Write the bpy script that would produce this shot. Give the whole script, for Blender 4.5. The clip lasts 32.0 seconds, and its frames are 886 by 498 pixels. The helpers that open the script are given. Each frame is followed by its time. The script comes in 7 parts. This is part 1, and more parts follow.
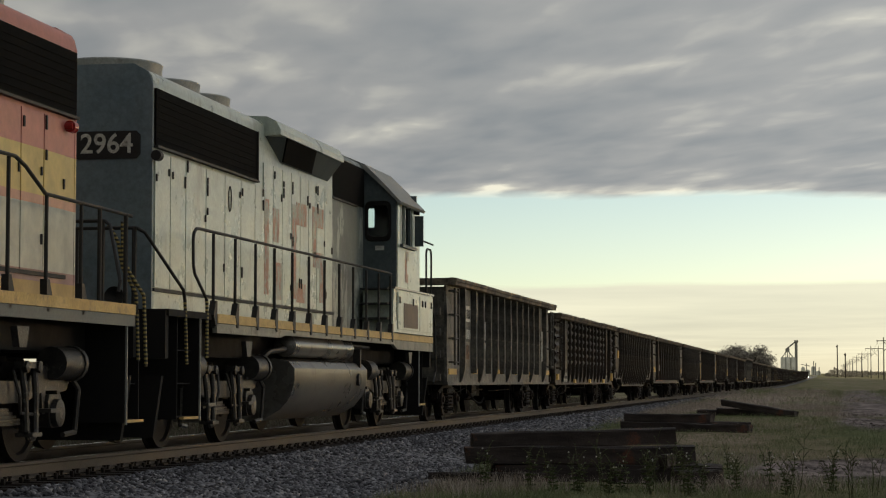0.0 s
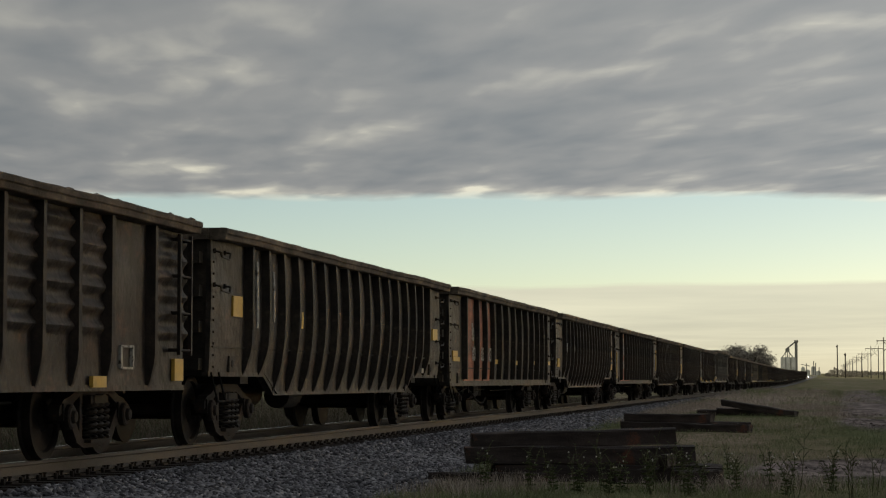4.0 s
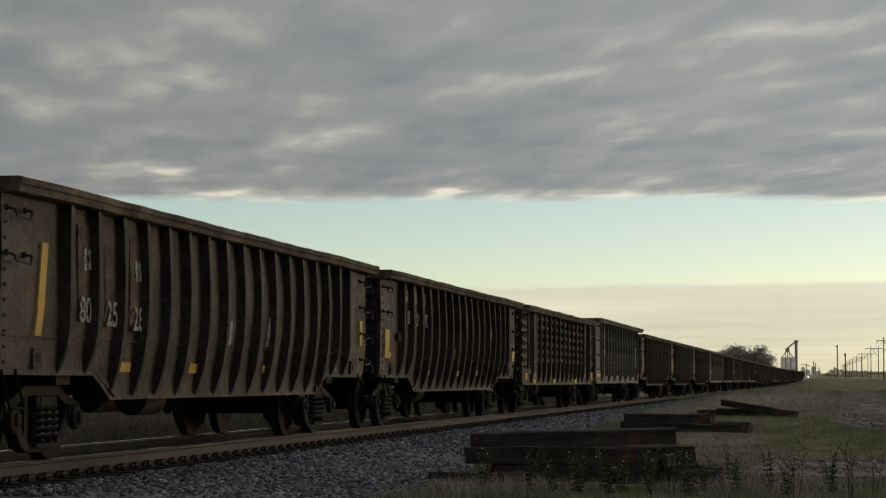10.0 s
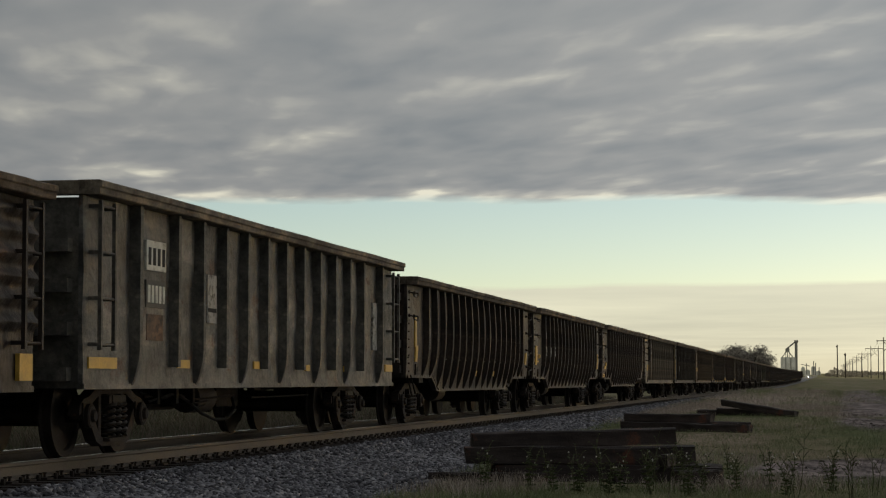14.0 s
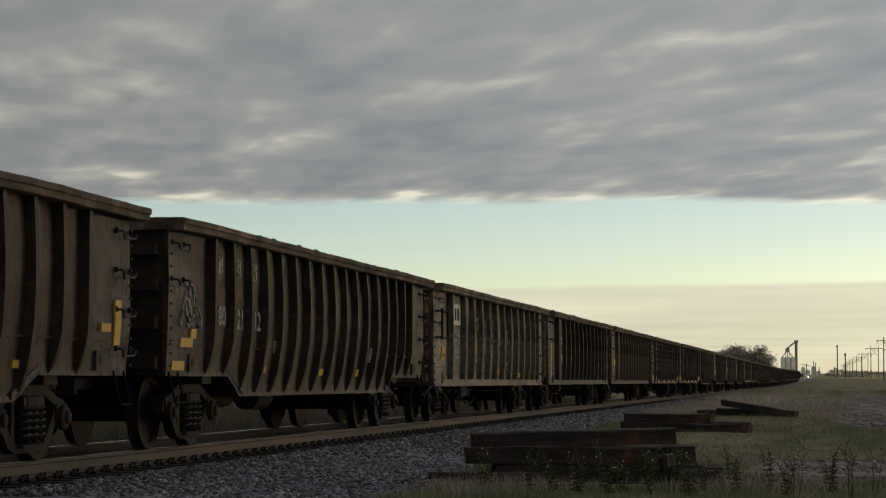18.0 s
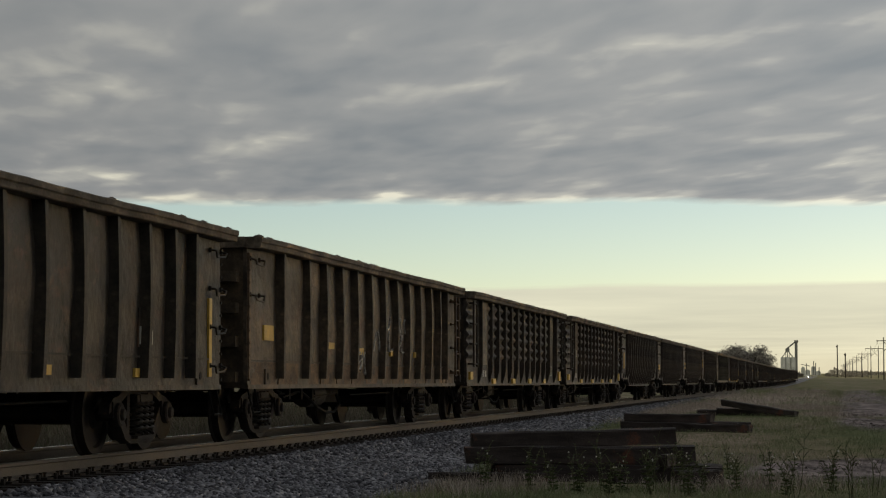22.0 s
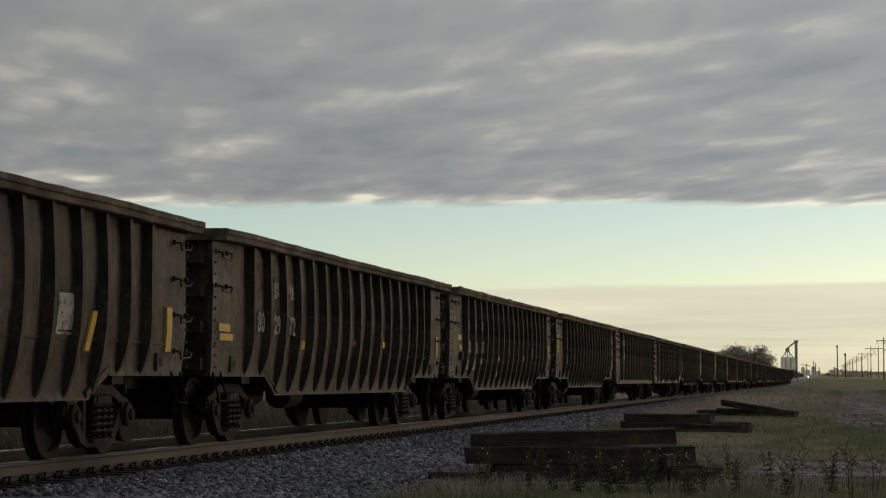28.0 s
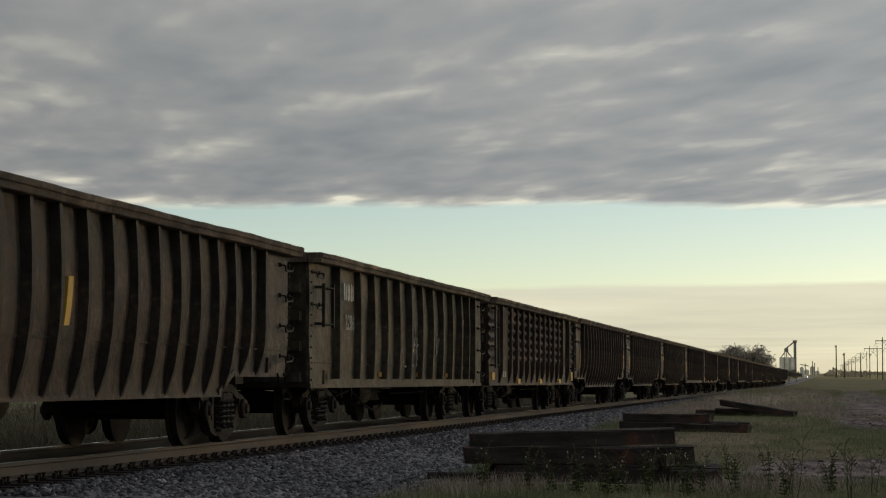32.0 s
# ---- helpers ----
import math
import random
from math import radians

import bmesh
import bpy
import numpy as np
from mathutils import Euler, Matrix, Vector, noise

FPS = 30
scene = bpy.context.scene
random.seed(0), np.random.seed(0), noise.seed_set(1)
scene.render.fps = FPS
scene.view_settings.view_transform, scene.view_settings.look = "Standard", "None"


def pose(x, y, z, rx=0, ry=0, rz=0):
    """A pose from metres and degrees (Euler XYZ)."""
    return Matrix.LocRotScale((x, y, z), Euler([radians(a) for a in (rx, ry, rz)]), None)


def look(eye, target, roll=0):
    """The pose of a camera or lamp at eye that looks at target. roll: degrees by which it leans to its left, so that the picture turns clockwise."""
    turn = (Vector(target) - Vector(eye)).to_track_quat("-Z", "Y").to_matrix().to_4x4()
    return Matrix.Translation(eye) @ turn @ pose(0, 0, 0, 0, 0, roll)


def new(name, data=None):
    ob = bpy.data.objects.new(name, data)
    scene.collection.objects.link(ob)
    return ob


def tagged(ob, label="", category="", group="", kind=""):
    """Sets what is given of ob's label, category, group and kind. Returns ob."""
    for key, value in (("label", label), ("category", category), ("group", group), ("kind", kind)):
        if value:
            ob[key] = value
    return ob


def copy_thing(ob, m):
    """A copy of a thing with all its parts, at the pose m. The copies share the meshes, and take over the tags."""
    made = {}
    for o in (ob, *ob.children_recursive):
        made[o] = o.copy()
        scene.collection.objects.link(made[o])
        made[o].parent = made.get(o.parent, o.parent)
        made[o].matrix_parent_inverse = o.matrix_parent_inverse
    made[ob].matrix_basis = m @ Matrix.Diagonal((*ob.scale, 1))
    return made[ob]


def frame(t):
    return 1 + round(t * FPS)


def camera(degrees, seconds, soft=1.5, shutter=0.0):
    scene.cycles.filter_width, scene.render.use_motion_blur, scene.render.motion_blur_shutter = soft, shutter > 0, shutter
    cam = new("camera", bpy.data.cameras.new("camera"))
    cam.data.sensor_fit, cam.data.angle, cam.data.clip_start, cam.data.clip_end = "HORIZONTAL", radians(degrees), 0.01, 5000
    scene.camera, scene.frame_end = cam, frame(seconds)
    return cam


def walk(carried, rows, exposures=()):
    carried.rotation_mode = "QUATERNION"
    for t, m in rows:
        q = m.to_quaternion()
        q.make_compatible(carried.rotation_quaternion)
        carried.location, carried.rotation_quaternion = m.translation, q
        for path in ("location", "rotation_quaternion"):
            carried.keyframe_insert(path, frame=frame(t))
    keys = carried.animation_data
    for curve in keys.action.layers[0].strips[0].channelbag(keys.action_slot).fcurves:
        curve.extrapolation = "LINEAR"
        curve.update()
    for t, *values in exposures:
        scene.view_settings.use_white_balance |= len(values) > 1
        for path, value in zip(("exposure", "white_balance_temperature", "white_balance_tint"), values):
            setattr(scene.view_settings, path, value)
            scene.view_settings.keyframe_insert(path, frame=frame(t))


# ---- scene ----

# The railway runs along +y, its centre line at x = 0; the field lies at z = 0 and the rail heads at z = RT.
RT = 0.45
cam = camera(23.43, 32.0, soft=1.2)
walk(cam, [(0.0, pose(9.05, 0, 1.29, 93.53, 0, 10.23)), (28.0, pose(9.05, 0, 1.29, 93.53, 0, 10.23)),
           (30.4, pose(9.05, 0, 1.29, 93.53, 0, 10.215)), (32.0, pose(9.05, 0, 1.29, 93.53, 0, 10.2))],
     exposures=[(0.0, 0.72), (0.9, 0.62), (2.2, 0.52), (32.0, 0.52)])

# ---------------------------------------------------------------- light
SUN_AZ, SUN_EL = 48.0, 2.5      # degrees from +y towards +x, and above the horizon
world = bpy.data.worlds.new("sky")
scene.world = world
world.use_nodes = True
wn = world.node_tree.nodes
sky = wn.new("ShaderNodeTexSky")
sky.sky_type = "NISHITA"
sky.sun_disc = False
sky.sun_elevation = radians(SUN_EL)
sky.sun_rotation = radians(SUN_AZ)
sky.air_density, sky.dust_density, sky.ozone_density = 0.5, 0.4, 0.5
wn["Background"].inputs["Strength"].default_value = 0.15
world.node_tree.links.new(sky.outputs[0], wn["Background"].inputs["Color"])

sun = new("sun", bpy.data.lights.new("sun", "SUN"))
sun.data.energy, sun.data.angle, sun.data.color = 0.35, radians(4), (1.0, 0.89, 0.72)
a, e = radians(SUN_AZ), radians(SUN_EL)
sun.matrix_world = look((0, 0, 50), (-50 * math.sin(a) * math.cos(e), -50 * math.cos(a) * math.cos(e), 50 - 50 * math.sin(e)))


# ---------------------------------------------------------------- materials
def nodes_of(name):
    m = bpy.data.materials.new(name)
    m.use_nodes = True
    return m, m.node_tree.nodes, m.node_tree.links, m.node_tree.nodes["Principled BSDF"]


def ramp(n, stops):
    r = n.new("ShaderNodeValToRGB")
    while len(r.color_ramp.elements) < len(stops):
        r.color_ramp.elements.new(0.5)
    for el, (p, c) in zip(r.color_ramp.elements, stops):
        el.position, el.color = p, (*c, 1) if len(c) == 3 else c
    return r


def noise_tex(n, l, scale, detail=5, rough=0.6, coord="Object", stretch=None, dims="3D"):
    c = n.new("ShaderNodeTexCoord")
    t = n.new("ShaderNodeTexNoise")
    t.inputs["Scale"].default_value, t.inputs["Detail"].default_value, t.inputs["Roughness"].default_value = scale, detail, rough
    if stretch:
        mp = n.new("ShaderNodeMapping")
        mp.inputs["Scale"].default_value = stretch
        l.new(c.outputs[coord], mp.inputs[0])
        l.new(mp.outputs[0], t.inputs["Vector"])
    else:
        l.new(c.outputs[coord], t.inputs["Vector"])
    return t


def mix(n, l, fac, a, b, mode="MIX"):
    m = n.new("ShaderNodeMix")
    m.data_type, m.blend_type = "RGBA", mode
    for sock, v in ((m.inputs[0], fac), (m.inputs[6], a), (m.inputs[7], b)):
        if hasattr(v, "links"):
            l.new(v, sock)
        elif isinstance(v, (int, float)):
            sock.default_value = v
        else:
            sock.default_value = (*v, 1)
    return m.outputs[2]


def surface(name, base, second, rough=0.6, metal=0.0, scale=2.0, fine=30.0, stain=None, stain_at=(0.55, 0.7), bump=0.15,
            stretch=None, tint=False, streak=None, spec=0.3, drip=None, blotch=None, dents=0.0):
    """A weathered surface: two colours over a broad noise, a fine grain, stains or streaks with edges of their own, and relief."""
    m, n, l, p = nodes_of(name)
    big = noise_tex(n, l, scale, 6, 0.62, stretch=stretch)
    small = noise_tex(n, l, fine, 4, 0.7)
    r = ramp(n, [(0.41, base), (0.61, second)])
    l.new(big.outputs[0], r.inputs[0])
    col = r.outputs[0]
    if tint:
        info = n.new("ShaderNodeObjectInfo")
        col = mix(n, l, 1.0, col, info.outputs["Color"], "MULTIPLY")
    if stain:
        s = noise_tex(n, l, scale * 1.7, 8, 0.7, stretch=streak)
        sr = ramp(n, [(stain_at[0], (0, 0, 0)), (stain_at[1], (1, 1, 1))])
        l.new(s.outputs[0], sr.inputs[0])
        col = mix(n, l, sr.outputs[0], col, stain)
    if drip:
        d = noise_tex(n, l, 1.0, 3, 0.5, stretch=(drip * 0.6, drip * 0.6, drip * 0.11))
        dr = ramp(n, [(0.36, (0.90, 0.895, 0.89)), (0.5, (1.0, 1.0, 1.0)), (0.64, (1.07, 1.065, 1.06))])
        l.new(d.outputs[0], dr.inputs[0])
        col = mix(n, l, 1.0, col, dr.outputs[0], "MULTIPLY")
    if blotch:
        d = noise_tex(n, l, blotch, 9, 0.72, stretch=(1, 0.38, 1))
        dr = ramp(n, [(0.40, (0.55, 0.54, 0.53)), (0.48, (0.90, 0.89, 0.88)), (0.54, (1.1, 1.07, 1.03)), (0.61, (1.7, 1.58, 1.45))])
        l.new(d.outputs[0], dr.inputs[0])
        col = mix(n, l, 1.0, col, dr.outputs[0], "MULTIPLY")
    g = ramp(n, [(0.25, (0.72, 0.72, 0.72)), (0.75, (1.15, 1.15, 1.15))])
    l.new(small.outputs[0], g.inputs[0])
    col = mix(n, l, 1.0, col, g.outputs[0], "MULTIPLY")
    l.new(col, p.inputs["Base Color"])
    rr = ramp(n, [(0.3, (rough * 0.8,) * 3), (0.7, (min(1, rough * 1.2),) * 3)])
    l.new(big.outputs[0], rr.inputs[0])
    l.new(rr.outputs[0], p.inputs["Roughness"])
    p.inputs["Metallic"].default_value = metal
    p.inputs["Specular IOR Level"].default_value = spec
    if bump:
        b = n.new("ShaderNodeBump")
        b.inputs["Strength"].default_value, b.inputs["Distance"].default_value = bump, 0.02
        l.new(small.outputs[0], b.inputs["Height"])
        if dents:
            w = noise_tex(n, l, 2.6, 3, 0.5)
            b2 = n.new("ShaderNodeBump")
            b2.inputs["Strength"].default_value, b2.inputs["Distance"].default_value = 1.0, dents
            l.new(w.outputs[0], b2.inputs["Height"])
            l.new(b2.outputs[0], b.inputs["Normal"])
        l.new(b.outputs[0], p.inputs["Normal"])
    return m


CAR_PAINT = surface("weathered_car_paint", (0.020, 0.0187, 0.0185), (0.054, 0.0487, 0.0455), 0.62, 0, 1.3, 26, (0.10, 0.056, 0.038), (0.57, 0.66),
                    0.3, stretch=(1, 0.42, 1), tint=True, streak=(1, 0.5, 0.9), spec=0.35, drip=1.0, blotch=1.9, dents=0.07)
CAR_CHORD = surface("dusty_chord_steel", (0.10, 0.085, 0.07), (0.155, 0.132, 0.108), 0.9, 0, 2.0, 22, (0.07, 0.05, 0.036), (0.58, 0.72), 0.35, tint=True, spec=0.15, blotch=3.5)
# rust-stained car paint, darkened: the shade on the ribs is put into the colour
CAR_RIB = surface("darkened_rib_paint", (0.017, 0.0155, 0.015), (0.036, 0.032, 0.029), 0.65, 0, 1.8, 24, (0.06, 0.036, 0.026), (0.62, 0.75), 0.25, tint=True, spec=0.3, drip=3.0, blotch=3.0)
UNDER = surface("greasy_underframe_steel", (0.014, 0.0125, 0.0125), (0.027, 0.024, 0.0235), 0.8, 0, 2.5, 30, (0.032, 0.023, 0.018), (0.6, 0.75), 0.2)
TRUCK = surface("rusty_cast_steel", (0.016, 0.013, 0.012), (0.036, 0.028, 0.025), 0.8, 0, 4, 35, (0.075, 0.042, 0.028), (0.60, 0.70), 0.35, spec=0.25)
# hose rubber; on rods, boxes and steps the black paints in underframe shade
HOSE_SHADE_BLACK = surface("hose_and_shade_black", (0.006, 0.006, 0.006), (0.011, 0.0105, 0.010), 0.85, 0, 5, 50, None, bump=0.1, spec=0.12)
WHEEL = surface("dark_wheel_steel", (0.015, 0.013, 0.0125), (0.029, 0.0245, 0.023), 0.7, 0, 5, 40, None, bump=0.1, spec=0.12)
RAIL_SIDE = surface("rusty_rail_steel", (0.11, 0.094, 0.078), (0.165, 0.14, 0.115), 0.85, 0, 3, 40, (0.14, 0.095, 0.065), (0.6, 0.8), 0.2, stretch=(1, 0.15, 1))
RAIL_TOP = surface("polished_rail_head", (0.55, 0.54, 0.5), (0.62, 0.6, 0.56), 0.28, 1.0, 3, 60, None, bump=0.03, stretch=(1, 0.05, 1))
TIE_WOOD = surface("creosoted_tie_wood", (0.028, 0.022, 0.021), (0.055, 0.044, 0.041), 0.85, 0, 1.5, 40, (0.10, 0.04, 0.022), (0.62, 0.74), 0.5, stretch=(6, 0.7, 6))
BALLAST = surface("ballast_stone", (0.16, 0.16, 0.182), (0.28, 0.28, 0.315), 0.85, 0, 8, 60, None, bump=0.5)
YELLOW = surface("yellow_reflector", (0.50, 0.31, 0.055), (0.62, 0.39, 0.08), 0.5, 0, 5, 60, (0.25, 0.16, 0.05), (0.6, 0.75), 0.05)
WHITE = surface("faded_white_paint", (0.52, 0.52, 0.48), (0.68, 0.68, 0.63), 0.6, 0, 4, 60, (0.22, 0.20, 0.17), (0.52, 0.66), 0.05)
WORN_WHITE = surface("flaking_white_lettering", (0.34, 0.335, 0.31), (0.46, 0.45, 0.41), 0.7, 0, 9, 60, (0.05, 0.045, 0.04), (0.50, 0.58), 0.05)
ORANGE = surface("faded_red_oxide_paint", (0.20, 0.064, 0.036), (0.28, 0.095, 0.052), 0.6, 0, 1.6, 40, (0.055, 0.042, 0.036), (0.57, 0.68), 0.15, blotch=2.6)


# ---------------------------------------------------------------- mesh helpers
def box(bm, x0, x1, y0, y1, z0, z1):
    v = [bm.verts.new(c) for c in ((x0, y0, z0), (x1, y0, z0), (x1, y1, z0), (x0, y1, z0), (x0, y0, z1), (x1, y0, z1), (x1, y1, z1), (x0, y1, z1))]
    for f in ((3, 2, 1, 0), (4, 5, 6, 7), (0, 1, 5, 4), (1, 2, 6, 5), (2, 3, 7, 6), (3, 0, 4, 7)):
        bm.faces.new([v[i] for i in f])
    return v


def prism(bm, poly, lo, hi, axis="x"):
    """A flat outline pushed from lo to hi along an axis: poly is (y, z) for x, (x, z) for y and (x, y) for z."""
    def at(p, d):
        return {"x": (d, p[0], p[1]), "y": (p[0], d, p[1]), "z": (p[0], p[1], d)}[axis]
    a = [bm.verts.new(at(p, lo)) for p in poly]
    b = [bm.verts.new(at(p, hi)) for p in poly]
    k = len(poly)
    bm.faces.new(a)
    bm.faces.new(b[::-1])
    for i in range(k):
        bm.faces.new((a[i], b[i], b[(i + 1) % k], a[(i + 1) % k]))


def tube(bm, p, q, r, seg=8, r2=None, caps=True):
    p, q = Vector(p), Vector(q)
    r2 = r if r2 is None else r2
    d = (q - p).normalized()
    u = d.orthogonal().normalized()
    w = d.cross(u)
    ring = []
    for c, rr in ((p, r), (q, r2)):
        ring.append([bm.verts.new(c + rr * (math.cos(2 * math.pi * i / seg) * u + math.sin(2 * math.pi * i / seg) * w)) for i in range(seg)])
    for i in range(seg):
        bm.faces.new((ring[0][i], ring[0][(i + 1) % seg], ring[1][(i + 1) % seg], ring[1][i]))
    if caps:
        bm.faces.new(ring[0][::-1])
        bm.faces.new(ring[1])


def pipe(bm, pts, r, seg=6):
    for p, q in zip(pts, pts[1:]):
        tube(bm, p, q, r, seg)


def lathe(bm, prof, seg=24, centre=(0, 0, 0), axis="x"):
    """Turns a profile of (along, radius) about an axis."""
    rings = []
    for a, r in prof:
        ring = []
        for i in range(seg):
            c, s = math.cos(2 * math.pi * i / seg) * r, math.sin(2 * math.pi * i / seg) * r
            v = {"x": (a, c, s), "y": (c, a, s), "z": (c, s, a)}[axis]
            ring.append(bm.verts.new(Vector(v) + Vector(centre)))
        rings.append(ring)
    for ra, rb in zip(rings, rings[1:]):
        for i in range(seg):
            bm.faces.new((ra[i], ra[(i + 1) % seg], rb[(i + 1) % seg], rb[i]))
    bm.faces.new(rings[0][::-1])
    bm.faces.new(rings[-1])


def mesh_of(name, bm, material, smooth=False):
    bmesh.ops.recalc_face_normals(bm, faces=bm.faces)
    me = bpy.data.meshes.new(name)
    bm.to_mesh(me)
    bm.free()
    me.materials.append(material)
    if smooth:
        me.shade_smooth()
        me.set_sharp_from_angle(angle=radians(35))
    return me


def part(name, bm, material, parent, label="", at=None, smooth=False):
    """One mesh object under a thing or a part; bm may be a ready mesh."""
    me = bm if isinstance(bm, bpy.types.Mesh) else mesh_of(name, bm, material, smooth)
    ob = new(name, me)
    ob.parent = parent
    if at is not None:
        ob.matrix_basis = at
    if label:
        ob["label"] = label
    return ob


def thing(name, label, category, group="", at=None, bm=None, material=None, kind="", smooth=False):
    ob = new(name, mesh_of(name, bm, material, smooth) if bm else None)
    if at is not None:
        ob.matrix_basis = at
    return tagged(ob, label, category, group, kind)


def blank():
    return bmesh.new()


# ---------------------------------------------------------------- ground and distance
def lift(y):
    """How far the land and the line have risen at a distance along the line."""
    return 0.0 if y < 280 else 1.6 * ((y - 280) / 520) ** 1.6 if y < 800 else 1.6 + (y - 800) * 0.004


def step(a, b, v):
    q = min(1.0, max(0.0, (v - a) / (b - a)))
    return q * q * (3 - 2 * q)


def bare(x, y):
    """How bare the earth is: a worn vehicle track beside the line and a muddy patch."""
    w = noise.noise((x * 0.5, y * 0.15, 6.0))
    lane = step(2.1, 0.9, abs(x - 10.6 - 0.008 * max(0, y - 60) - 0.35 * w)) * step(40, 52, y) * step(320, 160, y) * (0.78 + 0.7 * w)
    patch = step(1.0, 0.45, math.hypot((x - 9.9) / 2.9, (y - 31.5) / 5.2) + 0.45 * w)
    return max(0.0, min(1.0, max(lane, patch)))


def straw(x, y):
    """How much dry grass stands on the low bank between the line and the vehicle track."""
    w = noise.noise((x * 0.45, y * 0.07, 2.0))
    return max(0.0, min(1.0, step(54, 72, y) * step(260, 130, y) * step(2.0, 3.2, x) * step(10.5, 7.0, x - 0.01 * (y - 60)) * (0.7 + 1.3 * w)))


def land(x, y):
    z = lift(y) * 0.8
    z += 0.24 * step(30, 46, y) * step(-1, 2.5, x) * step(60, 20, x)
    z += 0.19 * lift(y) * step(32, 9, abs(x))
    z += (0.22 + 0.06 * noise.noise((x * 0.4, y * 0.05, 9.0))) * step(55, 150, y) * step(1.7, 3.4, x) * step(11.0, 6.0, x)
    z += 0.10 * step(140, 260, y) * step(11.0, 16.0, x) * step(80, 40, x)
    z -= 0.03 * bare(x, y)
    z += 0.035 * noise.noise((x * 0.25, y * 0.12, 0.3)) + 0.02 * noise.noise((x * 1.1, y * 0.6, 2.0)) if abs(x) < 60 and abs(y) < 300 else 0
    return z


def ground_sheet():
    xs = sorted(set([-4800, -3000, -1500, -700, -300, -150, -80, -50, -35, -25, -18] + [x * 0.75 for x in range(-18, 28)] + [24, 30, 40, 55, 80, 130, 250, 500, 1000, 2000, 3300, 4800]))
    ys = sorted(set([-4800, -2500, -1000, -400, -150, -60, -30, -10, 0] + [6 + i * 1.0 for i in range(70)] + [80 + i * 6 for i in range(40)] + [330, 370, 420, 480, 550, 640, 740, 850, 1000, 1200, 1500, 2000, 2700, 3600, 4800]))
    verts = [(x, y, land(x, y)) for y in ys for x in xs]
    w = len(xs)
    faces = [(j * w + i, j * w + i + 1, (j + 1) * w + i + 1, (j + 1) * w + i) for j in range(len(ys) - 1) for i in range(w - 1)]
    me = bpy.data.meshes.new("ground")
    me.from_pydata(verts, [], faces)
    me.shade_smooth()
    worn = me.attributes.new("worn", "FLOAT", "POINT")
    worn.data.foreach_set("value", [bare(x, y) if abs(x) < 60 and 0 < y < 700 else 0.0 for x, y, z in verts])
    dry = me.attributes.new("straw", "FLOAT", "POINT")
    dry.data.foreach_set("value", [straw(x, y) if 0 < x < 60 and 30 < y < 700 else 0.0 for x, y, z in verts])
    m, n, l, p = nodes_of("rough_pasture")
    big = noise_tex(n, l, 0.22, 6, 0.65, stretch=(1, 0.35, 1))
    mid = noise_tex(n, l, 2.2, 6, 0.7)
    fine = noise_tex(n, l, 26, 4, 0.7)
    r = ramp(n, [(0.36, (0.12, 0.142, 0.065)), (0.48, (0.18, 0.172, 0.096)), (0.58, (0.27, 0.215, 0.16)), (0.74, (0.35, 0.285, 0.24))])
    l.new(big.outputs[0], r.inputs[0])
    r2 = ramp(n, [(0.3, (0.55, 0.6, 0.5)), (0.7, (1.25, 1.2, 1.15))])
    l.new(mid.outputs[0], r2.inputs[0])
    col = mix(n, l, 1.0, r.outputs[0], r2.outputs[0], "MULTIPLY")
    r3 = ramp(n, [(0.3, (0.6, 0.6, 0.6)), (0.7, (1.2, 1.2, 1.2))])
    l.new(fine.outputs[0], r3.inputs[0])
    col = mix(n, l, 1.0, col, r3.outputs[0], "MULTIPLY")
    bank = n.new("ShaderNodeAttribute")
    bank.attribute_name = "straw"
    tan = mix(n, l, mid.outputs[0], (0.24, 0.19, 0.155), (0.54, 0.45, 0.385))
    col = mix(n, l, bank.outputs["Fac"], col, tan)
    at = n.new("ShaderNodeAttribute")
    at.attribute_name = "worn"
    wear = n.new("ShaderNodeMath")
    wear.operation = "MULTIPLY_ADD"
    l.new(mid.outputs[0], wear.inputs[0])
    wear.inputs[1].default_value = 1.3
    l.new(at.outputs["Fac"], wear.inputs[2])
    edge = n.new("ShaderNodeMapRange")
    l.new(wear.outputs[0], edge.inputs["Value"])
    edge.inputs["From Min"].default_value, edge.inputs["From Max"].default_value = 0.95, 1.25
    mud = mix(n, l, fine.outputs[0], (0.07, 0.058, 0.056), (0.34, 0.285, 0.27))
    ruts = noise_tex(n, l, 1.1, 5, 0.7, stretch=(1.6, 0.45, 1))
    pools = ramp(n, [(0.42, (0.34, 0.33, 0.34)), (0.50, (0.85, 0.84, 0.85)), (0.60, (1.5, 1.47, 1.5))])
    l.new(ruts.outputs[0], pools.inputs[0])
    col = mix(n, l, edge.outputs[0], col, mix(n, l, 1.0, mud, pools.outputs[0], "MULTIPLY"))
    l.new(col, p.inputs["Base Color"])
    p.inputs["Roughness"].default_value = 0.95
    p.inputs["Specular IOR Level"].default_value = 0.1
    b = n.new("ShaderNodeBump")
    b.inputs["Strength"].default_value, b.inputs["Distance"].default_value = 0.9, 0.1
    l.new(mid.outputs[0], b.inputs["Height"])
    l.new(b.outputs[0], p.inputs["Normal"])
    me.materials.append(m)
    tagged(new("ground", me), "rough flat pasture of green and dry grass with bare earth", "ground", kind="structure")


ground_sheet()


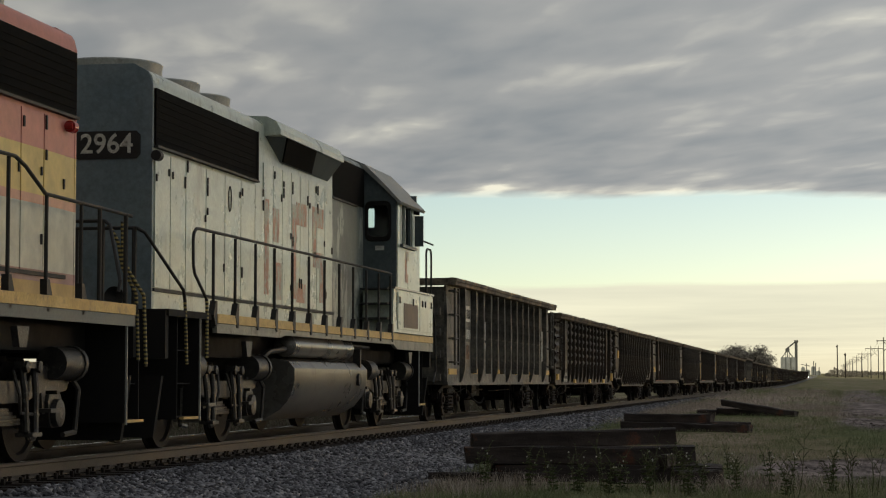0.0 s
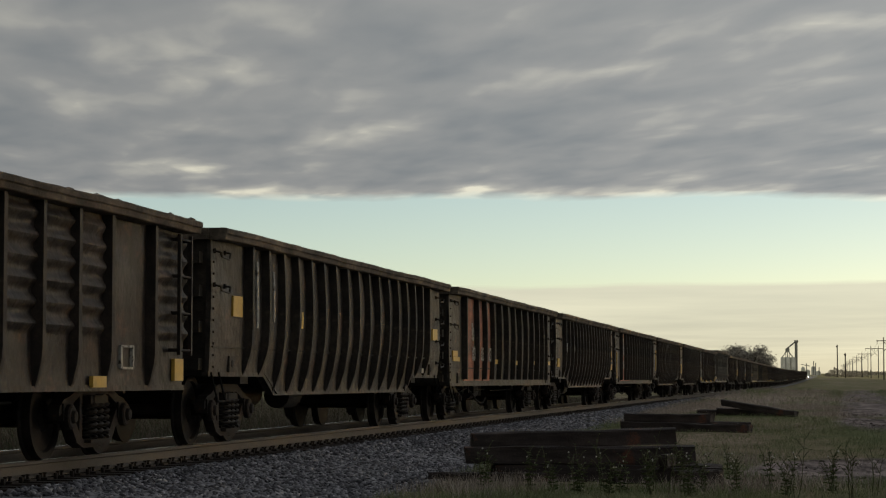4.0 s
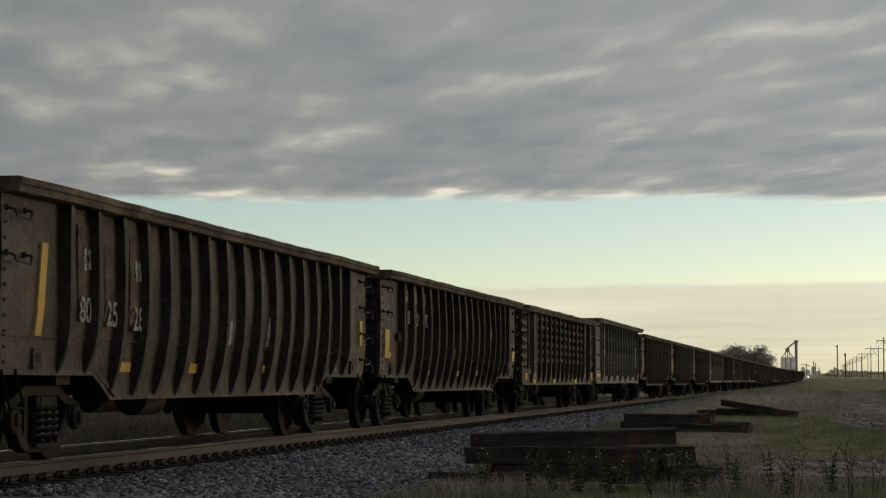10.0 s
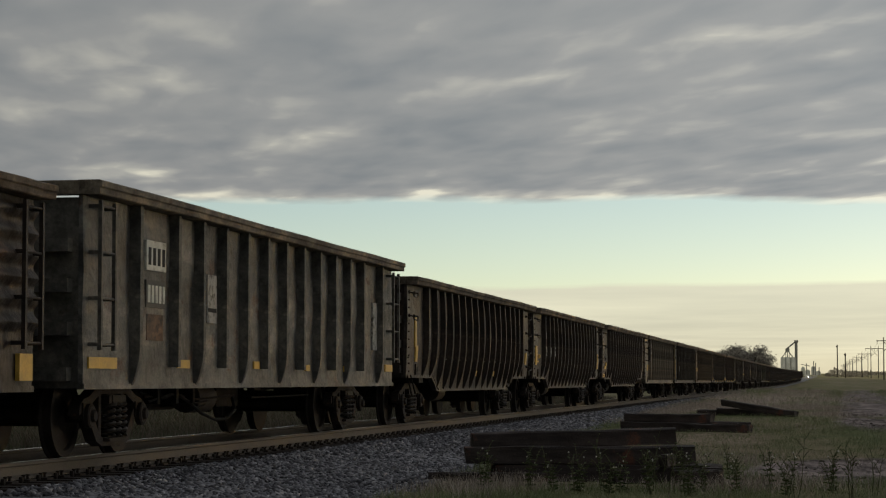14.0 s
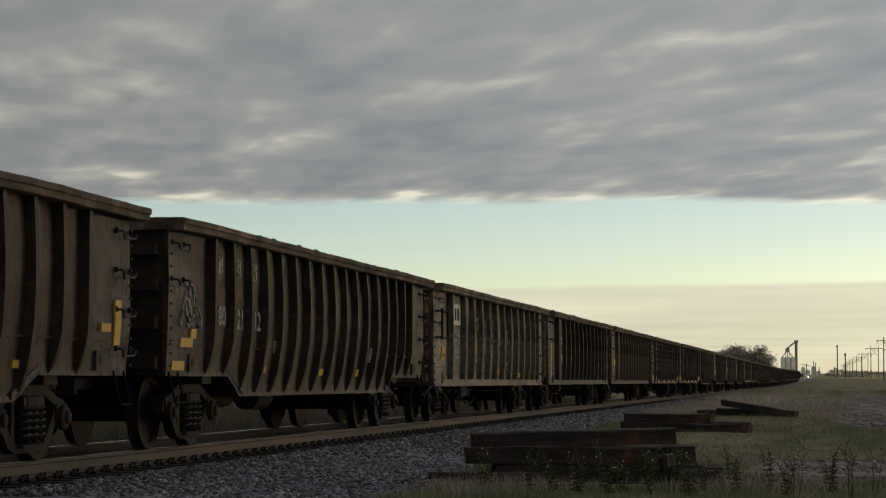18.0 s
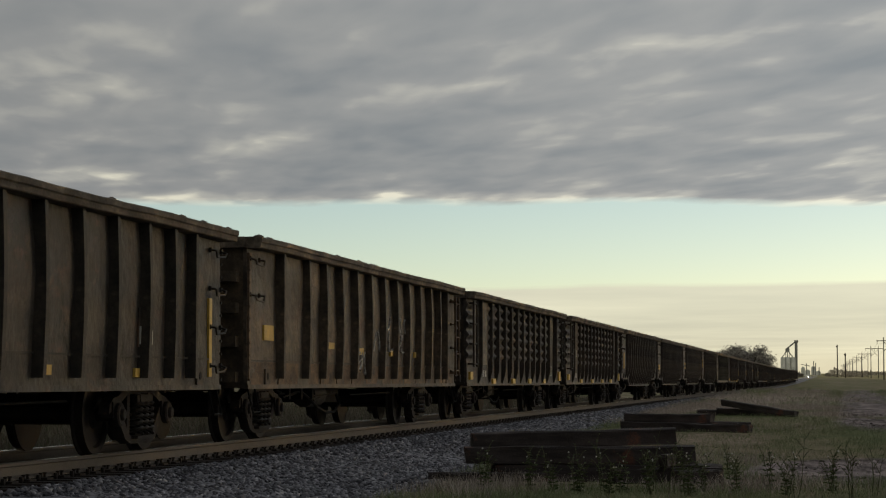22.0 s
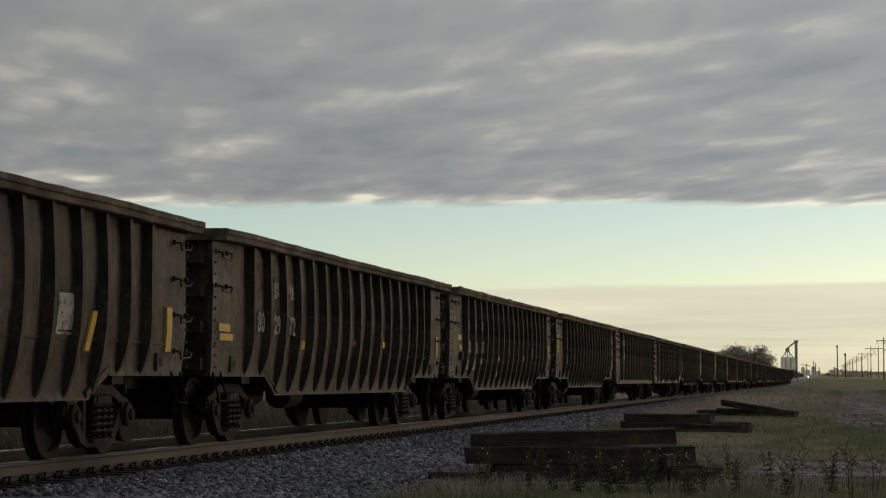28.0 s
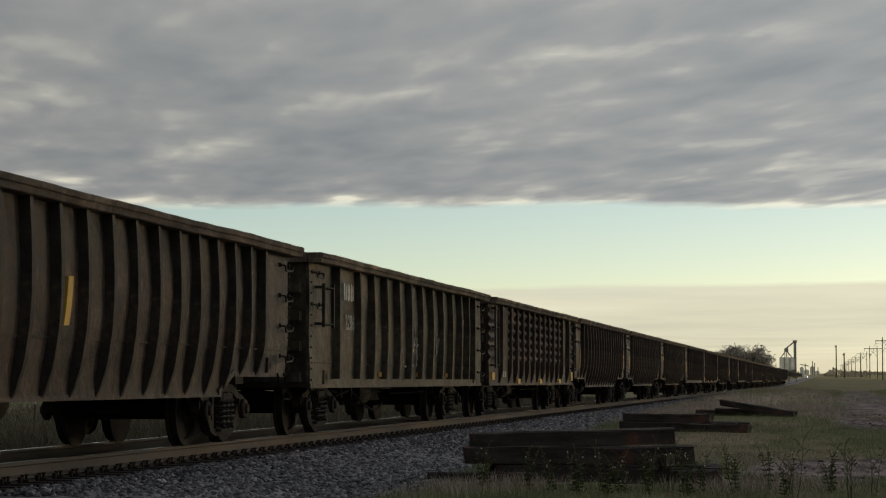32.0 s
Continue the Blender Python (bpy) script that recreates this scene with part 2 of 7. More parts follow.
# ---------------------------------------------------------------- clouds
# where the layer thins and where it thickens: across, along, half width, half depth, amount; all lean one way
THIN = [(178, 874, 30, 18, 0.65), (103, 994, 42, 21, 0.7), (-105, 952, 33, 22, 0.7), (-134, 994, 16, 16, 0.6), (-111, 1049, 13, 15, 0.5), (14, 952, 21, 22, 0.5), (-27, 987, 20, 17, 0.3),
        (-70, 1341, 31, 27, 0.5), (-164, 1522, 33, 33, 0.7), (285, 1530, 36, 36, 0.75), (37, 1687, 18, 30, 0.9), (88, 1713, 25, 27, 0.6), (-80, 1692, 33, 23, 0.5), (-79, 1126, 18, 22, 0.3),
        (156, 1266, 41, 21, 0.4), (229, 826, 35, 11, 0.8), (229, 926, 16, 10, 0.6), (311, 1248, 28, 17, 0.3), (356, 1387, 18, 19, 0.5)]
THICK = [(-12, 876, 35, 28, 0.6), (155, 1081, 39, 31, 0.5), (77, 1175, 56, 41, 0.6), (-161, 930, 22, 21, 0.5), (75, 862, 25, 18, 0.4), (12, 1441, 79, 49, 0.6), (225, 1049, 30, 33, 0.4),
         (-100, 1243, 36, 31, 0.3), (167, 1480, 65, 39, 0.5), (6, 1010, 30, 33, 0.3), (276, 1162, 44, 25, 0.4), (269, 934, 27, 29, 0.4)]


def thinness(x, y):
    """How thin the layer is over a place, with wisps at the edges of its gaps."""
    x += 9 * noise.noise((x * 0.02, y * 0.012, 3.0)) + 4 * noise.noise((x * 0.07, y * 0.04, 1.0))
    y += 22 * noise.noise((x * 0.02, y * 0.012, 7.0))
    v = 0.0
    for sign, spots in ((1.0, THIN), (-0.8, THICK)):
        for cx, cy, a, b, amount in spots:
            dx, dy = x - cx, y - cy
            u = dx / (a * 0.88)
            w = (dy + 1.3 * dx * cy / 1030) / (b * 1.9)
            q = u * u + w * w
            if q < 9:
                v += sign * amount * math.exp(-q)
    return v


def cloud_deck():
    """A flat layer of cloud that drifts, lit through from above and from the low sun at its edge."""
    m = bpy.data.materials.new("cloud")
    m.use_nodes = True
    n, l = m.node_tree.nodes, m.node_tree.links
    n.clear()
    out = n.new("ShaderNodeOutputMaterial")
    em = n.new("ShaderNodeEmission")
    clear = n.new("ShaderNodeBsdfTransparent")
    mx = n.new("ShaderNodeMixShader")
    c = n.new("ShaderNodeTexCoord")
    sep = n.new("ShaderNodeSeparateXYZ")
    l.new(c.outputs["Object"], sep.inputs[0])
    def cloud_noise(scale, detail, rough, turn, sx, sy):
        mp = n.new("ShaderNodeMapping")
        mp.vector_type = "TEXTURE"
        mp.inputs["Rotation"].default_value = (0, 0, radians(turn))
        mp.inputs["Scale"].default_value = (sx, sy, 1)
        mp.inputs["Location"].default_value = (13.7, 5.2, 0.4)
        l.new(c.outputs["Object"], mp.inputs[0])
        t = n.new("ShaderNodeTexNoise")
        t.inputs["Scale"].default_value, t.inputs["Detail"].default_value, t.inputs["Roughness"].default_value = scale, detail, rough
        l.new(mp.outputs[0], t.inputs["Vector"])
        return t
    big = cloud_noise(0.010, 3, 0.5, -80, 2.4, 1.0)
    mid = cloud_noise(0.027, 5, 0.43, -81, 2.7, 1.0)
    mid.inputs["Distortion"].default_value = 0.25
    add = n.new("ShaderNodeMath")
    add.operation = "MULTIPLY_ADD"
    l.new(mid.outputs[0], add.inputs[0])
    add.inputs[1].default_value = 0.78
    l.new(big.outputs[0], add.inputs[2])
    soft = n.new("ShaderNodeMath")
    soft.operation = "MULTIPLY_ADD"
    l.new(add.outputs[0], soft.inputs[0])
    soft.inputs[1].default_value, soft.inputs[2].default_value = 0.36, 0.115
    thin = n.new("ShaderNodeAttribute")
    thin.attribute_name = "thin"
    wisp = n.new("ShaderNodeMath")
    wisp.operation = "MULTIPLY_ADD"
    l.new(mid.outputs[0], wisp.inputs[0])
    wisp.inputs[1].default_value, wisp.inputs[2].default_value = 0.14, 0.045
    half = n.new("ShaderNodeMath")
    half.operation = "MULTIPLY_ADD"
    l.new(thin.outputs["Fac"], half.inputs[0])
    l.new(wisp.outputs[0], half.inputs[1])
    l.new(soft.outputs[0], half.inputs[2])
    r = ramp(n, [(0.33, (0.205, 0.222, 0.232)), (0.46, (0.285, 0.29, 0.285)), (0.53, (0.40, 0.395, 0.36)), (0.60, (0.72, 0.69, 0.56))])
    rim = n.new("ShaderNodeMapRange")
    lit = n.new("ShaderNodeMath")
    lit.operation = "ADD"
    l.new(half.outputs[0], lit.inputs[0])
    l.new(rim.outputs[0], lit.inputs[1])
    l.new(lit.outputs[0], r.inputs[0])
    l.new(r.outputs[0], em.inputs["Color"])
    # the layer glows towards the low sun and is dull away from it
    unit = n.new("ShaderNodeVectorMath")
    unit.operation = "NORMALIZE"
    l.new(c.outputs["Object"], unit.inputs[0])
    dot = n.new("ShaderNodeVectorMath")
    dot.operation = "DOT_PRODUCT"
    l.new(unit.outputs[0], dot.inputs[0])
    away = radians(SUN_AZ + 10)
    dot.inputs[1].default_value = (math.sin(away), math.cos(away), 0)
    turn = n.new("ShaderNodeMapRange")
    l.new(dot.outputs["Value"], turn.inputs["Value"])
    turn.inputs["From Min"].default_value = -1
    glow = ramp(n, [(0.0, (0.34,) * 3), (0.5, (0.56,) * 3), (0.72, (0.70,) * 3), (0.93, (0.98,) * 3)])
    l.new(turn.outputs[0], glow.inputs[0])
    l.new(glow.outputs[0], em.inputs["Strength"])
    # ragged far edge
    edge = noise_tex(n, l, 0.006, 6, 0.6, stretch=(1, 0.3, 1))
    ea = n.new("ShaderNodeMath")
    ea.operation = "MULTIPLY_ADD"
    l.new(edge.outputs[0], ea.inputs[0])
    ea.inputs[1].default_value = 200
    l.new(sep.outputs["Y"], ea.inputs[2])
    mr = n.new("ShaderNodeMapRange")
    l.new(ea.outputs[0], mr.inputs["Value"])
    mr.inputs["From Min"].default_value, mr.inputs["From Max"].default_value = 1770, 1845
    l.new(ea.outputs[0], rim.inputs["Value"])
    rim.inputs["From Min"].default_value, rim.inputs["From Max"].default_value, rim.inputs["To Max"].default_value = 1690, 1830, 0.11
    l.new(mr.outputs[0], mx.inputs[0])
    l.new(em.outputs[0], mx.inputs[1])
    l.new(clear.outputs[0], mx.inputs[2])
    l.new(mx.outputs[0], out.inputs["Surface"])
    xs = [-4000, -2000, -1000, -600] + [-420 + 7 * i for i in range(146)] + [800, 1200, 2200, 4000]
    ys = [-4000, -2000, -500, 300, 640] + [740 + 11 * i for i in range(98)] + [1860, 1990]
    me = bpy.data.meshes.new("cloud_deck")
    verts = [(x, y, 0) for y in ys for x in xs]
    w = len(xs)
    me.from_pydata(verts, [], [(j * w + i, j * w + i + 1, (j + 1) * w + i + 1, (j + 1) * w + i) for j in range(len(ys) - 1) for i in range(w - 1)])
    gaps = me.attributes.new("thin", "FLOAT", "POINT")
    gaps.data.foreach_set("value", [thinness(x, y) for x, y, z in verts])
    me.materials.append(m)
    ob = new("cloud_deck", me)
    return tagged(ob, "broken layer of grey cloud with pale gaps, drifting", "cloud", kind="structure")


deck = cloud_deck()


def cloud_bank():
    """A thinner bank far beyond, low over the horizon."""
    m = bpy.data.materials.new("far_cloud")
    m.use_nodes = True
    n, l = m.node_tree.nodes, m.node_tree.links
    n.clear()
    out, em, clear, mx = n.new("ShaderNodeOutputMaterial"), n.new("ShaderNodeEmission"), n.new("ShaderNodeBsdfTransparent"), n.new("ShaderNodeMixShader")
    em.inputs["Strength"].default_value = 1.0
    c = n.new("ShaderNodeTexCoord")
    sep = n.new("ShaderNodeSeparateXYZ")
    l.new(c.outputs["Object"], sep.inputs[0])
    t = noise_tex(n, l, 0.008, 6, 0.6, stretch=(1, 0.35, 1))
    thin = noise_tex(n, l, 0.0022, 5, 0.6, stretch=(1, 0.5, 1))
    shade = ramp(n, [(0.38, (0.41, 0.395, 0.32)), (0.62, (0.54, 0.515, 0.395))])
    l.new(thin.outputs[0], shade.inputs[0])
    l.new(shade.outputs[0], em.inputs["Color"])
    ad = n.new("ShaderNodeMath")
    ad.operation = "MULTIPLY_ADD"
    l.new(t.outputs[0], ad.inputs[0])
    ad.inputs[1].default_value = -150
    slope = n.new("ShaderNodeMath")
    slope.operation = "MULTIPLY_ADD"
    l.new(sep.outputs["X"], slope.inputs[0])
    slope.inputs[1].default_value = 0.35
    l.new(sep.outputs["Y"], slope.inputs[2])
    l.new(slope.outputs[0], ad.inputs[2])
    near = n.new("ShaderNodeMapRange")
    l.new(ad.outputs[0], near.inputs["Value"])
    near.inputs["From Min"].default_value, near.inputs["From Max"].default_value, near.inputs["To Max"].default_value = 905, 960, 0.85
    far = n.new("ShaderNodeMapRange")
    l.new(sep.outputs["Y"], far.inputs["Value"])
    far.inputs["From Min"].default_value, far.inputs["From Max"].default_value = 40000, 2200
    mul = n.new("ShaderNodeMath")
    mul.operation = "MULTIPLY"
    l.new(near.outputs[0], mul.inputs[0])
    l.new(far.outputs[0], mul.inputs[1])
    l.new(mul.outputs[0], mx.inputs[0])
    l.new(clear.outputs[0], mx.inputs[1])
    l.new(em.outputs[0], mx.inputs[2])
    l.new(mx.outputs[0], out.inputs["Surface"])
    me = bpy.data.meshes.new("cloud_bank")
    me.from_pydata([(-2200, 700, 0), (1900, 700, 0), (1900, 4250, 0), (-2200, 4250, 0), (1900, 4450, -48), (-2200, 4450, -48)], [], [(0, 1, 2, 3), (3, 2, 4, 5)])
    me.materials.append(m)
    return tagged(new("cloud_bank", me), "thin tan cloud bank low over the horizon", "cloud", kind="structure")


bank = cloud_bank()


# ---------------------------------------------------------------- the line
TRACK_YS = [-120, -60, -20, 0, 20, 40, 60, 80, 100, 140, 180, 220, 260, 300, 340, 380, 420, 470, 520, 580, 640, 700, 760, 830, 900, 1000, 1150, 1400]


def sweep(bm, prof, ys, closed=True):
    """A profile of (x, z) drawn along the line, following its rise."""
    rings = [[bm.verts.new((x, y, z + lift(y))) for x, z in prof] for y in ys]
    k = len(prof)
    for a, b in zip(rings, rings[1:]):
        for i in range(k if closed else k - 1):
            bm.faces.new((a[i], a[(i + 1) % k], b[(i + 1) % k], b[i]))


def track_bed():
    bm = blank()
    sweep(bm, [(-6.0, -0.12), (-4.2, 0.0), (-2.3, RT - 0.24), (2.0, RT - 0.24), (3.6, 0.06), (5.2, -0.12)], TRACK_YS, closed=False)
    ob = thing("ballast_bed", "grey crushed stone ballast bed sloping to the grass", "ballast", bm=bm, material=BALLAST, kind="structure")
    return ob


def rail(x, name):
    root = tagged(new(name), "long steel rail with rusty web and polished head", "rail", "rails", kind="structure")
    bm = blank()
    t = RT
    sweep(bm, [(x - 0.07, t - 0.18), (x + 0.07, t - 0.18), (x + 0.07, t - 0.165), (x + 0.012, t - 0.14), (x + 0.01, t - 0.05), (x + 0.037, t - 0.035),
               (x + 0.037, t - 0.008), (x + 0.028, t - 0.002), (x - 0.028, t - 0.002), (x - 0.037, t - 0.008), (x - 0.037, t - 0.035), (x - 0.01, t - 0.05),
               (x - 0.012, t - 0.14), (x - 0.07, t - 0.165)], TRACK_YS)
    part("rail_web", bm, RAIL_SIDE, root)
    bm = blank()
    sweep(bm, [(x - 0.028, t - 0.003), (x + 0.028, t - 0.003), (x + 0.026, t), (x - 0.026, t)], TRACK_YS)
    part("rail_head", bm, RAIL_TOP, root)


track_bed()
rail(0.755, "rail")
rail(-0.755, "rail")

# ---------------------------------------------------------------- rolling stock: running gear
def wheelset_mesh(r=0.457):
    bm = blank()
    for s in (1, -1):
        x = 0.755 * s
        prof = [(x - 0.075 * s, 0.1), (x - 0.075 * s, r + 0.026), (x - 0.055 * s, r + 0.026), (x - 0.035 * s, r + 0.002), (x + 0.06 * s, r - 0.003),
                (x + 0.06 * s, r - 0.075), (x + 0.02 * s, r - 0.09), (x + 0.035 * s, 0.17), (x + 0.075 * s, 0.13), (x + 0.075 * s, 0.09)]
        lathe(bm, prof if s > 0 else prof[::-1], 28)
    tube(bm, (-1.0, 0, 0), (1.0, 0, 0), 0.08, 12)
    return mesh_of("wheelset", bm, WHEEL, True)


def side_frame_mesh():
    """A cast three-piece truck side frame, in the y-z plane, about x = 0: an arched top, a bowed bottom and an open window for the springs."""
    bm = blank()
    w = 0.055
    top = [(-1.12, 0.46), (-1.10, 0.57), (-0.98, 0.64), (-0.80, 0.67), (-0.48, 0.79), (0.48, 0.79), (0.80, 0.67), (0.98, 0.64), (1.10, 0.57), (1.12, 0.46), (1.02, 0.50), (0.80, 0.56),
           (0.44, 0.69), (-0.44, 0.69), (-0.80, 0.56), (-1.02, 0.50)]
    prism(bm, top, -w - 0.02, w)
    bottom = [(-0.80, 0.57), (-0.70, 0.50), (-0.44, 0.225), (-0.30, 0.195), (0.30, 0.195), (0.44, 0.225), (0.70, 0.50), (0.80, 0.57), (0.84, 0.46), (0.56, 0.17), (0.36, 0.11), (-0.36, 0.11), (-0.56, 0.17), (-0.84, 0.46)]
    prism(bm, bottom, -w - 0.02, w)
    box(bm, -0.10, 0.13, -0.33, 0.33, 0.165, 0.20)
    for s in (1, -1):
        box(bm, -w, w * 0.6, s * 0.385 - 0.045, s * 0.385 + 0.045, 0.2, 0.72)
        box(bm, -w - 0.02, w + 0.02, s * 0.89 - 0.15, s * 0.89 + 0.15, 0.42, 0.60)
        lathe(bm, [(w, 0.135), (w + 0.06, 0.135), (w + 0.075, 0.115), (w + 0.075, 0.075), (w + 0.11, 0.06), (w + 0.115, 0.02)], 16, (0, s * 0.89, 0.457))
    return mesh_of("side_frame", bm, TRUCK)


def spring_mesh():
    """One coil spring, wound as a single bar."""
    bm = blank()
    rings = []
    turns, seg = 5, 12
    for i in range(turns * seg + 1):
        a = 2 * math.pi * i / seg
        c = Vector((0.072 * math.cos(a), 0.072 * math.sin(a), 0.222 + 0.36 * i / (turns * seg)))
        u = Vector((math.cos(a), math.sin(a), 0))
        rings.append([bm.verts.new(c + 0.021 * (math.cos(q) * u + math.sin(q) * Vector((0, 0, 1)))) for q in (0, 1.26, 2.51, 3.77, 5.03)])
    for p, q in zip(rings, rings[1:]):
        for i in range(5):
            bm.faces.new((p[i], p[(i + 1) % 5], q[(i + 1) % 5], q[i]))
    bm.faces.new(rings[0])
    bm.faces.new(rings[-1][::-1])
    return mesh_of("coil_spring", bm, SPRING, True)


SPRING = surface("worn_spring_steel", (0.016, 0.013, 0.0115), (0.033, 0.027, 0.023), 0.6, 0, 6, 40, (0.09, 0.055, 0.038), (0.58, 0.70), 0.2, spec=0.4)


def bolster_mesh():
    bm = blank()
    prism(bm, [(-1.12, 0.56), (-0.5, 0.40), (0.5, 0.40), (1.12, 0.56), (1.12, 0.68), (-1.12, 0.68)], -0.2, 0.2, "y")
    tube(bm, (0, 0, 0.66), (0, 0, 0.80), 0.2, 16)
    for s in (1, -1):
        prism(bm, [(-0.85, 0.33), (0.85, 0.33), (0.85, 0.42), (-0.85, 0.42)], s * 0.36, s * 0.42, "y")
        for q in (1, -1):
            prism(bm, [(s * 0.38, 0.3), (s * 0.42, 0.3), (s * 0.44, 0.58), (s * 0.36, 0.6)], q * 0.755 - 0.05, q * 0.755 + 0.05)
    return mesh_of("bolster", bm, UNDER)


GEAR = dict(wheelset=wheelset_mesh(), side_frame=side_frame_mesh(), spring=spring_mesh(), bolster=bolster_mesh())


def freight_truck(car, y):
    bm = blank()
    box(bm, -0.35, 0.35, -0.3, 0.3, 0.69, 0.80)
    tr = part("truck", bm, UNDER, car, "four-wheel cast steel truck with coil springs", pose(0, y, 0))
    part("bolster", GEAR["bolster"], None, tr)
    for s in (1, -1):
        part("side_frame", GEAR["side_frame"], None, tr, at=pose(s * 1.0, 0, 0, 0, 0, 0 if s > 0 else 180))
        for y in (-0.20, 0.0, 0.20):
            part("coil_spring", GEAR["spring"], None, tr, at=pose(s * 1.065, y, 0))
        part("wheelset", GEAR["wheelset"], None, tr, at=pose(0, s * 0.89, 0.457))
        bm = blank()
        box(bm, s * 1.02 - 0.09, s * 1.02 + 0.09, -0.29, 0.29, 0.585, 0.675)
        part("bolster_end", bm, TRUCK, tr)
    return tr


def coupler_mesh():
    bm = blank()
    box(bm, -0.08, 0.08, -0.75, 0.12, 0.78, 0.96)
    prism(bm, [(-0.13, 0.10), (-0.17, 0.34), (-0.06, 0.42), (-0.03, 0.30), (0.05, 0.26), (0.1, 0.36), (0.17, 0.34), (0.14, 0.1)], 0.74, 1.0, "z")
    box(bm, -0.3, 0.3, -0.14, -0.06, 0.68, 1.05)
    return mesh_of("coupler", bm, TRUCK)


GEAR["coupler"] = coupler_mesh()


# near-black: underside shade put into the colour; also serves the black window seals
BLACK_HOLE = surface("shade_and_seal_black", (0.009, 0.0085, 0.0085), (0.014, 0.0135, 0.0135), 0.95, 0, 5, 50, None, bump=0)


# ---------------------------------------------------------------- gondola cars
# kind: rib spacing and count, top height, bottom height, drop between the trucks, bulge of the sides
KINDS = {"bathtub": dict(ribs=17, top=2.765, low=0.90, drop=0.26, bulge=0.055, flat_end=1.6, wide=0.125, deep=0.115),
         "straight": dict(ribs=13, top=2.765, low=0.74, drop=0.0, bulge=0.035, flat_end=1.35, wide=0.12, deep=0.12),
         "corrugated": dict(ribs=13, top=2.76, low=0.74, drop=0.0, bulge=0.0, flat_end=1.2, wide=0.12, deep=0.11),
         "tall": dict(ribs=13, top=2.93, low=0.76, drop=0.0, bulge=0.0, flat_end=1.2, wide=0.13, deep=0.125)}
HALF = 8.0          # half the body's length
PANEL = 1.42         # the side sheets' distance from the centre line


def side_x(k, y, z):
    """How far out the side sheet stands at a place along and up the car."""
    c = KINDS[k]
    u = (z - c["low"]) / (c["top"] - c["low"])
    v = max(0.0, 1 - (abs(y) / (HALF - c["flat_end"])) ** 4) if abs(y) < HALF - c["flat_end"] else 0.0
    x = PANEL + c["bulge"] * math.sin(math.pi * min(1, max(0, u))) * v
    if k == "bathtub":
        x -= 0.045 * max(0.0, 0.30 - u) / 0.30
    return x


def low_edge(k, y):
    c = KINDS[k]
    if not c["drop"]:
        return c["low"]
    a, b = 4.75, 5.35
    f = min(1, max(0, (b - abs(y)) / (b - a)))
    return c["low"] - c["drop"] * f


def rib_places(k):
    c = KINDS[k]
    if k in ("corrugated", "tall"):
        return [-6.45] + [-5.02 + 1.018 * i for i in range(11)] + [6.65]
    if k == "straight":
        return [-6.45, -5.0] + [-3.92 + 1.084 * i for i in range(9)] + [5.73, 6.6]
    run = HALF - c["flat_end"]
    return [-run + 2 * run * i / (c["ribs"] - 1) for i in range(c["ribs"])]


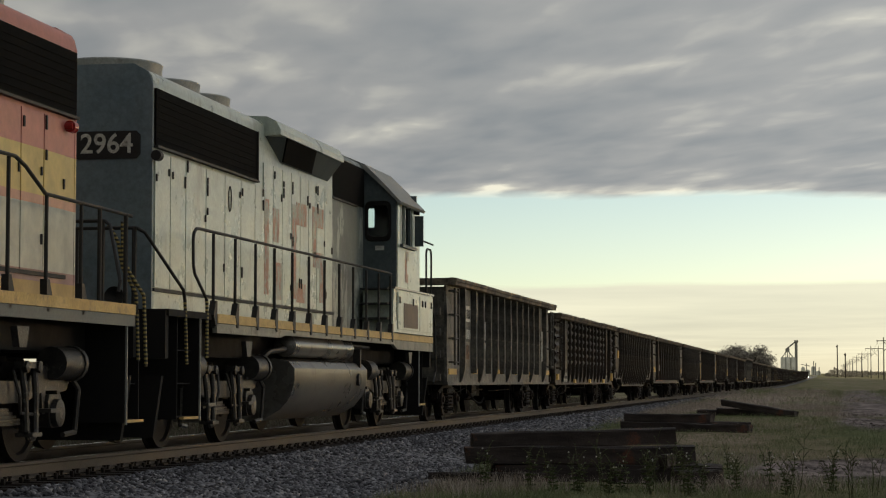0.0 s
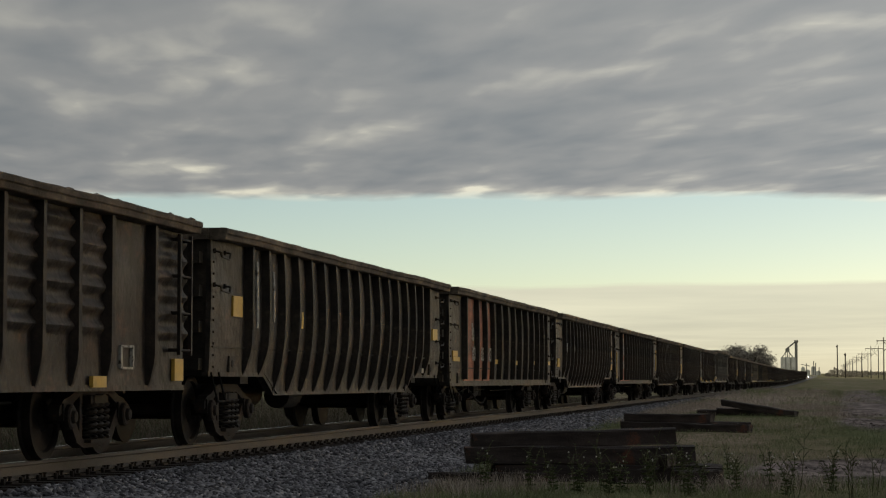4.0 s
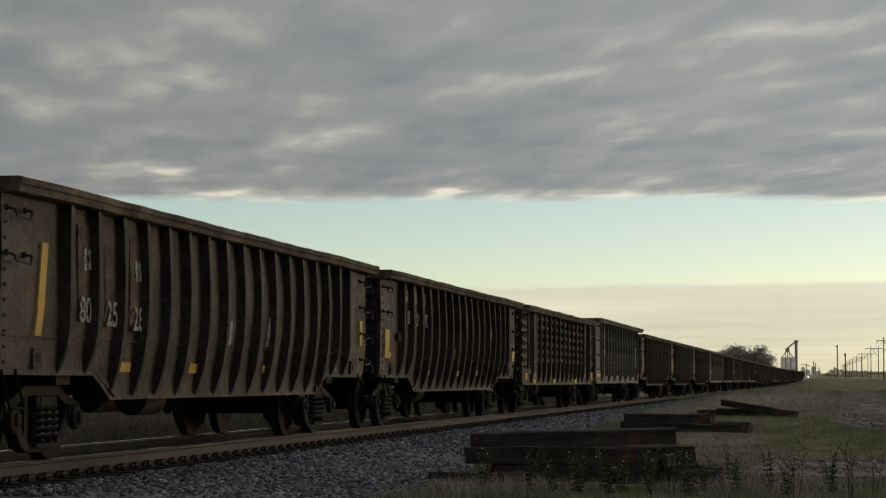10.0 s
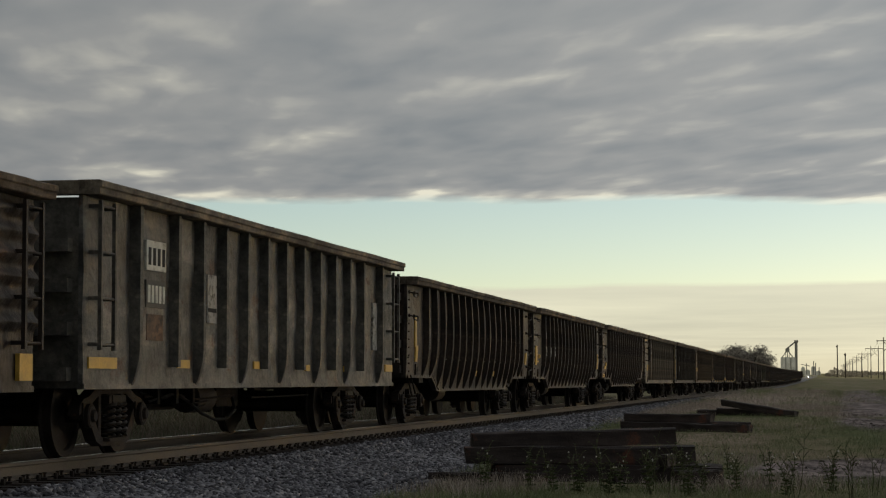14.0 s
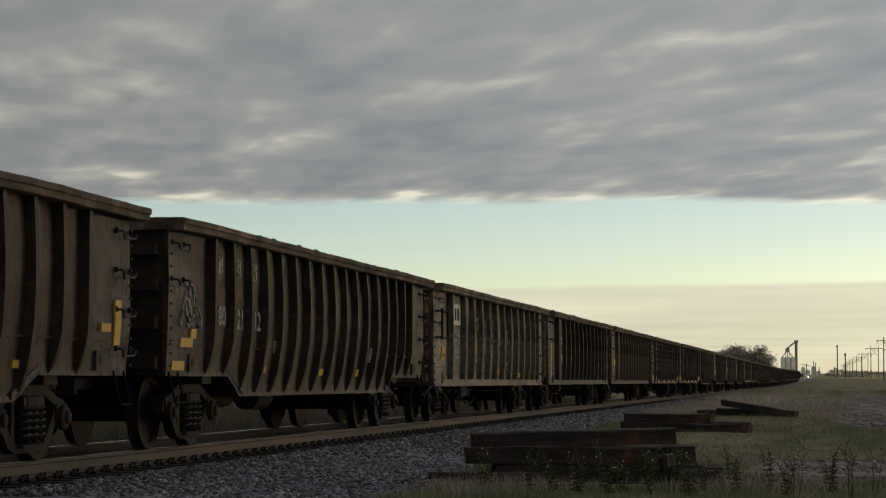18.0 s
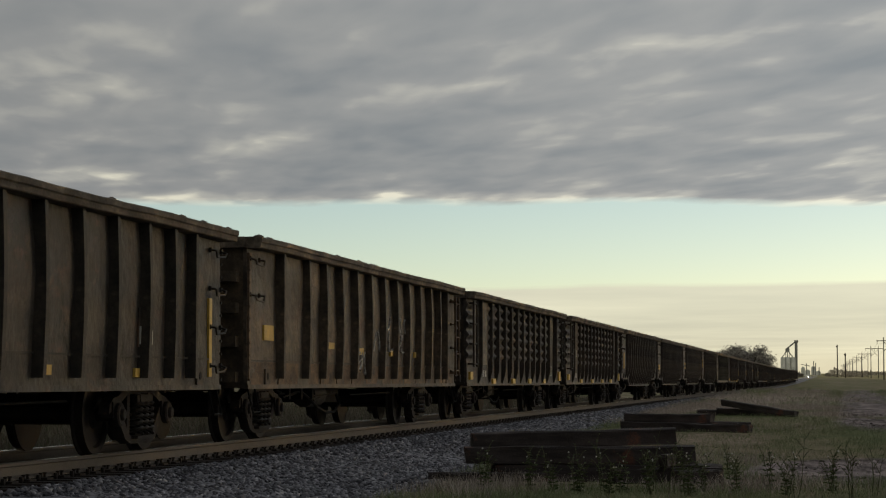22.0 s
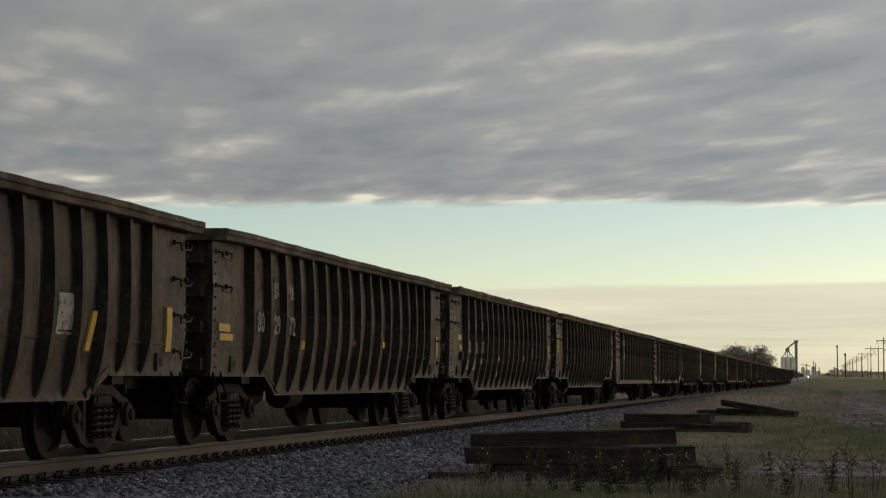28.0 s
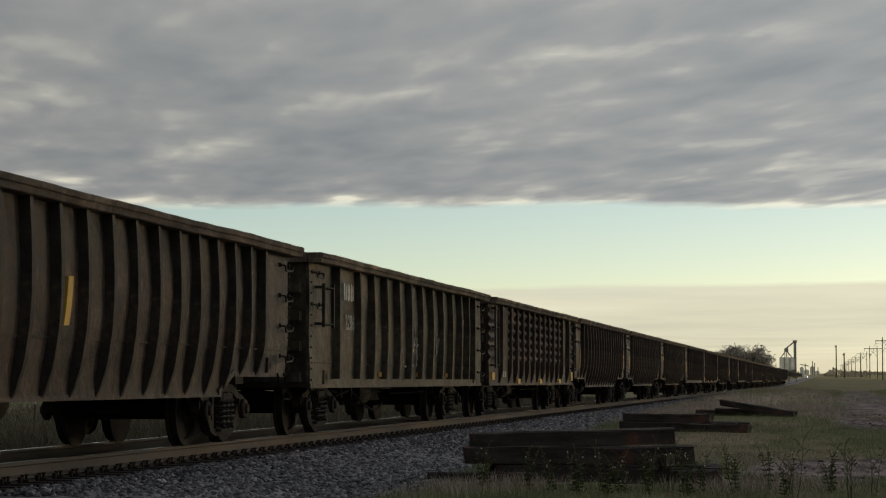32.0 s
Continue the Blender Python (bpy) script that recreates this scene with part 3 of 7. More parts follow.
def gondola(k):
    c = KINDS[k]
    car = tagged(new("gondola_car"), "", "rail car", "gondola cars of the train")
    top, low = c["top"], c["low"]
    # side sheets
    for s in (1, -1):
        bm = blank()
        ys = sorted(set([round(-HALF + i * HALF / 24, 4) for i in range(49)] + [-5.35, -4.75, 4.75, 5.35]))
        us = [0, 0.12, 0.22, 0.32, 0.45, 0.6, 0.75, 0.88, 1]
        if k == "corrugated":
            us = [0, 0.12, 0.22] + [0.29 + 0.68 * i / 48 for i in range(49)] + [1]
        grid = []
        for y in ys:
            lo = low_edge(k, y)
            col = []
            for u in us:
                z = lo + (top - 0.12 - lo) * u
                x = side_x(k, y, z)
                if k == "corrugated" and 0.29 < u < 0.97 and not (5.2 < abs(y) < 6.85):
                    x += 0.058 * (0.5 - 0.5 * math.cos((u - 0.29) * math.pi * 17.65)) ** 1.3
                dent = 0.028 * noise.noise((y * 0.9 + s * 7, z * 1.3, 3 + top))
                col.append((s * (x + dent), y, z))
            grid.append(col)
        outer = [[bm.verts.new(p) for p in col] for col in grid]
        inner = [[bm.verts.new((p[0] - s * 0.05, p[1], p[2])) for p in (col[0], col[-1])] for col in grid]
        for i in range(len(ys) - 1):
            for j in range(len(us) - 1):
                bm.faces.new((outer[i][j], outer[i + 1][j], outer[i + 1][j + 1], outer[i][j + 1]))
            bm.faces.new((inner[i][0], inner[i][1], inner[i + 1][1], inner[i + 1][0]))
            bm.faces.new((outer[i][0], inner[i][0], inner[i + 1][0], outer[i + 1][0]))
            bm.faces.new((outer[i][-1], outer[i + 1][-1], inner[i + 1][1], inner[i][1]))
        for i in (0, len(ys) - 1):
            bm.faces.new([*outer[i], inner[i][1], inner[i][0]])
        part("side_sheet", bm, CAR_PAINT, car, smooth=True)
    # ends with their cross beams
    for s in (1, -1):
        bm = blank()
        box(bm, -PANEL + 0.05, PANEL - 0.05, s * (HALF - 0.06), s * (HALF - 0.02), low, top - (0.175 if k == "tall" else 0.12))
        part("end_wall", bm, CAR_RIB, car)
        for z in (low + 0.08, low + 0.55, low + 1.0, low + 1.42):
            bm = blank()
            box(bm, -PANEL + 0.12, PANEL - 0.12, s * HALF - (0.02 if s > 0 else 0.14), s * HALF + (0.14 if s > 0 else 0.02), z, z + 0.14)
            part("end_beam", bm, CAR_RIB, car)
    bm = blank()
    box(bm, -PANEL + 0.06, PANEL - 0.06, -HALF + 0.05, HALF - 0.05, low + 0.22, low + 0.28)
    part("floor", bm, UNDER, car)
    # top chords, a little bent
    for s in (1, -1):
        bm = blank()
        rings = []
        for i in range(41):
            y = -HALF - 0.06 + i * (2 * HALF + 0.12) / 40
            bent = 0.35 if k == "tall" else 1.0
            d = bent * 0.022 * noise.noise((y * 0.25, s * 3.0 + top * 5, 1.0)) + bent * 0.009 * noise.noise((y * 1.7, s * 3.0, 5.0 + top))
            e = 0.03 * noise.noise((y * 0.3, s * 5.0, 9.0 + top))
            rings.append([bm.verts.new((s * (x + e), y, z + d)) for x, z in ((1.38, top - 0.15), (1.615, top - 0.15), (1.625, top - 0.14), (1.628, top - 0.085), (1.648, top - 0.07), (1.648, top - 0.015), (1.62, top), (1.40, top))])
        for a, b in zip(rings, rings[1:]):
            for i in range(8):
                bm.faces.new((a[i], a[(i + 1) % 8], b[(i + 1) % 8], b[i]))
        bm.faces.new(rings[0])
        bm.faces.new(rings[-1][::-1])
        part("top_chord", bm, CAR_CHORD, car)
        bm = blank()
        box(bm, -1.40, 1.40, s * HALF - 0.09, s * HALF + 0.09, top - 0.15, top - 0.005)
        part("end_chord", bm, CAR_CHORD, car)
    # ribs
    meshes = {}
    for y in rib_places(k):
        lo = low_edge(k, y)
        v = round(side_x(k, y, (low + top) / 2), 2)
        short = k == "tall" and rib_places(k).index(y) % 2 == 1
        key = (round(lo, 3), v, short)
        if key not in meshes:
            bm = blank()
            rows = []
            zs = [lo + 0.02, lo + 0.10, lo + 0.30, lo + 0.42] + [lo + 0.42 + (top - 0.15 - lo - 0.42) * q / 5 for q in range(1, 6)]
            if k == "straight":
                short = True
                zs = [lo + 0.13, lo + 0.18, lo + 0.30, lo + 0.42] + zs[4:]
            elif short:
                zs = [lo + 0.24, lo + 0.27, lo + 0.30, lo + 0.42] + zs[4:]
            for q, z in enumerate(zs):
                taper = (0.12, 0.45, 0.9, 1.0)[q] if q < 4 and not short else 1.0
                wd = c["wide"] / 2 * ((0.55, 0.75, 1, 1)[q] if q < 4 and not short else 1.0)
                x0 = side_x(k, y, z) - 0.025
                x1 = side_x(k, y, z) + c["deep"] * taper
                rows.append([bm.verts.new(p) for p in ((x0, -wd, z), (x1, -wd * 0.72, z), (x1, wd * 0.72, z), (x0, wd, z))])
            for a, b in zip(rows, rows[1:]):
                for i in range(3):
                    bm.faces.new((a[i], a[i + 1], b[i + 1], b[i]))
            bm.faces.new(rows[0])
            bm.faces.new(rows[-1][::-1])
            meshes[key] = mesh_of("rib", bm, CAR_RIB)
        for s in (1, -1):
            part("rib", meshes[key], None, car, at=pose(0, y * s, 0, 0, 0, 0 if s > 0 else 180))
    # seam above the sill
    if k in ("bathtub", "straight"):
        for s in (1, -1):
            bm = blank()
            for a, b in zip([-HALF] + rib_places(k), rib_places(k) + [HALF]):
                z = low + 0.36
                xx = side_x(k, (a + b) / 2, z)
                box(bm, *sorted((s * (xx - 0.03), s * (xx + 0.022))), a + 0.07, b - 0.07, z, z + 0.022)
            part("seam", bm, CAR_RIB, car)
    # side sill
    for s in (1, -1):
        bm = blank()
        if c["drop"]:
            b = low - c["drop"]
            for q in (1, -1):
                prism(bm, [(q * 4.75, b), (q * 5.35, low), (q * 5.35, low + 0.07), (q * 4.75, b + 0.07)], s * 1.28, s * 1.365)
                box(bm, *sorted((s * 1.30, s * 1.385)), *sorted((q * 5.35, q * HALF)), low - 0.005, low + 0.05)
            box(bm, *sorted((s * 1.28, s * 1.372)), -4.75, 4.75, b - 0.005, b + 0.05)
            for q in (1, -1):
                prism(bm, [(q * 4.62, b + 0.02), (q * 5.32, low + 0.04), (q * 5.32, low + 0.10), (q * 4.62, b + 0.09)], s * 1.33, s * 1.395)
        else:
            box(bm, *sorted((s * 1.36, s * 1.44)), -HALF, HALF, low - 0.01, low + 0.05)
        part("side_sill", bm, CAR_PAINT, car)
    # underframe
    bm = blank()
    box(bm, -0.25, 0.25, -HALF, HALF, 0.74, 0.98)
    for y in (-5.95, 5.95):
        box(bm, -1.28, 1.28, y - 0.2, y + 0.2, 0.80, 0.98)
    for y in (-3.4, -1.2, 1.2, 3.4):
        box(bm, -1.30, 1.30, y - 0.06, y + 0.06, min(low, 0.74) - 0.0, low + 0.2)
    part("centre_sill", bm, UNDER, car)
    if not c["drop"]:
        bm = blank()
        for x0, x1, y0, y1, z0 in ((0.1, 0.7, -0.6, 0.5, 0.48), (-0.9, -0.3, 1.4, 2.6, 0.46)):
            box(bm, x0, x1, y0, y1, z0, low)
        for a in (0.0, 0.05, 0.11):
            pipe(bm, [(0.95 + a, -4.7, 0.70 - a), (0.97 + a, -3.9, 0.62 + a * 0.5), (0.97, -3.2 + a, 0.66), (0.95, -2.4, 0.60 - a), (0.95 - a, -0.6, 0.64)], 0.014)
        for y in (-4.35, -3.6, -2.9):
            box(bm, 0.9, 1.08, y - 0.05, y + 0.05, 0.56, low)
        pipe(bm, [(1.0, -3.3, 0.66), (1.03, -2.9, 0.56), (1.03, -2.4, 0.42), (1.03, -1.8, 0.33), (1.02, -1.2, 0.33), (1.0, -0.7, 0.44), (0.9, -0.5, 0.6)], 0.022)
        pipe(bm, [(0.92, 0.4, 0.60), (0.92, 3.8, 0.62)], 0.014)
        part("brake_rigging", bm, HOSE_SHADE_BLACK, car)
    for x, y0, y1, r in ((-0.9, 0.9, 2.3, 0.22), (0.75, -2.2, -1.4, 0.2)):
        bm = blank()
        tube(bm, (x, y0, 0.62), (x, y1, 0.62), r, 14)
        part("air_reservoir", bm, UNDER, car, smooth=True)
    for y in (-5.95, 5.95):
        freight_truck(car, y)
    for s in (1, -1):
        part("coupler", GEAR["coupler"], None, car, at=pose(0, s * (HALF + 0.14), 0, 0, 0, 0 if s > 0 else 180))
    # ladders or grab irons near the four corners
    for s in (1, -1):
        for q in (1, -1):
            if k in ("corrugated", "tall"):
                bm = blank()
                ya, yb = q * (HALF - 0.14), q * (HALF - 0.58)
                x = s * 1.56
                for y in (ya, yb):
                    box(bm, x - 0.02, x + 0.02, y - 0.025, y + 0.025, low + 0.40, top - 0.2)
                for i in range(4):
                    z = low + 0.46 + i * (top - low - 0.72) / 3
                    tube(bm, (x, ya, z), (x, yb, z), 0.014)
                    for y in (ya, yb):
                        box(bm, x - s * 0.12 - 0.01, x + 0.01, y - 0.015, y + 0.015, z - 0.02, z + 0.02)
                part("ladder", bm, CAR_RIB, car)
            else:
                x = s * (PANEL + 0.02)
                for i in range(4):
                    if q * s < 0 and i < 2:
                        continue
                    z = low + 0.22 + i * (top - low - 0.58) / 3
                    bm = blank()
                    ya, yb = q * (HALF - 0.06), q * (HALF - 0.52)
                    o = x + s * 0.08
                    pipe(bm, [(x, ya, z + 0.07), (o, ya, z + 0.05), (o, ya - q * 0.06, z), (o, yb + q * 0.04, z - 0.02), (o, yb, z + 0.06), (x, yb, z + 0.07)], 0.013)
                    for y in (ya, yb):
                        box(bm, *sorted((x - s * 0.01, x + s * 0.022)), y - 0.018, y + 0.018, z + 0.04, z + 0.10)
                    part("grab_iron", bm, CAR_RIB, car)
                bm = blank()
                ya, yb = q * (HALF - 0.84), q * (HALF - 1.08)
                o = s * side_x(k, q * (HALF - 0.95), low + 0.16)
                box(bm, *sorted((o - s * 0.02, o + s * 0.034)), *sorted((ya, yb)), low + 0.05, low + 0.26)
                plate = part("jacking_plate", bm, CAR_RIB, car)
                # a raised near-black disc stands in for the unlit hole
                bm = blank()
                lathe(bm, [(o + s * 0.030, 0.05), (o + s * 0.038, 0.05)], 12, (0, q * (HALF - 0.96), low + 0.16))
                part("hole", bm, BLACK_HOLE, plate)
                bm = blank()
                pipe(bm, [(x - s * 0.05, q * (HALF - 0.1), low + 0.05), (x + s * 0.04, q * (HALF - 0.1), low - 0.32), (x + s * 0.04, q * (HALF - 0.45), low - 0.32), (x - s * 0.05, q * (HALF - 0.45), low + 0.05)], 0.014)
                part("stirrup_step", bm, HOSE_SHADE_BLACK, car)
                bm = blank()
                for i in range(11):
                    z = low + 0.1 + i * (top - low - 0.4) / 10
                    box(bm, *sorted((x - s * 0.01, x + s * 0.012)), *sorted((q * (HALF - 0.02), q * (HALF - 0.05))), z, z + 0.03)
                part("rivet_strip", bm, CAR_RIB, car)
    return car


def paint_car(car, tint):
    """Tints a car's paint; the dust on its chords takes little of the colour."""
    for o in (car, *car.children_recursive):
        dusty = o.name.split(".")[0] in ("top_chord", "end_chord", "scrap_piece")
        o.color = (*[c ** 0.22 if dusty else c for c in tint], 1)


def text_mesh(body, size):
    cu = bpy.data.curves.new("text", "FONT")
    cu.body, cu.size, cu.align_x, cu.align_y, cu.extrude = body, size, "CENTER", "CENTER", 0.002
    cu.offset = size * 0.018
    tmp = new("text", cu)
    me = bpy.data.meshes.new_from_object(tmp.evaluated_get(bpy.context.evaluated_depsgraph_get()))
    bpy.data.objects.remove(tmp)
    me.materials.clear()
    return me


def patch(car, k, y, z, w, h, material, name, label="", lean=0.0):
    """A painted or glued patch that lies on the side sheet and follows its bow."""
    bm = blank()
    rows = []
    for i in range(5):
        q = z - h / 2 + h * i / 4
        x = side_x(k, y, q) + 0.026
        m = y + lean * (q - z)
        rows.append([bm.verts.new(c) for c in ((x - 0.045, m - w / 2, q), (x, m - w / 2, q), (x, m + w / 2, q), (x - 0.045, m + w / 2, q))])
    for a, b in zip(rows, rows[1:]):
        for i in range(4):
            bm.faces.new((a[i], a[(i + 1) % 4], b[(i + 1) % 4], b[i]))
    bm.faces.new(rows[0])
    bm.faces.new(rows[-1][::-1])
    return part(name, bm, material, car, label)


def stencil(car, k, body, y, z, size, material=None):
    """Digits stencilled on the side sheet."""
    me = text_mesh(body, size)
    me.materials.append(material or WORN_WHITE)
    x = side_x(k, y, z) + 0.036
    part("stencilled_number", me, None, car, "faded white number " + body, at=pose(x, y, z, 90, 0, 90))


def panel_y(k, i, shift=0.5):
    """The middle of the i-th panel between ribs, counted from the end that leads away from the locomotives."""
    ys = rib_places(k)
    return ys[i] + (ys[i + 1] - ys[i]) * shift


def scribble(car, k, y0, y1, z0, z1, seed, count=3):
    """Sprayed pale loops and strokes."""
    rng = random.Random(seed)
    for j in range(count):
        bm = blank()
        y, z = rng.uniform(y0, y1), rng.uniform(z0, z1)
        f, g = rng.uniform(0.5, 1.1), rng.uniform(0.6, 1.2)
        line = []
        for i in range(26):
            q = i * 0.33
            yy = min(y1, max(y0, y + 0.14 * math.sin(q * f + j) + 0.018 * i))
            zz = min(z1, max(z0, z + 0.20 * math.cos(q * g + 2 * j)))
            line.append((yy, zz))
        edge = []
        for i, (yy, zz) in enumerate(line):
            a, b = line[max(0, i - 1)], line[min(25, i + 1)]
            d = math.hypot(b[0] - a[0], b[1] - a[1]) or 1.0
            w = 0.017 * (0.6 + 0.4 * math.sin(i * 0.7 + j))
            ny, nz = -(b[1] - a[1]) / d * w, (b[0] - a[0]) / d * w
            x = side_x(k, yy, zz) + 0.030
            edge.append([bm.verts.new(c) for c in ((x - 0.04, yy + ny, zz + nz), (x, yy + ny, zz + nz), (x, yy - ny, zz - nz), (x - 0.04, yy - ny, zz - nz))])
        for a, b in zip(edge, edge[1:]):
            for i in range(4):
                bm.faces.new((a[i], a[(i + 1) % 4], b[(i + 1) % 4], b[i]))
        bm.faces.new(edge[0])
        bm.faces.new(edge[-1][::-1])
        part("spray_stroke", bm, SPRAY, car, "pale sprayed graffiti stroke")


SPRAY = surface("pale_spray_paint", (0.30, 0.295, 0.28), (0.42, 0.41, 0.385), 0.7, 0, 6, 60, (0.08, 0.07, 0.06), (0.50, 0.62), 0.05)
LABELS = {"bathtub": "grimy black-brown bathtub gondola car with bowed ribbed sides", "straight": "grimy ribbed steel gondola car with a straight bottom sill",
          "corrugated": "dark brown gondola car with corrugated panels and end ladders", "tall": "grey high-sided gondola car with straight ribs and ladders"}
TINTS = {"bathtub": (1.35, 1.13, 1.04), "straight": (1.4, 1.18, 1.07), "corrugated": (1.35, 1.08, 0.97), "tall": (2.4, 2.5, 2.45)}


def letters(car, k, places, h, w=0.2, material=None):
    """Railway initials, one letter to a panel, drawn as worn upright bars."""
    for y, z in places:
        for q in (-1, 1):
            patch(car, k, y + q * w * 0.31, z, w * 0.36, h * (1.0 if q < 0 else 0.86), material or WORN_WHITE, "lettering_bar")


def digits(car, k, words, size=0.37):
    for body, y, z in words:
        stencil(car, k, body, y, z, size)


def reflectors(car, k, places, out=0.0, lean=0.0):
    """Yellow patches, each (along, up, width, height)."""
    for y, z, w, h in places:
        tall = h > 2.2 * w
        ob = patch(car, k, y, z, w, h, YELLOW, "reflector", "tall yellow reflector strip" if tall else "yellow reflector patch", lean)
        ob.location.x += out


def pale(car, k, places, material=None, name="stencil_block", label="pale stencilled data block"):
    for y, z, w, h in places:
        patch(car, k, y, z, w, h, material or SPRAY, name, label)


def rust_panels(car, k, places, sunk=0.012):
    for y, z, w, h in places:
        patch(car, k, y, z, w, h, FADED_OX, "faded_panel", "rust-brown faded paint panel").location.x -= sunk


def outline(car, k, y, z, w, h):
    """A painted frame of four thin strokes."""
    for q in (-1, 1):
        patch(car, k, y + q * w / 2, z, 0.05, h, WORN_WHITE, "painted_line")
        patch(car, k, y, z + q * h / 2, w, 0.025, WORN_WHITE, "painted_line")


def hand_rack(car, k, y, z, w, h):
    """An upright grab frame that stands off the end panel."""
    x = side_x(k, y, z) + 0.14
    for q in (-1, 1):
        bm = blank()
        box(bm, x - 0.025, x + 0.02, y + q * w / 2 - 0.022, y + q * w / 2 + 0.022, z - h / 2, z + h / 2)
        for e in (-0.42, 0.42):
            box(bm, x - 0.18, x, y + q * w / 2 - 0.018, y + q * w / 2 + 0.018, z + e * h - 0.02, z + e * h + 0.02)
        part("rack_post", bm, CAR_RIB, car)
    for e in (-0.42, 0.42):
        bm = blank()
        tube(bm, (x, y - w / 2, z + e * h), (x, y + w / 2, z + e * h), 0.015)
        part("grab_iron", bm, CAR_RIB, car)


def end_ladder(car, k, y, material):
    """A ladder by the end post that trails, two rails and five rungs."""
    x = side_x(k, y, 1.6) + 0.13
    bm = blank()
    for q in (-0.2, 0.2):
        box(bm, x - 0.02, x + 0.02, y + q - 0.022, y + q + 0.022, 0.95, 2.55)
        for z in (1.0, 2.45):
            box(bm, x - 0.16, x, y + q - 0.016, y + q + 0.016, z - 0.02, z + 0.02)
    for i in range(5):
        tube(bm, (x, y - 0.2, 1.05 + i * 0.34), (x, y + 0.2, 1.05 + i * 0.34), 0.014)
    part("ladder", bm, material, car)


def crumbs(car, top, count, rng, high=0.045):
    """Scrap and caked dirt left lying on the top chord."""
    for i in range(count):
        bm = blank()
        bmesh.ops.create_icosphere(bm, subdivisions=1, radius=1.0)
        y = rng.uniform(-HALF, HALF)
        a, b, c = rng.uniform(0.05, 0.08), rng.uniform(0.05, 0.22), rng.uniform(0.4, 1.0) * high
        for v in bm.verts:
            v.co = Vector((v.co.x * a + 1.52, v.co.y * b + y + 0.02 * math.sin(9 * v.co.z), v.co.z * c + top - 0.004))
        part("scrap_piece", bm, CAR_CHORD, car)


def low_marks(car, k, ys, z, w=0.3, h=0.11):
    reflectors(car, k, [(y, z, w, h) for y in ys])


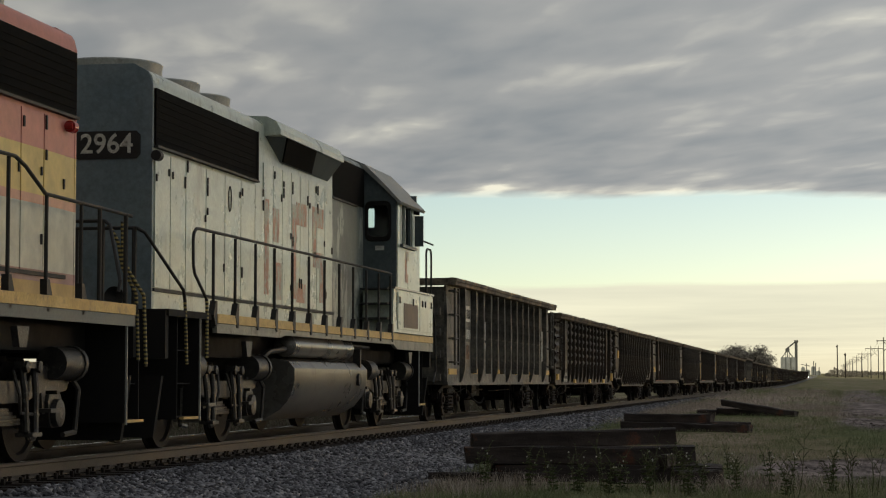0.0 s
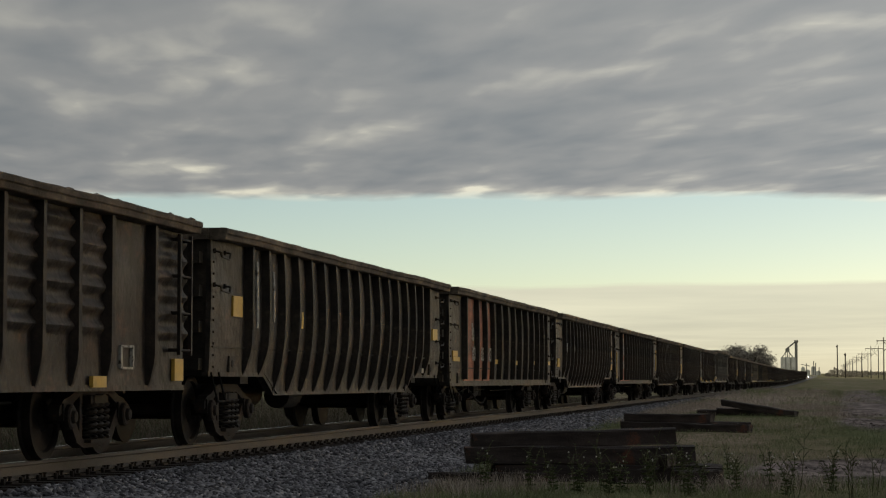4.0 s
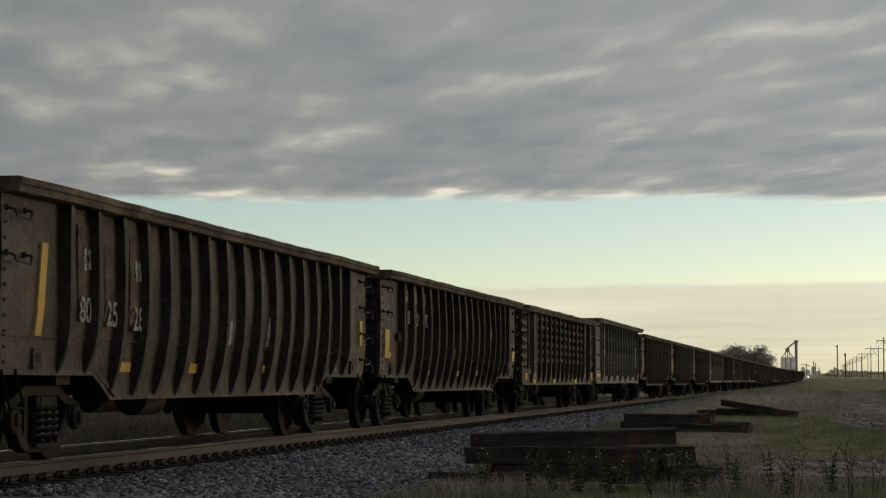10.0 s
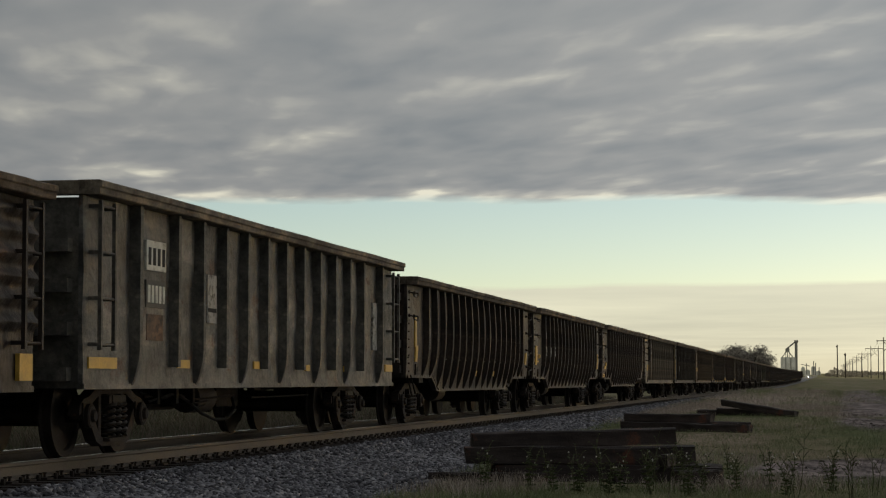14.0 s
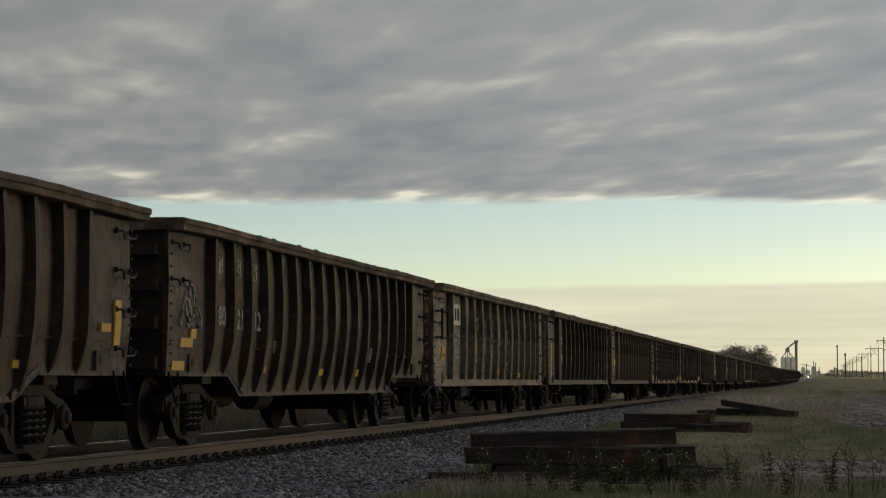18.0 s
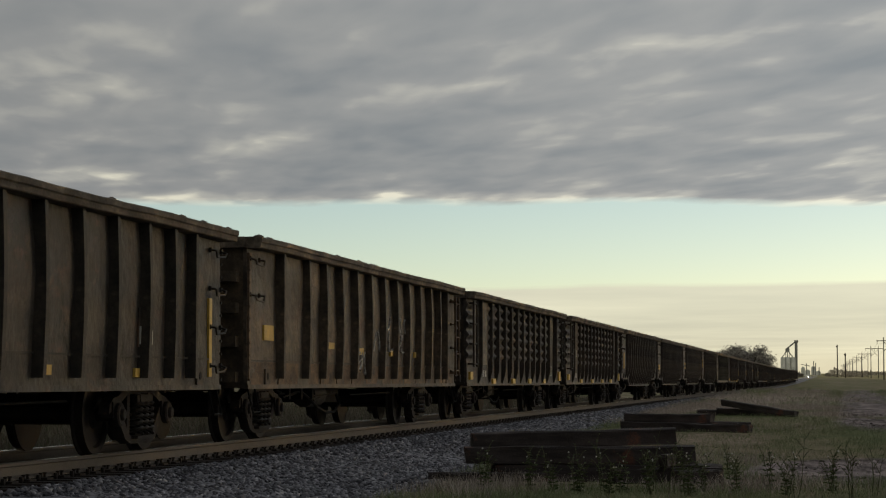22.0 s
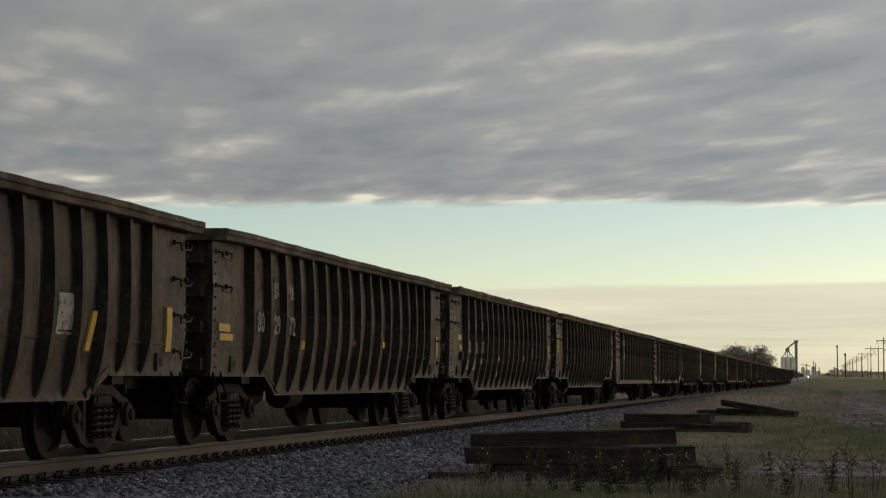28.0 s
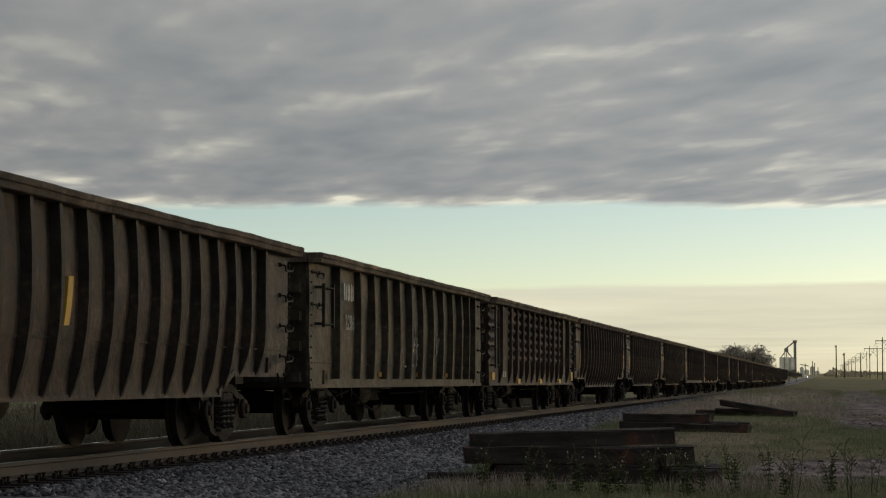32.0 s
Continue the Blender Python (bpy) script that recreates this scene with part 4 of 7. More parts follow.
def dress_bathtub(n, car, k, rng):
    if n == 3:
        reflectors(car, k, [(-6.85, 1.81, 0.45, 0.27), (7.38, 1.74, 0.5, 0.22), (-3.6, 1.72, 0.2, 0.24)])
        pale(car, k, [(6.3, 1.03, 0.3, 0.09), (-5.9, 2.0, 0.1, 0.9), (-5.1, 2.0, 0.08, 0.7)])
    elif n == 5:
        reflectors(car, k, [(-7.55, 1.42, 0.36, 0.12), (-7.48, 1.30, 0.48, 0.12), (-0.11, 1.02, 0.26, 0.12), (1.61, 1.0, 0.28, 0.11), (7.55, 1.70, 0.11, 0.36), (7.58, 1.32, 0.4, 0.22)])
        letters(car, k, [(-5.93, 2.26), (-5.12, 2.25), (-4.30, 2.25)], 0.26)
        digits(car, k, [("80", -5.86, 1.80), ("5", -5.08, 1.80), ("69", -4.25, 1.79)])
    elif n == 7:
        reflectors(car, k, [(-7.0, 1.74, 0.17, 0.92)], lean=0.16)
        reflectors(car, k, [(-4.39, 0.99, 0.4, 0.11), (-1.81, 0.99, 0.35, 0.12), (1.59, 1.0, 0.31, 0.10), (4.13, 1.01, 0.26, 0.10), (7.55, 1.62, 0.2, 0.40)])
        rust_panels(car, k, [(-5.78, 1.95, 0.44, 1.0), (-4.98, 1.95, 0.44, 1.0), (-4.18, 1.95, 0.44, 1.0)])
        letters(car, k, [(-5.75, 2.10), (-4.16, 2.05)], 0.24)
        digits(car, k, [("80", -5.82, 1.56), ("25", -5.03, 1.54), ("28", -4.16, 1.51)])
        pale(car, k, [(-0.4, 1.45, 0.12, 0.3), (1.5, 1.5, 0.1, 0.4)])
    elif n == 8:
        reflectors(car, k, [(-7.55, 1.49, 0.37, 0.5), (-7.28, 1.28, 0.18, 0.12), (-3.57, 1.0, 0.28, 0.1), (-0.17, 0.99, 0.25, 0.11), (2.31, 1.01, 0.23, 0.12), (-0.79, 1.37, 0.14, 0.24), (7.58, 1.43, 0.4, 0.23)])
        patch(car, k, -6.58, 1.62, 0.3, 0.15, UNDER, "card_holder", "small dark routing card holder").location.x += 0.03
        letters(car, k, [(-5.82, 2.39), (-5.07, 2.38), (-4.20, 2.38)], 0.23, 0.17)
        digits(car, k, [("80", -5.73, 1.98), ("24", -4.97, 1.96), ("92", -4.13, 1.96)], 0.34)
        pale(car, k, [(3.8, 1.9, 0.2, 0.2)])
    elif n == 11:
        reflectors(car, k, [(-7.3, 1.75, 0.16, 0.55), (-7.18, 1.35, 0.2, 0.3), (7.5, 1.4, 0.2, 0.3)])
        pale(car, k, [(-5.95, 1.9, 0.1, 0.9), (-5.2, 1.8, 0.08, 0.6), (2.5, 1.5, 0.1, 0.3)])
        low_marks(car, k, (-3.7, -0.3, 2.3), 1.0)
    elif n == 12:
        reflectors(car, k, [(-7.62, 1.51, 0.3, 0.5), (-6.98, 1.49, 0.16, 0.10), (-7.3, 1.35, 0.28, 0.045), (-3.62, 1.31, 0.31, 0.11), (-3.71, 1.01, 0.34, 0.11), (-1.15, 1.0, 0.3, 0.12),
                            (2.25, 1.01, 0.28, 0.11), (4.66, 1.0, 0.16, 0.08), (2.32, 1.31, 0.19, 0.09), (7.55, 1.47, 0.2, 0.49), (7.17, 1.41, 0.3, 0.09)])
        rust_panels(car, k, [(-5.85, 1.95, 0.44, 1.1), (-5.05, 1.95, 0.44, 1.1), (-4.3, 1.95, 0.44, 1.1)])
        letters(car, k, [(-5.84, 2.08), (-5.05, 2.04), (-4.25, 2.02)], 0.24)
        digits(car, k, [("80", -5.87, 1.63), ("19", -5.06, 1.61), ("76", -4.25, 1.63)])
    elif n == 13:
        scribble(car, k, -7.6, -6.75, 1.50, 2.0, n, 5)
        reflectors(car, k, [(-7.31, 1.30, 0.5, 0.11), (-7.05, 1.41, 0.22, 0.12), (-7.58, 1.02, 0.48, 0.11), (-3.69, 1.0, 0.24, 0.1), (-0.29, 0.97, 0.26, 0.1), (2.27, 0.97, 0.24, 0.11)])
        letters(car, k, [(-5.94, 2.31), (-5.13, 2.30), (-4.37, 2.29)], 0.24, 0.17)
        digits(car, k, [("80", -5.92, 1.65), ("21", -5.12, 1.62), ("12", -4.32, 1.62)], 0.35)
        for y0 in (-3.45, 2.65):
            scribble(car, k, y0, y0 + 0.45, 1.16, 1.38, int(y0 * 7) + 60, 4)
        rust_panels(car, k, [(-5.9, 2.1, 0.4, 0.8), (-5.1, 2.1, 0.4, 0.8)])
    elif n == 19:
        pale(car, k, [(3.76, 1.54, 0.5, 0.37)])
        outline(car, k, 3.76, 1.42, 0.5, 0.2)
        reflectors(car, k, [(4.55, 1.36, 0.14, 0.42)], lean=0.35)
        reflectors(car, k, [(7.31, 1.44, 0.2, 0.52), (-7.3, 1.6, 0.14, 0.6)])
        letters(car, k, [(-5.85, 2.1), (-5.05, 2.1), (-4.25, 2.1)], 0.24, 0.16)
    elif n == 20:
        reflectors(car, k, [(-7.55, 1.52, 0.5, 0.10), (-7.45, 1.40, 0.6, 0.09), (-3.52, 1.36, 0.24, 0.12), (0.0, 1.44, 0.24, 0.1), (2.2, 1.45, 0.2, 0.1), (7.5, 1.5, 0.16, 0.4)])
        rust_panels(car, k, [(-5.85, 2.0, 0.44, 1.0), (-5.05, 2.0, 0.44, 1.0), (-4.25, 2.0, 0.44, 1.0)])
        digits(car, k, [("80", -5.86, 1.62), ("29", -5.06, 1.60), ("72", -4.25, 1.60)])
        letters(car, k, [(-5.05, 2.1), (-4.25, 2.1)], 0.24)
    elif n == 21:
        reflectors(car, k, [(-6.95, 1.75, 0.46, 0.11), (-6.84, 1.54, 0.31, 0.11), (-4.2, 1.27, 0.16, 0.11), (-1.8, 1.35, 0.37, 0.09), (-1.9, 0.99, 0.33, 0.11), (2.21, 1.39, 0.3, 0.11),
                            (4.73, 1.44, 0.29, 0.12), (7.44, 1.61, 0.22, 0.35)])
        patch(car, k, -6.72, 1.36, 0.26, 0.16, UNDER, "card_holder", "small dark routing card holder").location.x += 0.03
        letters(car, k, [(-5.90, 2.02), (-5.08, 2.04), (-4.26, 2.04)], 0.23)
        digits(car, k, [("80", -5.88, 1.55), ("18", -5.06, 1.55), ("37", -4.25, 1.56)], 0.36)
        pale(car, k, [(-5.9, 1.19, 0.29, 0.2), (-5.08, 1.18, 0.31, 0.2), (0.47, 1.47, 0.14, 0.4), (3.94, 1.54, 0.16, 0.32)])
    elif n == 22:
        reflectors(car, k, [(-7.86, 1.91, 0.2, 0.51)])
        reflectors(car, k, [(-1.19, 1.65, 0.15, 0.5)], lean=0.16)
        letters(car, k, [(-5.90, 2.14), (-4.27, 2.15)], 0.88, 0.36, CREAM)
        rust_panels(car, k, [(-5.15, 1.95, 0.44, 1.3)], 0.006)
        digits(car, k, [("80", -5.90, 1.47), ("07", -4.27, 1.50)], 0.36)
    else:
        z = rng.choice((1.55, 1.75, 1.95))
        w, h = rng.choice(((0.13, 0.62), (0.3, 0.28), (0.2, 0.5)))
        reflectors(car, k, [(-HALF + rng.uniform(0.65, 1.2), z, w, h), (HALF - rng.uniform(0.45, 0.7), rng.uniform(1.3, 1.8), 0.16, rng.choice((0.25, 0.5)))])
        low_marks(car, k, (-3.6, -0.4, 2.3), 1.0, 0.25)
        if rng.random() < 0.4:
            letters(car, k, [(-5.9, 2.25), (-5.1, 2.25), (-4.3, 2.25)], 0.25)


def dress_straight(n, car, k, rng):
    if n in (4, 6):
        for i, w in ((0, 1.24), (1, 0.92), (2, 0.92)):
            patch(car, k, panel_y(k, i), 1.72, w, 1.76, ORANGE, "painted_panel", "faded orange painted panel").location.x -= 0.008
        patch(car, k, panel_y(k, 10, 0.5), 1.78, 0.6, 0.8, ORANGE, "painted_panel", "faded orange painted panel").location.x -= 0.006
    if n == 4:
        digits(car, k, [("80", -5.25, 1.41), ("05", -4.12, 1.41), ("03", -3.07, 1.41)], 0.42)
        reflectors(car, k, [(-7.42, 1.40, 0.55, 0.12), (-7.26, 1.29, 0.8, 0.09), (-2.05, 1.28, 0.42, 0.10), (1.17, 1.28, 0.40, 0.1), (4.33, 1.31, 0.33, 0.11), (7.55, 1.32, 0.62, 0.10)])
        patch(car, k, -5.36, 1.90, 0.1, 0.38, WORN_WHITE, "lettering_bar")
        patch(car, k, -5.22, 1.84, 0.08, 0.28, WORN_WHITE, "lettering_bar")
        pale(car, k, [(5.3, 1.47, 0.36, 0.40)])
    elif n == 6:
        digits(car, k, [("80", -5.5, 1.41), ("2", -4.2, 1.39), ("36", -3.25, 1.40)], 0.42)
        letters(car, k, [(-5.45, 2.10)], 0.74, 0.5)
        pale(car, k, [(-4.15, 2.15, 0.45, 0.6), (-3.1, 2.1, 0.5, 0.5)], WORN_WHITE, "lettering_bar", "flaking white lettering bar")
        reflectors(car, k, [(-7.7, 1.41, 0.13, 0.97), (-3.55, 1.11, 0.12, 0.39), (-0.99, 1.10, 0.14, 0.46), (2.17, 1.1, 0.14, 0.33), (5.80, 1.06, 0.2, 0.29), (7.72, 1.38, 0.14, 0.94)])
        outline(car, k, 5.28, 1.5, 0.36, 0.22)
    elif n == 14:
        patch(car, k, -5.74, 2.21, 1.16, 0.43, WHITE, "sign_panel", "white sign panel with black bars")
        for i in range(3):
            patch(car, k, -6.05 + 0.31 * i, 2.21, 0.17, 0.25, UNDER, "lettering_bar").location.x += 0.006
        digits(car, k, [("22248", -5.72, 1.77)], 0.34)
        pale(car, k, [(-5.6, 1.45, 0.6, 0.08), (-5.6, 1.33, 0.5, 0.06), (-4.5, 1.6, 0.4, 0.08), (-4.5, 1.45, 0.35, 0.06), (6.1, 2.16, 0.5, 0.36), (-6.2, 1.0, 0.3, 0.09)])
        outline(car, k, 6.1, 1.39, 0.5, 0.27)
        reflectors(car, k, [(-7.0, 1.42, 0.4, 0.2), (-7.12, 1.33, 0.34, 0.12), (-3.45, 0.95, 0.5, 0.11), (0.0, 1.06, 0.36, 0.13), (3.5, 0.98, 0.42, 0.12)])
        hand_rack(car, k, -7.5, 1.96, 0.62, 0.62)
        end_ladder(car, k, 7.62, TINTED_POST)
        scribble(car, k, -3.2, 6.0, 0.95, 2.2, 77, 34)
    elif n == 15:
        letters(car, k, [(-5.27, 2.0), (-4.33, 2.05), (-3.2, 2.03)], 0.23, 0.2)
        digits(car, k, [("80", -5.35, 1.45), ("07", -3.25, 1.45)], 0.33)
        rust_panels(car, k, [(-4.3, 1.85, 0.6, 1.2), (-3.2, 1.85, 0.6, 1.2), (4.9, 1.44, 0.5, 0.44)], 0.014)
        reflectors(car, k, [(-7.57, 1.42, 0.15, 0.95), (-3.62, 1.43, 0.12, 0.48), (-1.48, 0.92, 0.34, 0.1), (1.76, 0.95, 0.33, 0.1), (4.75, 0.93, 0.4, 0.1), (7.5, 1.38, 0.12, 0.98)])
        outline(car, k, 4.9, 1.35, 0.4, 0.2)
    elif n == 16:
        reflectors(car, k, [(-6.96, 1.50, 0.5, 0.21), (-3.30, 1.38, 0.4, 0.1), (-1.15, 1.32, 0.34, 0.11), (1.4, 1.32, 0.3, 0.1), (3.6, 1.32, 0.3, 0.1)])
        scribble(car, k, -0.2, 2.6, 1.35, 1.95, 5, 9)
        scribble(car, k, -1.6, -0.6, 0.9, 1.3, 8, 4)
        ys = [-HALF + 0.1] + rib_places(k) + [HALF - 0.1]
        for a, b in zip(ys, ys[1:]):
            patch(car, k, (a + b) / 2, 0.94, b - a - 0.15, 0.30, RUSTY_TAN, "rust_band", "rusty tan band along the sill").location.x -= 0.016
        patch(car, k, -HALF + 0.06, 1.7, 0.1, 1.7, RUSTY_TAN, "corner_post", "rusty orange corner post")
        end_ladder(car, k, 7.62, RUSTY_TAN)
    elif n == 23:
        letters(car, k, [(-5.75, 2.26), (-5.5, 2.26), (-5.25, 2.26)], 0.28, 0.18, WHITE)
        digits(car, k, [("2286", -5.5, 1.76)], 0.34)
        hand_rack(car, k, -7.35, 1.98, 0.62, 0.66)
        low_marks(car, k, (-3.0, 0.4, 3.6), 0.95, 0.2, 0.08)
        scribble(car, k, -1.5, 5.5, 1.1, 2.1, 31, 8)
    else:
        low_marks(car, k, (-2.0, 1.2, 4.4), rng.uniform(0.95, 1.25), 0.3)
        reflectors(car, k, [(-7.4, rng.uniform(1.3, 1.8), 0.2, 0.5)])


def dress_corrugated(n, car, k, rng):
    reflectors(car, k, [(-7.6, 0.95, 0.36, 0.17), (7.7, 0.97, 0.34, 0.26)], 0.03)
    ends = {2: (-3.43, 0.71, 4.91), 9: (-6.0, -1.9, 3.2), 17: (-4.4, -1.3, 1.6, 4.4), 18: (-4.3, -1.1, 2.0, 4.8)}
    reflectors(car, k, [(y, 0.83, 0.42, 0.12) for y in ends.get(n, (-3.4, 0.7, 4.8))], 0.03)
    if n == 2:
        pale(car, k, [(-5.9, 1.03, 0.33, 0.1), (-5.5, 1.03, 0.33, 0.1), (-5.9, 0.86, 0.33, 0.09), (-5.5, 0.86, 0.33, 0.09)])
        rust_panels(car, k, [(-6.95, 1.55, 0.45, 0.35)], -0.03)
    else:
        pale(car, k, [(-5.85 + 0.3 * i, 1.0, 0.22, 0.14) for i in range(2)])
    outline(car, k, 5.9, 1.1, 0.4, 0.24)
    patch(car, k, panel_y(k, 0), 1.85, 0.95, 1.3, FLAKED if n in (17, 2) else DARK_FLAKED, "faded_panel", "panel of flaking pale paint over rust").location.x -= 0.012
    if n == 18:
        digits(car, k, [("523", panel_y(k, 0), 1.65)], 0.3)
    if n == 9:
        scribble(car, k, -6.9, -6.4, 1.0, 1.5, 19, 4)


def dress_tall(n, car, k, rng):
    patch(car, k, -5.62, 2.27, 0.72, 0.34, WHITE, "sign_panel", "white sign panel with dark bars")
    for i in range(4):
        patch(car, k, -5.87 + 0.17 * i, 2.26, 0.09, 0.2, UNDER, "lettering_bar").location.x += 0.006
    patch(car, k, -5.62, 1.83, 0.72, 0.31, CAB_SHADE, "number_patch", "dark patch with white bars")
    for i in range(5):
        patch(car, k, -5.89 + 0.135 * i, 1.83, 0.085, 0.2, WHITE, "lettering_bar").location.x += 0.006
    rust_panels(car, k, [(-5.62, 1.45, 0.6, 0.3)])
    pale(car, k, [(-3.35, 1.86, 0.4, 0.6), (6.44, 1.76, 0.4, 0.8)])
    patch(car, k, -3.35, 1.72, 0.34, 0.05, UNDER, "lettering_bar").location.x += 0.006
    reflectors(car, k, [(-7.42, 1.03, 0.9, 0.12), (-4.53, 1.04, 0.5, 0.1), (-1.2, 1.05, 0.28, 0.1), (1.68, 1.03, 0.24, 0.09), (4.2, 1.03, 0.24, 0.09), (7.6, 1.06, 0.6, 0.12)])


def dress(n, car, k):
    """What sets one car apart: paint, numbers, patches, reflectors. n counts from the locomotives."""
    rng = random.Random(n)
    special = {14: (4.6, 4.4, 3.75), 16: (2.5, 2.1, 1.6), 23: (2.0, 1.95, 1.55), 10: (3.5, 3.8, 3.8), 1: (3.8, 4.1, 4.05), 4: (1.1, 1.03, 0.92), 6: (1.0, 0.94, 0.84), 15: (1.2, 1.12, 1.0), 5: (1.08, 0.96, 0.9), 8: (1.08, 0.95, 0.9), 11: (1.15, 1.0, 0.94),
               17: (1.3, 1.12, 1.0), 18: (1.2, 1.02, 0.92), 2: (0.92, 0.77, 0.70), 9: (1.1, 0.90, 0.82), 3: (1.15, 1.06, 0.96), 21: (1.75, 1.55, 1.45), 20: (1.45, 1.28, 1.2), 19: (1.4, 1.25, 1.18), 22: (1.3, 1.15, 1.05), 12: (1.3, 1.15, 1.08), 13: (1.3, 1.14, 1.06), 7: (1.3, 1.15, 1.06)}
    j = rng.uniform(0.88, 1.12)
    paint_car(car, special.get(n, [c * j for c in TINTS[k]]))
    car["label"] = {4: "dark gondola car with faded orange panels and white number", 6: "dark gondola car with faded orange panels and tall yellow strips",
                    14: "pale grey gondola car with white sign and graffiti", 16: "pale tan weathered gondola car with rusty sill band",
                    22: "grimy bathtub gondola car with large cream lettering bars", 13: "grimy bathtub gondola car with sprayed graffiti at its end",
                    23: "pale grey-green gondola car with white lettering bars"}.get(n, LABELS[k])
    {"bathtub": dress_bathtub, "straight": dress_straight, "corrugated": dress_corrugated, "tall": dress_tall}[k](n, car, k, rng)
    lumpy = n in (13, 15, 16, 18, 21, 9, 2)
    crumbs(car, KINDS[k]["top"], (16 if lumpy else 6) if n < 26 else 3, rng, 0.05 if lumpy else 0.03)


CREAM = surface("faded_cream_lettering", (0.20, 0.175, 0.135), (0.30, 0.265, 0.21), 0.7, 0, 5, 60, (0.06, 0.05, 0.04), (0.52, 0.60), 0.05)
RUSTY_TAN = surface("rusty_tan_paint", (0.095, 0.066, 0.045), (0.16, 0.105, 0.066), 0.75, 0, 2.2, 40, (0.05, 0.04, 0.035), (0.55, 0.66), 0.3, blotch=3.0)
TINTED_POST = surface("dull_yellow_post_paint", (0.12, 0.095, 0.05), (0.19, 0.15, 0.075), 0.7, 0, 4, 40, (0.05, 0.04, 0.035), (0.5, 0.62), 0.2)
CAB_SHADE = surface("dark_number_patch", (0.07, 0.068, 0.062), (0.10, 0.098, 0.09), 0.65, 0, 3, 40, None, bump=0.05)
DARK_FLAKED = surface("dark_flaking_paint", (0.045, 0.040, 0.034), (0.075, 0.066, 0.055), 0.7, 0, 2.5, 40, (0.085, 0.05, 0.034), (0.56, 0.63), 0.3, blotch=3.5)


FLAKED = surface("flaking_pale_paint", (0.10, 0.09, 0.075), (0.17, 0.155, 0.13), 0.7, 0, 2.5, 40, (0.15, 0.085, 0.05), (0.55, 0.62), 0.3, blotch=3.5)
FADED_OX = surface("rust_faded_paint", (0.088, 0.056, 0.040), (0.145, 0.092, 0.064), 0.7, 0, 2.4, 40, (0.035, 0.031, 0.028), (0.49, 0.60), 0.15, blotch=3.0)

# where the car ends stand along the line at the clip's start
GAPS = [41.35, 58.63, 76.03, 93.05, 110.25, 127.8, 144.67, 162.16, 179.19, 196.65, 214.03, 231.47, 248.66, 265.92, 283.28, 300.28, 317.87, 335.29,
        352.96, 370.1, 387.31, 404.89, 421.9, 439.12, 456.2, 473.2, 490.4, 507.6]
for i in range(17):
    GAPS.append(GAPS[-1] + 17.25)
ORDER = "tall corrugated bathtub straight bathtub straight bathtub bathtub corrugated tall bathtub bathtub bathtub straight straight straight corrugated corrugated " \
        "bathtub bathtub bathtub bathtub straight corrugated".split()
ORDER += [random.choice(("bathtub", "bathtub", "straight", "bathtub", "corrugated")) for i in range(44 - len(ORDER))]
SLACK = {12: -0.2, 14: -0.18, 21: -0.28, 22: -0.2}      # cars that stand nearer the locomotives by their couplers' slack
BASES = {}
TRAIN = []


def build_train():
    for i, k in enumerate(ORDER):
        mid = (GAPS[i] + GAPS[i + 1]) / 2 + 0.73 + SLACK.get(i + 1, 0.0)
        if k not in BASES:
            BASES[k] = car = gondola(k)
        else:
            car = copy_thing(BASES[k], pose(0, 0, 0))
        TRAIN.append((car, mid))
    for i, k in enumerate(ORDER):
        dress(i + 1, TRAIN[i][0], k)


build_train()




# ---------------------------------------------------------------- locomotives
LOCO_GREY = surface("faded_grey_loco_paint", (0.40, 0.455, 0.405), (0.53, 0.59, 0.525), 0.3, 0, 1.4, 22, (0.25, 0.255, 0.21), (0.54, 0.72), 0.07, streak=(1, 1.5, 0.3), spec=0.6, drip=1.1)
LOCO_DARK = surface("dark_blue_grey_loco_paint", (0.13, 0.185, 0.22), (0.175, 0.23, 0.265), 0.45, 0, 1.2, 14, (0.10, 0.12, 0.135), (0.6, 0.8), 0.03, spec=0.4)
CAB_DARK = surface("dull_dark_cab_paint", (0.062, 0.082, 0.092), (0.095, 0.12, 0.13), 0.5, 0, 1.5, 20, (0.04, 0.04, 0.04), (0.6, 0.8), 0.04)
BLOTCHED = surface("blotched_dark_hood_paint", (0.13, 0.155, 0.155), (0.21, 0.24, 0.225), 0.45, 0, 1.1, 25, (0.40, 0.44, 0.41), (0.52, 0.58), 0.05, streak=(1, 1.4, 0.7))
SILL_GREY = surface("dirty_grey_sill_paint", (0.22, 0.225, 0.195), (0.34, 0.34, 0.29), 0.55, 0, 2.0, 30, (0.11, 0.095, 0.075), (0.54, 0.66), 0.1)
LOCO_TRUCK = surface("oily_truck_steel", (0.015, 0.0145, 0.014), (0.040, 0.037, 0.034), 0.5, 0, 5, 35, (0.17, 0.16, 0.14), (0.60, 0.68), 0.3, spec=0.45)
ROOF_GREY = surface("weathered_roof_paint", (0.27, 0.28, 0.27), (0.37, 0.37, 0.35), 0.55, 0, 2, 30, (0.14, 0.13, 0.12), (0.58, 0.78), 0.08)
FADED_RED = surface("faded_red_lettering", (0.46, 0.21, 0.15), (0.52, 0.31, 0.24), 0.5, 0, 2.6, 40, (0.44, 0.47, 0.41), (0.46, 0.56), 0.05, streak=(1, 1.3, 0.8))
SILL_YELLOW = surface("dirty_yellow_sill_paint", (0.50, 0.33, 0.10), (0.62, 0.44, 0.17), 0.55, 0, 2.5, 30, (0.24, 0.18, 0.11), (0.55, 0.72), 0.1)
